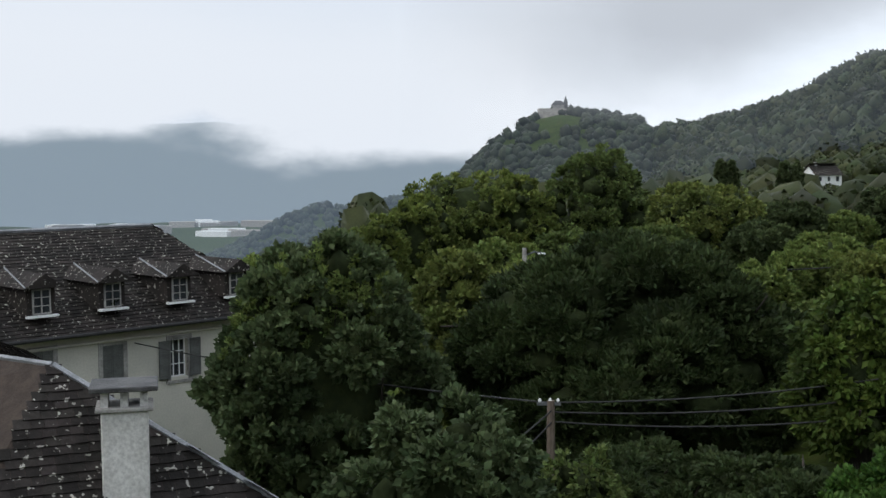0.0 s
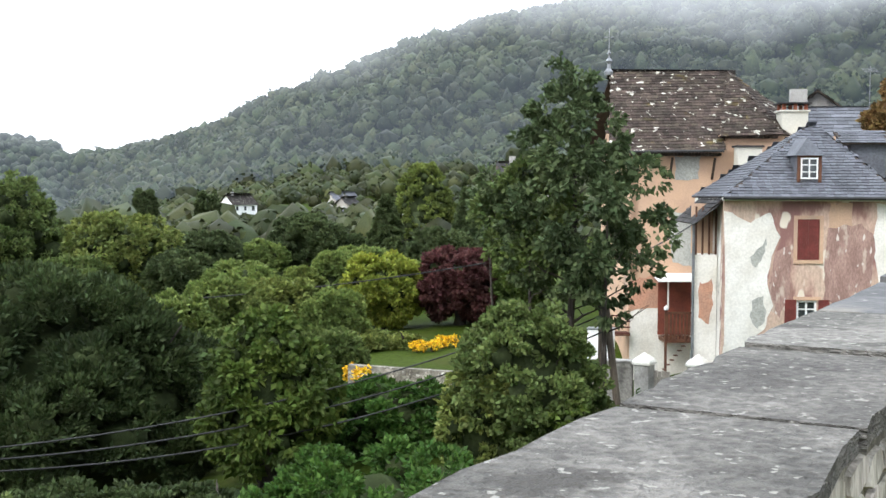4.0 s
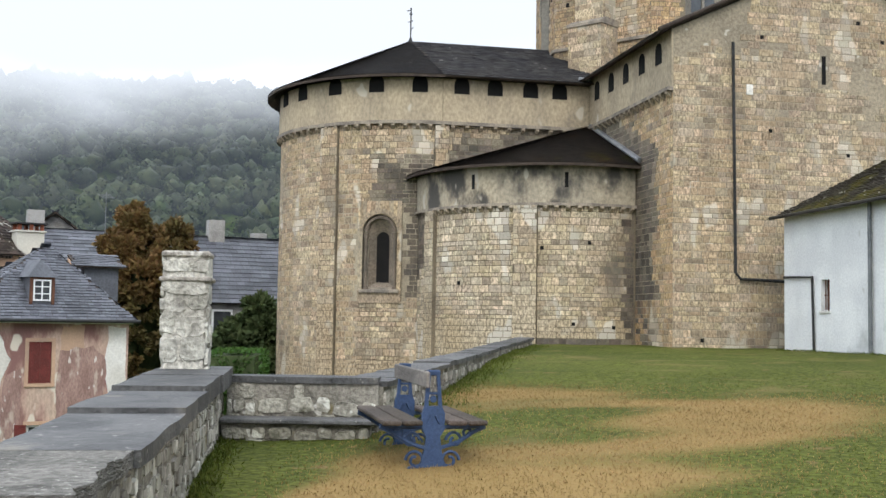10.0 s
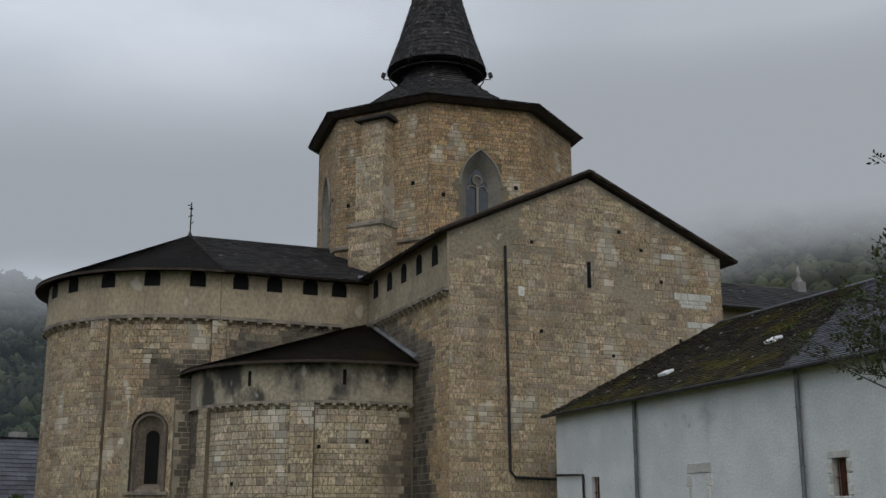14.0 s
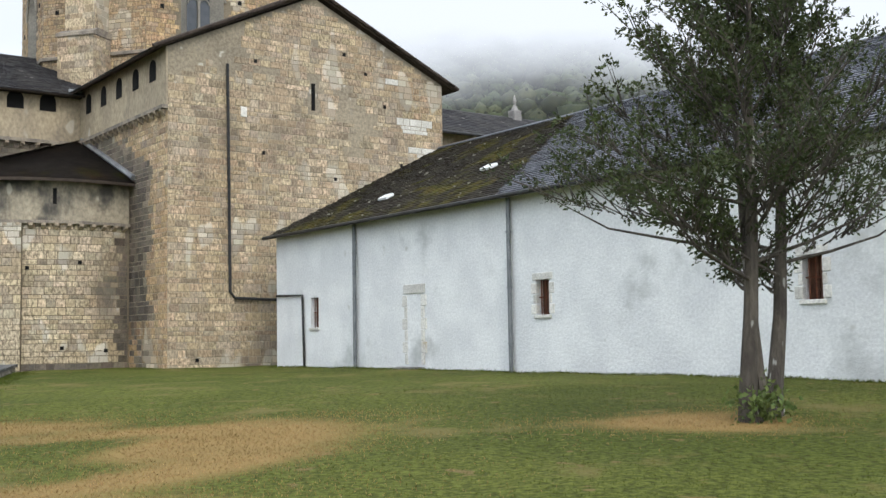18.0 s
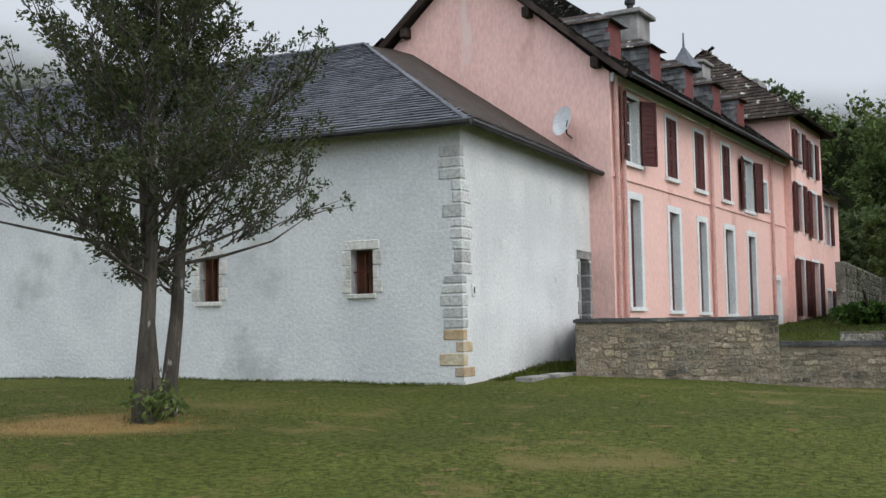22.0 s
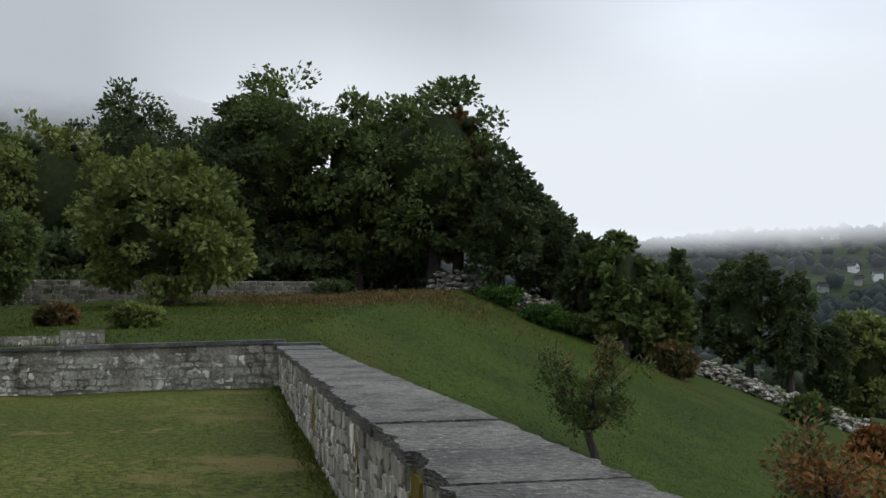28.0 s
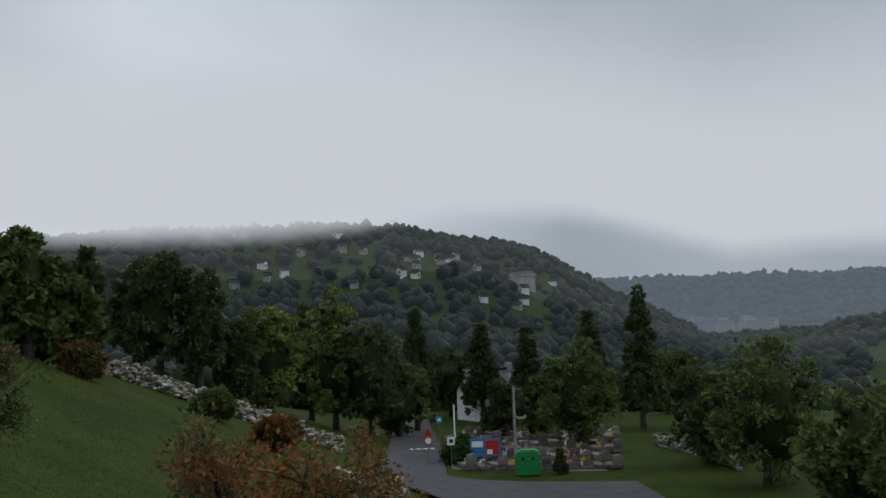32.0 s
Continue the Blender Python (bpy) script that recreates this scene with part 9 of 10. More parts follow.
def noise_pick(p, seed):
    k = np.sin(p[:, 0] * 2.6 + seed) + np.sin(p[:, 1] * 2.9 + seed * 2) + np.sin(p[:, 2] * 3.1)
    return np.clip(0.5 + k / 6 + np.random.default_rng(seed).normal(0, 0.14, len(p)), 0, 0.999)


orchard_tree(169.7, 27, 3.15, 2.9, 0.75, 0.11, (("mid", 0.0, 0.72), ("rust", 0.72, 1.0)), 71, "low old apple tree with a forked trunk on the meadow", 7, 12, 19, 0.105, 0.2)
orchard_tree(183.4, 17, 1.6 - 17 * math.tan(radians(4.6)) - float(height(*at(183.4, 17))), 3.9, 0.7, 0.13, (("orange", 0.0, 0.36), ("rust", 0.36, 0.6), ("mid", 0.6, 1.0)), 72, "small quince tree turning orange and rust", 15, 20, 26, 0.1, 0.05)
planted(186.4, 46, -8.0, 1.6, kind="dome", leaf="orange", leaf_size=0.2, trunk=0.1, n=120, per=16, core=0.4, label="russet bush by the dry stone wall", name="bush", category="bush", seed=73)
for k, (az, r, el, lf) in enumerate(((165.5, 62, 2.6, "hedge"), (167.6, 60, 1.6, "hedge"), (169.0, 62, 1.2, "mid"), (174.0, 62, -0.3, "rust"), (180.2, 66, -2.8, "mid"), (183.2, 60, -4.2, "orange"), (157.0, 58, 3.0, "dark"))):
    planted(az, r, el - 0.4, 2.3, kind="dome", leaf=lf, leaf_size=0.24, trunk=0.03, n=170, per=18, core=0.7, label="bush along the dry stone wall", name="bush", category="bush", seed=80 + k, group="wall bushes")
for k, (az, r, el, lf, w) in enumerate(((139.0, 36, 0.6, "hedge", 2.4), (147.6, 31, 0.2, "olive", 1.2), (144.0, 34, -0.2, "rust", 1.0))):
    planted(az, r, el, w, kind="dome", leaf=lf, leaf_size=0.16, trunk=0.03, n=160, per=18, core=0.7, label="low shrub in the mansion garden", name="bush", category="bush", seed=90 + k)

# ---- twin-stemmed tree on the lawn ----
def forked_tree(x, y, z, label):
    r = np.random.default_rng(99)
    root = thing("lawn_tree", pose(x, y, z), label, "tree")
    wood, pts, nrm = [], [], []

    def tuft(p, d, m=8, spread=0.11):
        o = r.normal(0, 1, (m, 3))
        o /= np.linalg.norm(o, axis=1)[:, None]
        pts.append(np.array(p) + o * r.uniform(0.01, spread, (m, 1)))
        nrm.append(o * 0.7 + np.array(d) * 0.9)

    stems = (((-0.27, 0.2), [(-0.27, 0.2), (-0.2, 0.22), (-0.24, 0.16), (-0.2, 0.1), (-0.3, 0.1), (-0.25, 0.0)], 6.3, 0.105),
             ((-0.08, 0.0), [(-0.08, 0.0), (-0.12, 0.05), (-0.05, 0.1), (0.0, 0.15), (0.08, 0.2), (0.0, 0.3)], 6.8, 0.075),
             ((0.2, -0.2), [(0.14, -0.14), (0.22, -0.2), (0.36, -0.34), (0.46, -0.42), (0.5, -0.5), (0.6, -0.5)], 6.0, 0.1))
    for foot_, line, top, rad in stems:
        zs = [-0.15, 0.35, 1.3, 2.4, 4.0, top]
        path = [(a, b, c) for (a, b), c in zip(line, zs)]
        wood.append(tube(path, [rad * 1.7, rad * 1.05, rad * 0.85, rad * 0.7, rad * 0.42, rad * 0.1], 9, cap=False))
        zz = 1.55
        k = 0
        while zz < top - 0.15:
            px, py = np.interp(zz, zs, [a for a, b in line]), np.interp(zz, zs, [b for a, b in line])
            t = k * 2.4 + r.uniform(-0.3, 0.3)
            ln = float(np.interp(zz, [1.5, 2.1, 2.9, 3.8, 4.8, top], [1.5, 2.75, 2.15, 1.45, 0.95, 0.35])) * r.uniform(0.75, 1.1)
            rise = float(np.interp(zz, [1.5, 2.2, 3.0, top], [0.3, 0.46, 0.75, 1.5])) * (r.uniform(0.25, 1.25) if zz < 2.9 else r.uniform(0.7, 1.2))
            br = rad * float(np.interp(zz, [1.5, top], [0.3, 0.12]))
            d = Vector((math.cos(t), math.sin(t), rise)).normalized()
            p0 = Vector((px, py, zz))
            line_b = [p0, p0 + d * ln * 0.33 + Vector((0, 0, -0.02)), p0 + d * ln * 0.68 + Vector((0, 0, 0.02)), p0 + d * ln + Vector((0, 0, 0.12 * ln))]
            wood.append(tube(line_b, [br, br * 0.75, br * 0.5, br * 0.2], 5, cap=False))
            tuft(line_b[3], d, 10)
            n_t = int(5 + ln * 10)
            for q in range(n_t):
                f = r.uniform(0.15, 1.0)
                b0 = p0.lerp(line_b[3], f)
                side_ = d.cross(Vector((0, 0, 1))).normalized() * (1 if q % 2 else -1)
                td = (d * 0.6 + side_ * r.uniform(0.2, 1.0) + Vector((0, 0, r.uniform(0.0, 1.2)))).normalized()
                tl = ln * r.uniform(0.18, 0.36)
                e = b0 + td * tl
                wood.append(tube([b0, b0.lerp(e, 0.5) + Vector((0, 0, 0.02)), e], [br * 0.4, br * 0.28, br * 0.12], 4, cap=False))
                tuft(e, td, 19, 0.1)
                tuft(b0.lerp(e, 0.6), td, 13, 0.09)
            zz += r.uniform(0.14, 0.24)
            k += 1
    part("trunk", joined(*wood), BARK, root, "grey lichened stems and forking limbs")
    pts, nrm = np.concatenate(pts), np.concatenate(nrm)
    v, f = leaf_cloud(pts, nrm / np.linalg.norm(nrm, axis=1)[:, None], 0.06, 5, 0.1, 0.5)
    part("crown", np_mesh("crown", v, f, LEAF["holly"]), None, root, "sparse glossy dark green leaves in tufts")
    pv, pn = r.normal(0, 1, (420, 3)) * np.array((0.16, 0.16, 0.14)) + np.array((-0.32, 0.1, 0.22)), r.normal(0, 1, (420, 3))
    v, f = leaf_cloud(pv, pn / np.linalg.norm(pn, axis=1)[:, None], 0.09, 6)
    part("foliage", np_mesh("foliage", v, f, LEAF["mid"]), None, root, "leafy shoots round the foot")


forked_tree(14.64, -3.77, 0.68, "twin-stemmed evergreen tree with sparse leaves on the lawn")


# clipped hedge beside the church
def box_hedge(x, y, z, turn, w, d, h, label):
    r = np.random.default_rng(int(x * 10))
    ho = thing("hedge", pose(x, y, z, 0, 0, turn), label, "hedge")
    part("core", block(-w / 2 + 0.1, w / 2 - 0.1, -d / 2 + 0.1, d / 2 - 0.1, 0, h - 0.1), LEAF["dark"], ho)
    n = int((w * h * 2 + d * h * 2 + w * d) * 420)
    p = r.uniform(-1, 1, (n, 3))
    k = np.argmax(np.abs(p) * np.array((w, d, h)) / np.array((w, d, h)) * r.uniform(0.6, 1, (n, 3)), 1)
    p[np.arange(n), k] = np.sign(p[np.arange(n), k])
    nn = np.zeros((n, 3))
    nn[np.arange(n), k] = p[np.arange(n), k]
    q = p * np.array((w / 2, d / 2, h / 2)) * 0.97 + np.array((0, 0, h / 2))
    v, f = leaf_cloud(q, nn, 0.09, 3, 0.1, 0.7)
    part("foliage", np_mesh("foliage", v, f, LEAF["hedge"]), None, ho)


box_hedge(23.0, 16.4, -1.4, 30, 2.6, 1.2, 2.3, "clipped green box hedge beside the church")

# ---- wooded hillsides ----
def far_wood(name, spots, size, label, seed, cards, leaf_mats, subdiv=2):
    """A wood of many small crowns, each a rough lump ruffled with leaf sprays, as one object."""
    r = np.random.default_rng(seed)
    lumps = [lump(subdiv, 200 + seed + k, 0.3) for k in range(5)]
    vs, fs, off = [], [], 0
    for k, (x, y, z) in enumerate(spots):
        lv, lf = lumps[k % 5]
        s = size * r.uniform(0.65, 1.3)
        sc = np.array((s * r.uniform(0.9, 1.15), s * r.uniform(0.9, 1.15), s * r.uniform(0.75, 1.15))) * 0.5
        t = r.uniform(0, 6.28)
        rot = np.array(((math.cos(t), -math.sin(t), 0), (math.sin(t), math.cos(t), 0), (0, 0, 1)))
        c = np.array((x, y, z + sc[2] * 0.75))
        v = (lv * sc * 0.86) @ rot.T + c
        vs.append(v)
        fs.append(lf + off)
        off += len(v)
        if cards:
            p = r.normal(0, 1, (cards, 3))
            p /= np.linalg.norm(p, axis=1)[:, None]
            p[:, 2] = np.abs(p[:, 2]) * 1.0 - 0.25
            cv, cf = leaf_cloud(p * sc * r.uniform(0.8, 1.08, (cards, 1)) + c, p, s * (0.13 if subdiv == 1 else 0.12), int(r.integers(1e6)), 0.2, 0.8)
            vs.append(cv)
            fs.append(cf + off)
            off += len(cv)
    ob = new(name, np_mesh(name, np.concatenate(vs), np.concatenate(fs), leaf_mats, True))
    return tagged(ob, label, "wood", kind="stuff")


def scatter(n, az0, az1, r0, r1, seed, keep=None):
    r = np.random.default_rng(seed)
    az, rr = r.uniform(az0, az1, n), np.sqrt(r.uniform(r0 ** 2, r1 ** 2, n))
    x, y = rr * np.sin(np.radians(az)), rr * np.cos(np.radians(az))
    if keep is not None:
        k = keep(x, y, rr, az)
        x, y = x[k], y[k]
    return np.stack([x, y, height(x, y) - 0.8], 1)


WOOD_A = leaf_material("hill_wood_leaf", (0.03, 0.04, 0.015), (0.042, 0.05, 0.017), 0.1, 0.5)
WOOD_C = leaf_material("hillside_wood_leaf", (0.018, 0.025, 0.014), (0.023, 0.031, 0.016), 0.1, 0.45)
WOOD_B = leaf_material("far_wood_leaf", (0.028, 0.038, 0.02), (0.034, 0.044, 0.022), 0.1, 0.45)
clear = lambda x, y: (np.sin(x * 0.021 + 1.0) * np.sin(y * 0.017 + 0.4) + 0.5 * np.sin(x * 0.05) * np.sin(y * 0.043))
meadows = lambda x, y, r, a: (np.sin(x * 0.018 + 0.6) * np.sin(y * 0.021 + 2.0) < 0.62)
far_wood("hill_wood", scatter(6400, 9, 68, 470, 880, 1), 12.0, "dense mixed wood on the mountain slope", 1, 40, WOOD_A, 1)
far_wood("hill_wood", scatter(3600, 66, 162, 270, 760, 2), 12.0, "dense wood on the slope behind the church", 2, 16, WOOD_A, 1)
far_wood("hill_wood", scatter(3000, 76, 120, 285, 520, 14), 10.0, "dense dark wood on the slope behind the outbuilding", 14, 8, WOOD_A, 1)
far_wood("valley_wood", scatter(520, -6, 44, 125, 230, 3), 6.5, "broadleaf wood below the castle hill", 3, 90, WOOD_A)
far_wood("valley_wood", scatter(2300, 6, 62, 230, 500, 9, lambda x, y, r, a: (np.abs(r - 335) > 22 * (np.abs(a - 20) < 6)) & meadows(x, y, r, a)), 7.0, "broadleaf wood and hedges at the foot of the slope", 9, 34, WOOD_A, 1)
far_wood("castle_wood", scatter(2600, -3.6, 14, 560, 1080, 4, lambda x, y, r, a: (np.hypot((x - 56) / 22, (y - 850) / 40) > 1)), 8.5, "wood on the castle hill", 4, 16, WOOD_B, 1)
far_wood("valley_wood", scatter(700, -3, 10, 220, 560, 5), 7.5, "wooded valley side", 5, 20, WOOD_B, 1)
far_wood("valley_wood", scatter(1500, -14, -1.5, 1050, 1500, 6), 10.0, "wood on the low hill in the valley", 6, 8, WOOD_B, 1)
far_wood("valley_wood", scatter(800, 204, 218, 640, 1050, 12, meadows), 9.0, "wood on the low hill down the valley", 12, 14, WOOD_B, 1)
far_wood("valley_wood", scatter(2600, 198, 220, 1750, 3300, 13), 20.0, "woods on the far side of the valley", 13, 6, WOOD_B, 1)
r_h = np.random.default_rng(17)
HILL_HOMES = [(r_h.uniform(180, 199), r_h.uniform(480, 600)) for k in range(32)] + [(196.2, 540.0)]
HOME_X, HOME_Y = np.array([at(a, q - 5) for a, q in HILL_HOMES]).T
far_wood("dome_wood", scatter(5200, 158, 212, 340, 860, 7, lambda x, y, r, a: np.min(np.hypot(x[:, None] - HOME_X, y[:, None] - HOME_Y), 1) > 8.5), 7.5, "wood and hedges on the far hillside", 7, 9, WOOD_C, 1)
far_wood("valley_wood", scatter(620, 176, 222, 160, 340, 8, lambda x, y, r, a: clear(x, y) < 0.3), 6.5, "valley wood beyond the cemetery", 8, 46, WOOD_B)

# ---- castle on its hill ----
cz = float(height(60, 893)) + 2.5
castle = thing("castle", pose(60, 893, cz, 0, 0, 4), "small pale stone castle with a dark roof and pointed turret", "castle")
part("curtain_wall", block(-14, 15, -6, 6, -6, 3.6), FAR_WALL, castle)
part("keep", block(-3, 6, -3, 6, 3.6, 6.5), CONCRETE, castle)
part("roof", ([(-3.6, -4, 6.5), (6.6, -4, 6.5), (6.6, 7, 6.5), (-3.6, 7, 6.5), (-0.5, 1.5, 10), (4, 1.5, 10)], [(0, 1, 5, 4), (1, 2, 5), (2, 3, 4, 5), (3, 0, 4), (3, 2, 1, 0)]), SLATE_DARK, castle)
part("turret", lathe([(1.6, 3.6), (1.6, 8), (1.9, 8), (0.1, 13.5)], 10, (7, -2)), SLATE_DARK, castle)

# ---- far houses ----
def house_at(az, r, w, d, h, turn, wall_mat, roof_mat, label, lift=0.0, **kw):
    x, y = at(az, r)
    return simple_house("far_house", pose(x, y, float(height(x, y)) + lift, 0, 0, turn), w, d, h, d * 0.38, wall_mat, roof_mat, label, int(az * 7 + r) % 97, base=-4.0, slate=(1.2, 0.9), **kw)


house_at(16.2, 330, 8.5, 6.5, 4.4, 20, WHITE_PAINT, SLATE_OLD, "far white house with a dark slate roof among trees", lift=0.6)
house_at(20.7, 322, 6, 5.5, 4.4, -60, WHITE_PAINT, SLATE, "white gabled house with a grey slate roof", lift=-4.6)
house_at(21.3, 352, 9, 6, 3.6, 15, FAR_WALL, SLATE, "pale stone farmhouse with a grey slate roof", lift=-1.6)
house_at(21.9, 345, 6, 5, 3.4, 30, FAR_WALL, SLATE_DARK, "low farm building with a dark roof", lift=-2.4)
house_at(29.2, 150, 7, 6, 5.0, -40, FAR_WALL, SLATE_DARK, "cream gabled house behind the trees", lift=5.0)
for k, (az, r) in enumerate(HILL_HOMES[:-1]):
    house_at(az, r, r_h.uniform(2.8, 4.6), r_h.uniform(2.6, 3.4), r_h.uniform(1.4, 2.0), r_h.uniform(-50, 50), (WHITE_PAINT, FAR_WALL)[k % 2], SLATE_DARK, "pale hillside house with a slate roof", lift=0.6, group="hillside houses", windows=2, chimney=False)
house_at(196.2, 540, 11, 6.5, 5.0, 10, FAR_WALL, SLATE, "large pale hillside house with a slate roof", lift=0.8)
house_at(194.9, 150, 8, 6, 3.4, 20, WHITE_PAINT, SLATE, "white house behind the cemetery trees", lift=0.5)
for k in range(16):
    az, r = r_h.uniform(203.5, 208.5), r_h.uniform(1250, 1500)
    house_at(az, r, r_h.uniform(12, 24), r_h.uniform(9, 12), r_h.uniform(6, 10), r_h.uniform(-40, 40), FAR_WALL, SLATE, "pale house of the far valley town", lift=6.0, group="far town", windows=2, chimney=False)
for k in range(26):
    az, r = r_h.uniform(-22, -8.5), r_h.uniform(2150, 2500)
    x, y = at(az, r)
    sh = thing("valley_shed", pose(x, y, float(height(x, y)), 0, 0, r_h.uniform(-30, 30)), "long pale industrial shed on the valley floor", "shed", "valley sheds")
    part("shed_body", block(0, r_h.uniform(25, 80), 0, 30, -6, r_h.uniform(9, 15)), (FAR_WALL, WHITE_PAINT, CONCRETE)[k % 3], sh)

# ---- low cloud and haze, as glowing curtains ----
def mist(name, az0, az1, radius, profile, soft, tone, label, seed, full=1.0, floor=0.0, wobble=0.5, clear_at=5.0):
    """A bank of cloud or haze: a standing curtain that glows by emission, its density rising from its ragged lower
    edge. profile: (bearing, elevation) of that edge; soft: degrees to full density.
    """
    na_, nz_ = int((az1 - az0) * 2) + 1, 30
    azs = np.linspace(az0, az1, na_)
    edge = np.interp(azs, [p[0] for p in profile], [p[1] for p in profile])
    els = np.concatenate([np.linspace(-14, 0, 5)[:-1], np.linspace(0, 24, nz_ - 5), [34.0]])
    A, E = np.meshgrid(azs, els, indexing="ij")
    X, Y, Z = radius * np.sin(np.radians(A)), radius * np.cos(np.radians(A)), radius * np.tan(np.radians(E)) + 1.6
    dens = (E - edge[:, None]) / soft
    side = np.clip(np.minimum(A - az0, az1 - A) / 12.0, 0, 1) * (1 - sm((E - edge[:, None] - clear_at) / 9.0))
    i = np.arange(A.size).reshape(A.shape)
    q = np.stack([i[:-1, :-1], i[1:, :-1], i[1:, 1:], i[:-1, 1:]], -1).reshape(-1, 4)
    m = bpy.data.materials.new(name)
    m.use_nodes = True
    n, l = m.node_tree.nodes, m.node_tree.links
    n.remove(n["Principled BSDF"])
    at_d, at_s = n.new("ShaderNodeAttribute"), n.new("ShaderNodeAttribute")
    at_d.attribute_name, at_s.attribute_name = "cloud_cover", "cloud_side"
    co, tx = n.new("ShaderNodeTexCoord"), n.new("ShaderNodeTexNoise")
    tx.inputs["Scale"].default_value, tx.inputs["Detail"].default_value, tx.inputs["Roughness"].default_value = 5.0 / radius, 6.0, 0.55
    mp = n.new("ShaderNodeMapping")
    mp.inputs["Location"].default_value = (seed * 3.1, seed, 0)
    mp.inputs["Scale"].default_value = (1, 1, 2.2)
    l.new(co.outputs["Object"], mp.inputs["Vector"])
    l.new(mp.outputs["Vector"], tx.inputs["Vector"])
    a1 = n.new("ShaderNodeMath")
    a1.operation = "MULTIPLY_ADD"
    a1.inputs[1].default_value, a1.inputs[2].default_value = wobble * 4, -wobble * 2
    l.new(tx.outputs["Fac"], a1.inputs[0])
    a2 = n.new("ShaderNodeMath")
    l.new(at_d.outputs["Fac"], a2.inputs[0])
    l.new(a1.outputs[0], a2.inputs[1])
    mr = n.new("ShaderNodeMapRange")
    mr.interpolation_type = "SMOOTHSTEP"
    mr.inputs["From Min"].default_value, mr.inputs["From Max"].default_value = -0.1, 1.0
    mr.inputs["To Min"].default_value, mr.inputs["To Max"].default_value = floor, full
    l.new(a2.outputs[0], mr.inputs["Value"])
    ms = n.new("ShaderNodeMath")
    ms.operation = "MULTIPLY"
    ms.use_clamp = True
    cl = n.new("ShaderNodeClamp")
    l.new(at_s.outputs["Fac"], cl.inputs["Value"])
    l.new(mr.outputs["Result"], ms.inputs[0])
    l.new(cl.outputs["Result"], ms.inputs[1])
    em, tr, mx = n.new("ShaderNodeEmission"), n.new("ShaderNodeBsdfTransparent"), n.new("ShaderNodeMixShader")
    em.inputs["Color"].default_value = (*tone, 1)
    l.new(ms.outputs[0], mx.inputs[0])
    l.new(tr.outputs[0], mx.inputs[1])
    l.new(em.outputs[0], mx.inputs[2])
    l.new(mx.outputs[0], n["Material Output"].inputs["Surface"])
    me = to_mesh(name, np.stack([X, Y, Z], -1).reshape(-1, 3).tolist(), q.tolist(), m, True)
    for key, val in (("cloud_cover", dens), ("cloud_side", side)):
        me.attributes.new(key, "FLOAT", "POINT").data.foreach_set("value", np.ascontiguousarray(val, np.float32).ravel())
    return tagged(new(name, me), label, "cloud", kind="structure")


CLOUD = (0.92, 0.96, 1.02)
HAZE_GLOW = (0.34, 0.44, 0.58)
mist("cloud_backdrop", -4, 176, 560, [(-4, 3.2), (9, 2.2), (12, 2.2), (15, 3.2), (22, 5.6), (30, 7.8), (45, 8.1), (53, 8.8), (62, 9.4), (72, 10.4), (84, 12.2), (98, 12.4), (110, 10.6), (140, 7.8), (158, 7.5), (176, 6.5)], 4.4, (0.56, 0.60, 0.66), "low cloud lying on the mountain slope", 1, wobble=0.22, floor=0.025, clear_at=7.5)
mist("cloud_backdrop", 146, 254, 520, [(146, 6.2), (165, 3.8), (172, 3.3), (180, 3.2), (186, 3.6), (190, 3.9), (198, 3.6), (206, 1.6), (254, 1.3)], 1.6, (1.04, 1.09, 1.16), "low cloud lying on the far hill", 2, wobble=0.3, floor=0.03)
mist("cloud_backdrop", -80, 14, 2600, [(-80, 0.8), (-24, 0.9), (-17, 0.7), (-12, 0.0), (-7, -0.3), (-3, -0.2), (14, 0.6)], 1.6, CLOUD, "low cloud over the valley", 3, wobble=0.9, floor=0.05)
mist("cloud_backdrop", 68, 128, 258, [(68, 10.2), (80, 11.2), (92, 11.4), (104, 11.0), (112, 10.2), (128, 8.6)], 4.2, (0.56, 0.60, 0.66), "low cloud lying on the slope behind the outbuilding", 9, wobble=0.22, floor=0.04, clear_at=7.5)
# haze put into emission: even see-through sheets that tint the land behind
mist("haze_glow_sheet", -80, 9, 1180, [(-80, 9), (12, 9)], 3.0, HAZE_GLOW, "glowing sheet for the blue haze over the valley", 4, floor=0.16, full=0.16, wobble=0.1)
mist("haze_glow_sheet", -80, 12, 2640, [(-80, 9), (12, 9)], 3.0, HAZE_GLOW, "glowing sheet for the blue haze over the valley", 6, floor=0.5, full=0.5, wobble=0.3)
mist("haze_glow_sheet", 186, 252, 1150, [(180, 30), (252, 30)], 3.0, (0.24, 0.3, 0.38), "glowing sheet for the blue haze down the valley", 5, floor=0.5, full=0.5, wobble=0.1)
mist("haze_glow_sheet", 150, 240, 330, [(150, 30), (240, 30)], 3.0, (0.12, 0.155, 0.2), "faint glowing sheet for the blue haze before the far hill", 8, floor=0.13, full=0.13, wobble=0.1)
mist("haze_glow_sheet", -60, 86, 470, [(-60, 30), (86, 30)], 3.0, HAZE_GLOW, "faint glowing sheet for the blue haze before the hills", 7, floor=0.06, full=0.06, wobble=0.1)

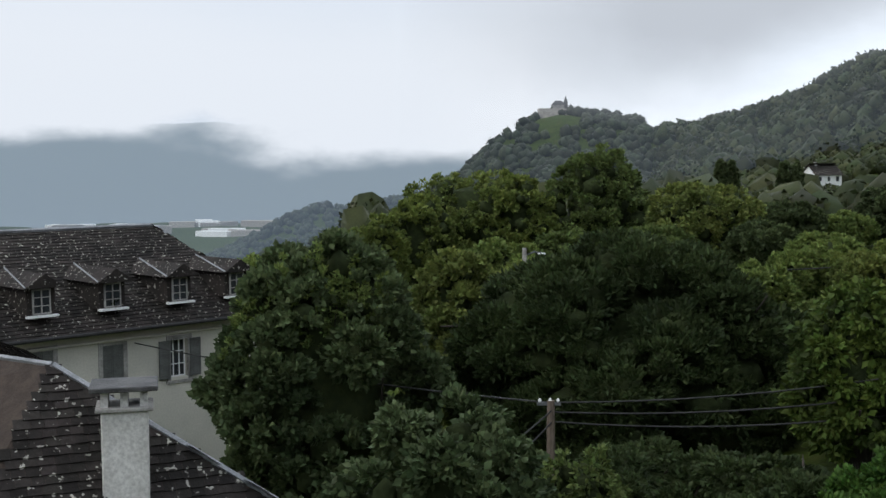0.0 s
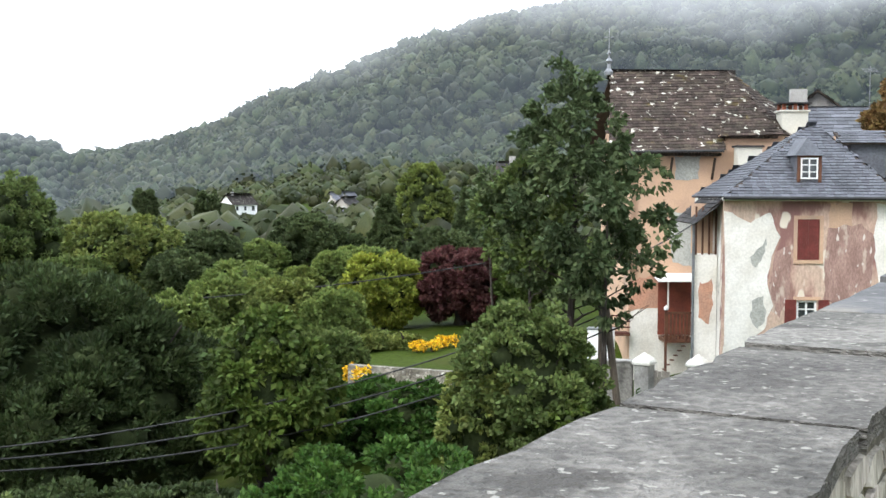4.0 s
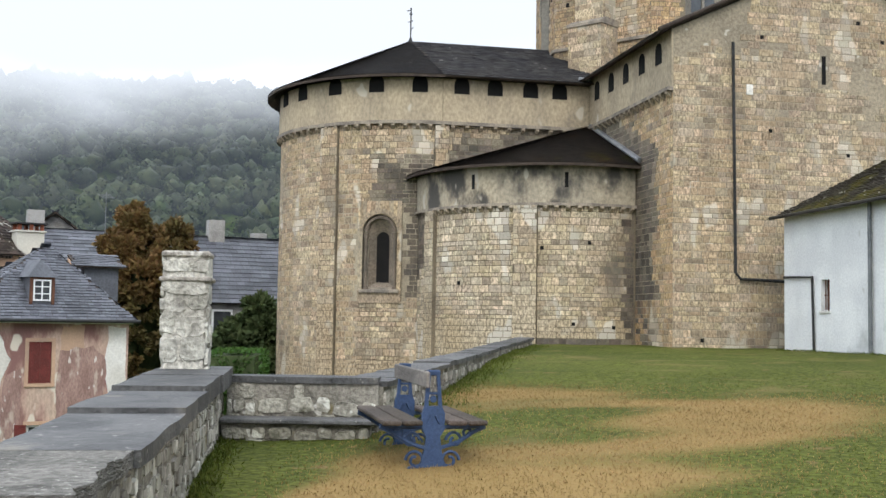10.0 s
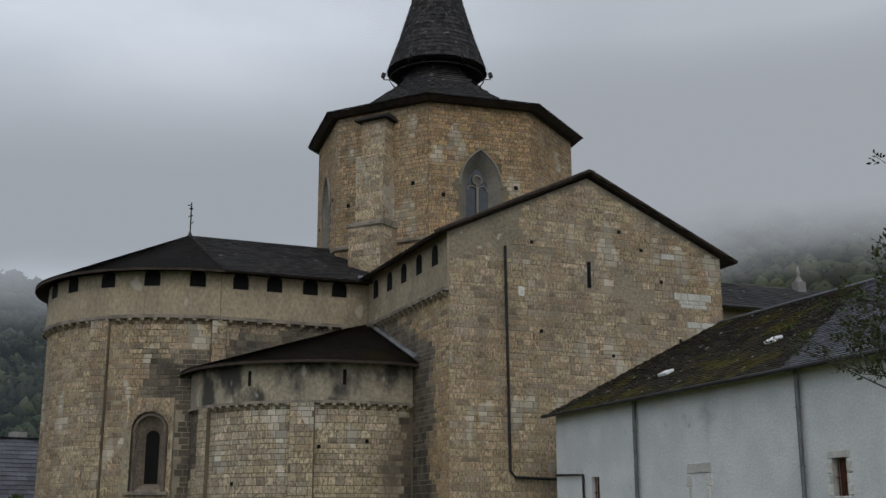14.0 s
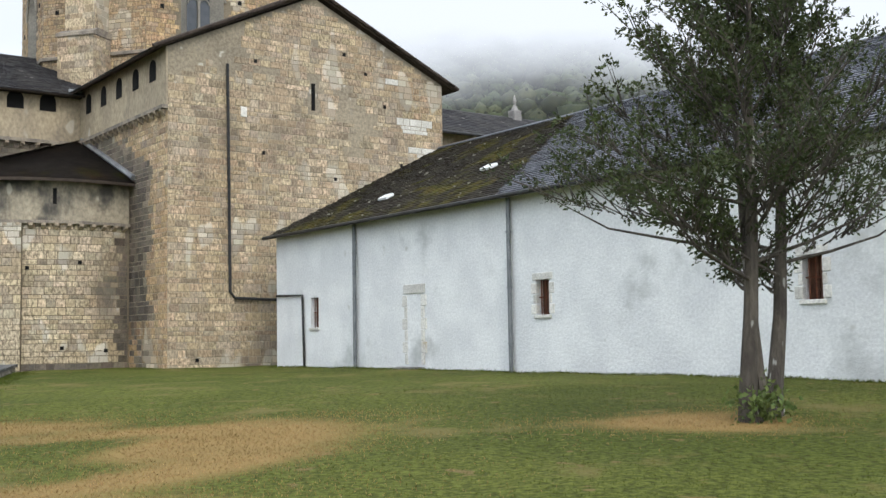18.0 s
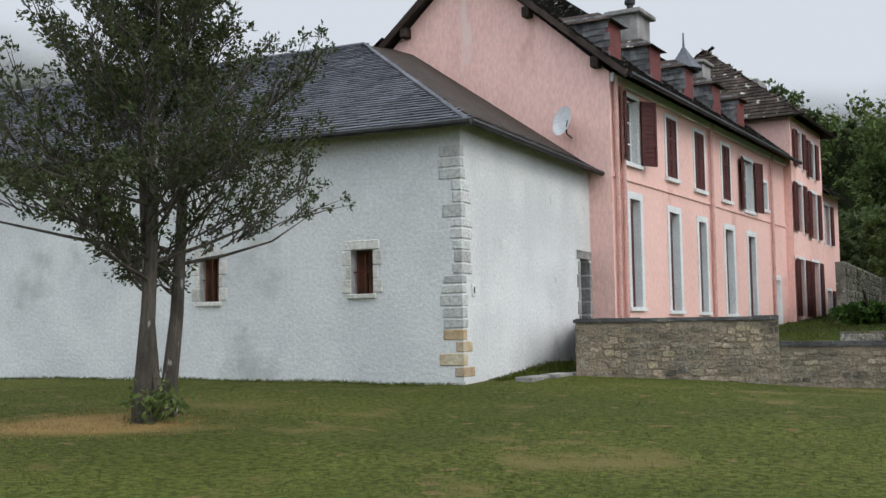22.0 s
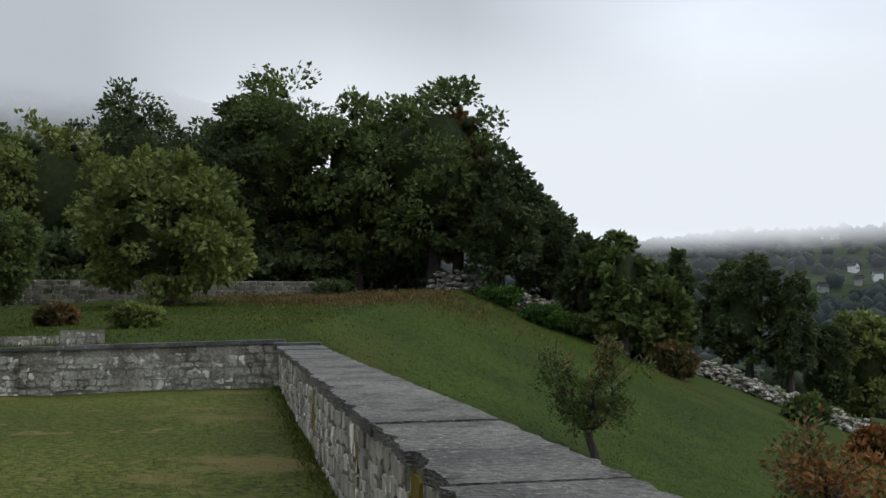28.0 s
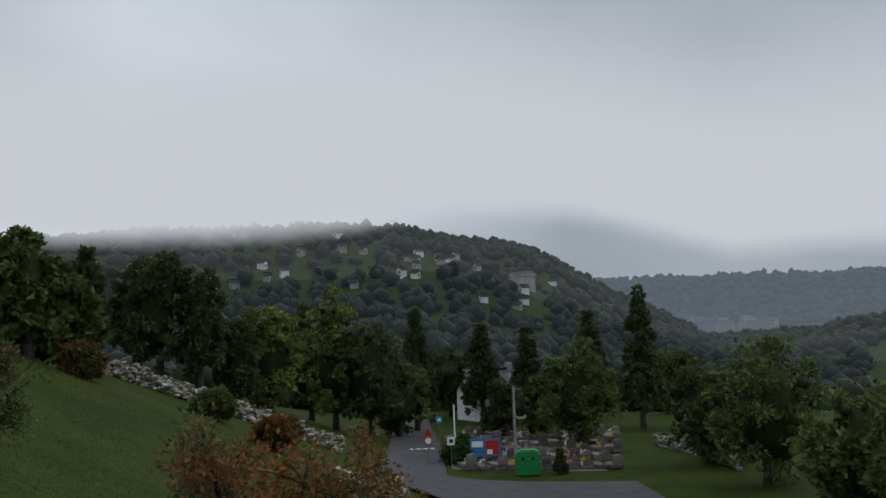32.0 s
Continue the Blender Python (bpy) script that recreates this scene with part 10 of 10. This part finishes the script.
# ---- tumbled dry stone wall across the meadow ----
def tumbled_wall(name, az0, r0, az1, r1, n, label, seed, width=1.4, tall=1.2, size=0.34):
    r = np.random.default_rng(seed)
    lumps = [lump(1, 300 + k, 0.25) for k in range(6)]
    vs, fs, off = [], [], 0
    for i in range(n):
        t = r.uniform(0, 1)
        x, y = at(az0 + (az1 - az0) * t, r0 + (r1 - r0) * t)
        side_ = r.normal(0, width * 0.35)
        h = max(0.0, tall * (1 - abs(side_) / width)) * r.uniform(0, 1)
        v, f = lumps[i % 6]
        sc = size * r.uniform(0.5, 1.4) * np.array((1.3, r.uniform(0.7, 1.1), 0.6)) * 0.5
        a = r.uniform(0, 6.28)
        rot = np.array(((math.cos(a), -math.sin(a), 0), (math.sin(a), math.cos(a), 0), (0, 0, 1)))
        px, py = x + side_ * 0.3, y + side_
        vs.append((v * sc) @ rot.T + np.array((px, py, float(height(px, py)) + h)))
        fs.append(f + off)
        off += len(v)
    return tagged(new(name, np_mesh(name, np.concatenate(vs), np.concatenate(fs), RUBBLE)), label, "stone wall", kind="stuff")


tumbled_wall("dry_stone_wall", 162.5, 64, 186.5, 76, 2000, "tumbled grey dry stone wall across the meadow", 1)
tumbled_wall("dry_stone_wall", 186, 48, 189.5, 58, 380, "heap of grey field stones by the wall", 2)
tumbled_wall("dry_stone_wall", 202, 112, 206, 92, 300, "tumbled stone wall on the far pasture", 3, size=0.5)
GARDEN_RUBBLE = material("dark_garden_rubble", (0.15, 0.14, 0.115), (0.08, 0.078, 0.06), scale=1.4, fine=16, island=0.4, bump=1.0, grain=0.35, stain=(0.035, 0.045, 0.014), stain_scale=0.8, stain_at=0.52)
for name, a0, r0, a1, r1, h, lab in (("garden_ruin_wall", 143.8, 26.0, 137.0, 27.0, 0.22, "broken grey stone wall in the mansion garden"), ("garden_terrace_wall", 27.5, 41.0, 21.5, 43.0, 0.9, "low rubble terrace wall in the gardens"), ("garden_stub_wall", 146.0, 25.5, 144.0, 25.5, 0.3, "broken stub of grey stone wall in the mansion garden"), ("garden_back_wall", 158.0, 58.0, 139.0, 52.0, 1.0, "old stone wall behind the mansion garden"), ("garden_side_wall", 139.0, 52.0, 137.4, 38.0, 1.5, "grey stone wall beside the mansion")):
    (xa, ya), (xb, yb) = at(a0, r0), at(a1, r1)
    za, zb = float(height(xa, ya)), float(height(xb, yb))
    L = math.hypot(xb - xa, yb - ya)
    wl = thing(name, frame_of(xa, ya, xb - xa, yb - ya, min(za, zb) - 0.3), lab, "wall", kind="structure")
    dz = abs(zb - za)
    part("wall_core", block(0, L, -0.3, 0.0, 0, h + 0.3 + dz * 0.5), RUBBLE_MORTAR, wl)
    lay(wl, "stone", [(v, [q[::-1] for q in f]) for v, f in rubble(lambda u, z, o: (u, o, z), 0, L, 0.1, h + 0.26 + dz * 0.5, 0.22, 0.05, 33)], RUBBLE if r0 < 45 and r1 < 30 or a0 < 90 else GARDEN_RUBBLE, 0)
# ---- road, car park and cemetery ----
def draped(name, left, right, lift, mat, label, category):
    """A strip laid on the land between two lines of (bearing, distance)."""
    vs, fs = [], []
    n = 24
    for i in range(n + 1):
        t = i / n
        pa = [np.interp(t, np.linspace(0, 1, len(left)), [p[k] for p in left]) for k in (0, 1)]
        pb = [np.interp(t, np.linspace(0, 1, len(right)), [p[k] for p in right]) for k in (0, 1)]
        for j in range(9):
            az, r = pa[0] + (pb[0] - pa[0]) * j / 8, pa[1] + (pb[1] - pa[1]) * j / 8
            x, y = at(az, r)
            vs.append((x, y, float(height(x, y)) + lift))
    fs = [(i * 9 + j, i * 9 + j + 1, i * 9 + j + 10, i * 9 + j + 9) for i in range(n) for j in range(8)]
    return tagged(new(name, to_mesh(name, vs, fs, mat, True)), label, category, kind="structure")


draped("road", [(187.6, 66), (188.6, 92), (189.0, 120), (188.9, 170)], [(191.8, 66), (191.6, 92), (191.2, 120), (190.4, 170)], 0.22, ASPHALT, "grey asphalt lane running down past the cemetery", "road")
draped("car_park", [(191.0, 66), (191.0, 88)], [(204.0, 66), (201.0, 86)], 0.2, ASPHALT, "grey asphalt car park beside the lane", "car park")
PATH = material("gravel_path", (0.17, 0.155, 0.135), (0.11, 0.1, 0.088), scale=0.6, fine=12, bump=0.4)
draped("cemetery_ground", [(191.9, 94), (191.6, 124)], [(199.6, 93), (197.9, 124)], 0.05, PATH, "pale gravel ground of the cemetery", "cemetery")
r_g = np.random.default_rng(21)
for k in range(7):
    mk = thing("road_marking", pose(*at(188.9 + 0.35 * k, 104), float(height(*at(190, 104))) + 0.26, 0, 0, 10), "white triangular road marking before the crossing", "road marking", "road markings")
    part("paint", ([(-0.25, -0.5, 0), (0.25, -0.5, 0), (0, 0.5, 0), (-0.25, -0.5, 0.01), (0.25, -0.5, 0.01), (0, 0.5, 0.01)], [(3, 4, 5), (0, 1, 4, 3), (1, 2, 5, 4), (2, 0, 3, 5)]), WHITE_PAINT, mk)
for row in range(6):
    for k in range(11):
        az, r = 192.6 + 0.72 * k + r_g.uniform(-0.12, 0.12), 95 + row * 5.0 + r_g.uniform(-0.4, 0.4)
        if r_g.uniform() < 0.12:
            continue
        x, y = at(az, r)
        z = float(height(x, y)) + 0.1
        g = thing("grave", pose(x, y, z, 0, 0, 12 + r_g.uniform(-6, 6)), "grey granite grave with headstone and flowers", "grave", "cemetery graves")
        part("slab", block(-0.55, 0.55, -1.1, 1.1, 0, r_g.uniform(0.25, 0.5), 0.03), GRANITE, g)
        hh = r_g.uniform(0.7, 1.3)
        if r_g.uniform() < 0.6:
            part("headstone", prism([(-0.45, 0.2), (0.45, 0.2), (0.45, hh - 0.15), (0.25, hh), (-0.25, hh), (-0.45, hh - 0.15)], 0.95, 1.1, "y"), GRANITE, g)
        else:
            part("cross", joined(block(-0.08, 0.08, 0.95, 1.07, 0.2, hh + 0.3), block(-0.32, 0.32, 0.95, 1.07, hh - 0.15, hh)), GRANITE, g)
        if r_g.uniform() < 0.75:
            fp = r_g.normal(0, 1, (40, 3)) * np.array((0.22, 0.22, 0.12)) + np.array((0, 0.3, 0.6))
            v, f = leaf_cloud(fp, np.tile((0.0, 0.0, 1.0), (40, 1)), 0.16, int(az * 10 + row))
            tagged(part("flowers", np_mesh("flowers", v, f, (SIGN_RED, LEAF["gold"], WHITE_PAINT, LEAF["orange"])[int(r_g.integers(4))]), None, g), kind="stuff")


def stand(name, az, r, label, category, top=0.0):
    x, y = at(az, r)
    return thing(name, pose(x, y, float(height(x, y)) + 0.1, 0, 0, 180 - az + 180), label, category)


c = stand("recycling_container", 195.7, 92, "green plastic glass-recycling container with ribbed sides", "container")
part("body", prism([(-0.95, 0.0), (0.95, 0.0), (1.0, 1.5), (0.8, 1.85), (-0.8, 1.85), (-1.0, 1.5)], -0.7, 0.7, "y"), GREEN_PLASTIC, c)
for k in range(6):
    part("rib", block(-0.97 + 0.38 * k, -0.91 + 0.38 * k, -0.74, -0.7, 0.1, 1.5), GREEN_PLASTIC, c)
part("lid", block(-0.6, 0.6, -0.5, 0.5, 1.85, 1.95, 0.03), GREEN_PLASTIC, c)
for q in (-0.4, 0.4):
    part("hatch", moved(lathe([(0.14, 0), (0.14, 0.03)], 10), Matrix.Translation((q, -0.75, 1.3)) @ pose(0, 0, 0, 90, 0, 0)), DARK_METAL, c)
b = stand("billboard", 193.6, 97, "blue and red poster board on two posts", "billboard")
part("board", block(-1.3, 1.3, -0.05, 0.05, 0.7, 2.2), SIGN_BLUE, b)
part("poster", block(0.0, 1.15, -0.07, -0.052, 0.85, 2.05), SIGN_RED, b)
part("poster", block(-1.15, -0.2, -0.07, -0.052, 1.5, 2.0), WHITE_PAINT, b)
part("poster", block(0.15, 0.6, -0.09, -0.072, 0.9, 1.3), WHITE_PAINT, b)
for q in (-1.2, 1.2):
    part("post", block(q - 0.05, q + 0.05, 0.05, 0.12, 0, 2.1), CONCRETE, b)
p = stand("utility_pole", 195.1, 97, "tapered grey concrete utility pole", "pole")
part("shaft", tube([(0, 0, -0.3), (0, 0, 6.6)], [0.16, 0.1], 8), CONCRETE, p)
p = stand("flag_pole", 192.1, 104, "thin white metal pole", "pole")
part("shaft", tube([(0, 0, -0.3), (0, 0, 4.4)], [0.09, 0.07], 8), WHITE_PAINT, p)
for az, r, h, kind in ((190.75, 92, 2.6, "red"), (191.35, 108, 3.0, "blue"), (191.9, 96, 2.4, "white")):
    s = stand("road_sign", az, r, "small " + {"red": "round red-rimmed", "blue": "square blue", "white": "square white"}[kind] + " road sign on a post", "road sign")
    part("post", tube([(0, 0, -0.2), (0, 0, h)], 0.04, 6), ZINC, s)
    if kind == "red":
        part("plate", moved(lathe([(0.34, 0), (0.34, 0.03)], 18), Matrix.Translation((0, -0.05, h - 0.4)) @ pose(0, 0, 0, 90, 0, 0)), SIGN_RED, s)
        part("face", moved(lathe([(0.25, 0), (0.25, 0.01)], 18), Matrix.Translation((0, -0.085, h - 0.4)) @ pose(0, 0, 0, 90, 0, 0)), WHITE_PAINT, s)
        part("warning_plate", prism([(-0.34, h), (0.34, h), (0.0, h + 0.6)], -0.08, -0.05, "y"), SIGN_RED, s)
    else:
        part("plate", block(-0.32, 0.32, -0.07, -0.04, h - 0.7, h), SIGN_BLUE if kind == "blue" else WHITE_PAINT, s)
        part("symbol", block(-0.16, 0.16, -0.08, -0.071, h - 0.5, h - 0.2), WHITE_PAINT if kind == "blue" else DARK_METAL, s)
planted(192.3, 98, -6.0, 2.8, kind="egg", leaf="hedge", leaf_size=0.3, trunk=0.02, n=140, per=18, label="clipped round green bush by the cemetery", name="bush", category="bush", seed=95, core=0.85)
planted(197.3, 92, -6.6, 1.1, kind="cone", leaf="dark", leaf_size=0.25, trunk=0.02, n=80, per=16, label="small dark conical shrub by the cemetery", name="bush", category="bush", seed=96, core=0.8)
planted(196.2, 116, -5.0, 2.4, kind="egg", leaf="hedge", leaf_size=0.3, trunk=0.02, n=120, per=16, label="clipped round bush inside the cemetery", name="bush", category="bush", seed=97, core=0.8)

# ---- poles and wires on the west side ----
p = thing("utility_pole", pose(1.85, 28.6, float(height(1.85, 28.6))), "weathered wooden utility pole with a crossarm", "pole")
zt = -4.45 - float(height(1.85, 28.6))
part("shaft", tube([(0, 0, -0.5), (0, 0, zt)], [0.15, 0.1], 8), POLE_WOOD, p)
part("crossarm", block(-0.35, 0.25, -0.04, 0.04, zt - 0.12, zt - 0.04), ZINC, p)
for q in (-0.28, -0.02, 0.18):
    part("insulator", lathe([(0.03, zt - 0.04), (0.045, zt), (0.02, zt + 0.06)], 8, (q, 0)), WHITE_PAINT, p)
p2 = thing("utility_pole", pose(19.2, 27.2, -8.0), "pair of weathered wooden poles leaning together", "pole")
part("shaft", tube([(0, 0, 0), (0.1, 0.1, 7.6)], [0.15, 0.1], 8), POLE_WOOD, p2)
part("brace_pole", tube([(0.9, -0.3, 0), (0.15, 0.05, 6.6)], [0.13, 0.1], 8), POLE_WOOD, p2)
p3 = thing("street_lamp", pose(2.4, 59.4, -11.0), "concrete street lamp post with a small lamp arm", "street lamp")
part("shaft", tube([(0, 0, 0), (0, 0, 8.2)], [0.2, 0.12], 8), CONCRETE, p3)
part("lamp_arm", tube([(0, 0, 7.8), (0.5, 0, 8.0), (0.9, 0, 7.95)], 0.035, 6), ZINC, p3)
part("lamp_head", block(0.7, 1.1, -0.1, 0.1, 7.86, 7.95, 0.02), WHITE_PAINT, p3)
part("junction", block(-0.5, -0.2, -0.12, 0.12, 7.1, 7.3, 0.02), CONCRETE, p3)


def wire(a, b, sag, rad=0.022):
    a, b = Vector(a), Vector(b)
    pts = [a.lerp(b, t / 16) - Vector((0, 0, sag * 4 * (t / 16) * (1 - t / 16))) for t in range(17)]
    w_ = thing("overhead_wire", Matrix.Translation(a), "thin black overhead wire sagging between poles", "wire", "overhead wires")
    part("cable", tube([q - a for q in pts], rad, 5), DARK_METAL, w_)


wire((1.95, 28.6, -4.5), (19.2, 27.2, -1.4), 0.7)
wire((1.95, 28.6, -4.75), (19.2, 27.2, -1.9), 0.8)
wire((1.95, 28.6, -5.0), (19.2, 27.2, -2.4), 0.9)
wire((1.75, 28.6, -4.5), (-14.0, 41.0, -4.6), 0.25)
wire((1.85, 28.5, -4.7), (-3.6, 16.0, -5.2), 0.25)
wire((1.85, 28.5, -5.0), (-3.0, 15.6, -5.5), 0.25)
wire((2.4, 59.4, -4.0), (29.0, 52.0, -2.0), 0.6, 0.03)
wire((26.5, 30.6, 1.35), (19.3, 27.3, -0.5), 0.25)

# ---- grass blades on the lawn and along its edges ----
def turf(name, n, region, seed, length, mat, label):
    r = np.random.default_rng(seed)
    x, y = region(r, n)
    keep = np.array([inside(lawn_outline, float(a), float(b)) for a, b in zip(x, y)])
    x, y = x[keep], y[keep]
    p = np.stack([x, y, lawn_z(x, y) + 0.02 * np.sin(x * 1.7) * np.sin(y * 1.3) - 0.005], 1)
    d = r.normal(0, 0.45, (len(x), 3))
    d[:, 2] = 1
    v, f = leaf_cloud(p, d / np.linalg.norm(d, axis=1)[:, None], length, seed, 0.0, 0.16)
    return tagged(new(name, np_mesh(name, v, f, mat)), label, "grass", kind="stuff")


GRASS = material("grass_blade", (0.088, 0.1, 0.018), (0.062, 0.076, 0.013), scale=0.3, fine=4, island=0.2, bump=0.0, spec=0.06, stain=(0.17, 0.14, 0.05), stain_scale=0.6, stain_at=0.54, stain_soft=0.14)
GRASS_EDGE = material("edge_grass_blade", (0.09, 0.11, 0.022), (0.075, 0.095, 0.02), scale=0.5, fine=4, island=0.4, bump=0.0, spec=0.06)


def fan(r, n, a0, a1, r0, r1):
    az, rr = np.radians(r.uniform(a0, a1, n)), r.uniform(r0, r1, n)
    return rr * np.sin(az) + 0.6, rr * np.cos(az) - 0.2


def along(lines):
    def region(r, n):
        xs, ys = [], []
        for (xa, ya), (xb, yb), w_ in lines:
            t = r.uniform(0, 1, n // len(lines))
            k = np.abs(r.normal(0, w_, len(t)))
            L = math.hypot(xb - xa, yb - ya)
            xs.append(xa + (xb - xa) * t - (yb - ya) / L * k * -1)
            ys.append(ya + (yb - ya) * t + (xb - xa) / L * k * -1)
        return np.concatenate(xs), np.concatenate(ys)
    return region


DRY_LAWN = material("dry_lawn_blade", (0.33, 0.225, 0.1), (0.22, 0.15, 0.062), scale=0.4, fine=4, island=0.25, bump=0.0, spec=0.06)
def patchy(r, n):
    x, y = r.uniform(1.5, 18.5, n), r.uniform(-6.5, 8.2, n)
    k = r.uniform(0, 1, n) < dryness(x, y)
    return x[k], y[k]


def fresh(r, n):
    x, y = fan(r, n, 55, 155, 2.2, 20)
    k = r.uniform(0, 0.6, n) > dryness(x, y)
    return x[k], y[k]


turf("dry_grass", 260000, patchy, 34, 0.034, DRY_LAWN, "patches of dead straw-yellow lawn grass")
turf("lawn_grass", 90000, fresh, 31, 0.028, GRASS, "short dry mown grass blades of the lawn")
turf("edge_grass", 20000, along([((-0.29, 0.19), tuple(END_A), 0.12), ((9.3, -18.2), (-0.29, 0.19), 0.12), ((11.25, 5.75), (33.4, 13.0), 0.25), ((36.4, 6.0), (16.8, -9.2), 0.12)]), 32, 0.065, GRASS_EDGE, "longer green grass along the foot of the walls")


bd = np.random.default_rng(78).normal(0, 0.5, BANK_POINTS.shape)
bd[:, 2] = 1
bank_v, bank_f = leaf_cloud(BANK_POINTS, bd / np.linalg.norm(bd, axis=1)[:, None], 0.08, 79, 0.0, 0.16)
tagged(new("bank_grass", np_mesh("bank_grass", bank_v, bank_f, GRASS_EDGE)), "long green grass on the bank by the outbuilding", "grass", kind="stuff")


def meadow_tufts(name, n, a0, a1, r0, r1, seed, length, mat, label, soft=False):
    """Rough grass standing on the land outside the terrace."""
    r = np.random.default_rng(seed)
    az, rr = np.radians(r.normal((a0 + a1) / 2, (a1 - a0) / 4, n)) if soft else np.radians(r.uniform(a0, a1, n)), r.normal((r0 + r1) / 2, (r1 - r0) / 4, n) if soft else r.uniform(r0, r1, n)
    x, y = rr * np.sin(az) + 0.6, rr * np.cos(az) - 0.2
    p = np.stack([x, y, height(x, y) - 0.01], 1)
    d = r.normal(0, 0.5, (n, 3))
    d[:, 2] = 1
    v, f = leaf_cloud(p, d / np.linalg.norm(d, axis=1)[:, None], length, seed, 0.0, 0.18)
    return tagged(new(name, np_mesh(name, v, f, mat)), label, "grass", kind="stuff")


STRAW = material("dead_straw_grass", (0.17, 0.115, 0.05), (0.11, 0.085, 0.035), scale=0.3, fine=4, island=0.4, bump=0.0, spec=0.06)
MEADOW_GRASS = material("meadow_grass_blade", (0.042, 0.064, 0.007), (0.03, 0.048, 0.005), scale=0.3, fine=4, island=0.15, bump=0.0, spec=0.06)
meadow_tufts("meadow_grass", 36000, 154.5, 186, 11, 60, 41, 0.07, MEADOW_GRASS, "short green grass of the sloping meadow")
meadow_tufts("dry_grass", 13000, 151.5, 164.5, 44, 62, 42, 0.2, STRAW, "dead straw-coloured grass under the trees", True)
meadow_tufts("garden_grass", 26000, 134, 157, 21, 54, 43, 0.09, GRASS_EDGE, "rough grass of the mansion garden")

# aerial on the village roof
aer = thing("tv_aerial", pose(41.6, 38.2, 4.2, 0, 0, 35), "rooftop television aerial on a thin mast", "aerial")
part("mast", tube([(0, 0, 0), (0, 0, 3.4)], 0.025, 6), ZINC, aer)
part("boom", tube([(-0.9, 0, 3.2), (0.9, 0, 3.2)], 0.015, 5), ZINC, aer)
for k in range(7):
    part("element", tube([(-0.85 + 0.28 * k, -0.3, 3.2), (-0.85 + 0.28 * k, 0.3, 3.2)], 0.009, 4), ZINC, aer)
# street name plate by the gate
pl = thing("street_plate", pose(24.1, 32.0, -5.3, 0, 0, 35), "small green plate with a white bar on a post", "sign")
part("plate", block(-0.25, 0.25, -0.02, 0.0, 0.0, 0.16, 0.005), LEAF["hedge"], pl)
part("bar", block(-0.18, 0.18, -0.024, -0.021, 0.06, 0.1), WHITE_PAINT, pl)
part("post", block(-0.03, 0.03, 0.0, 0.05, -2.2, 0.1), ZINC, pl)
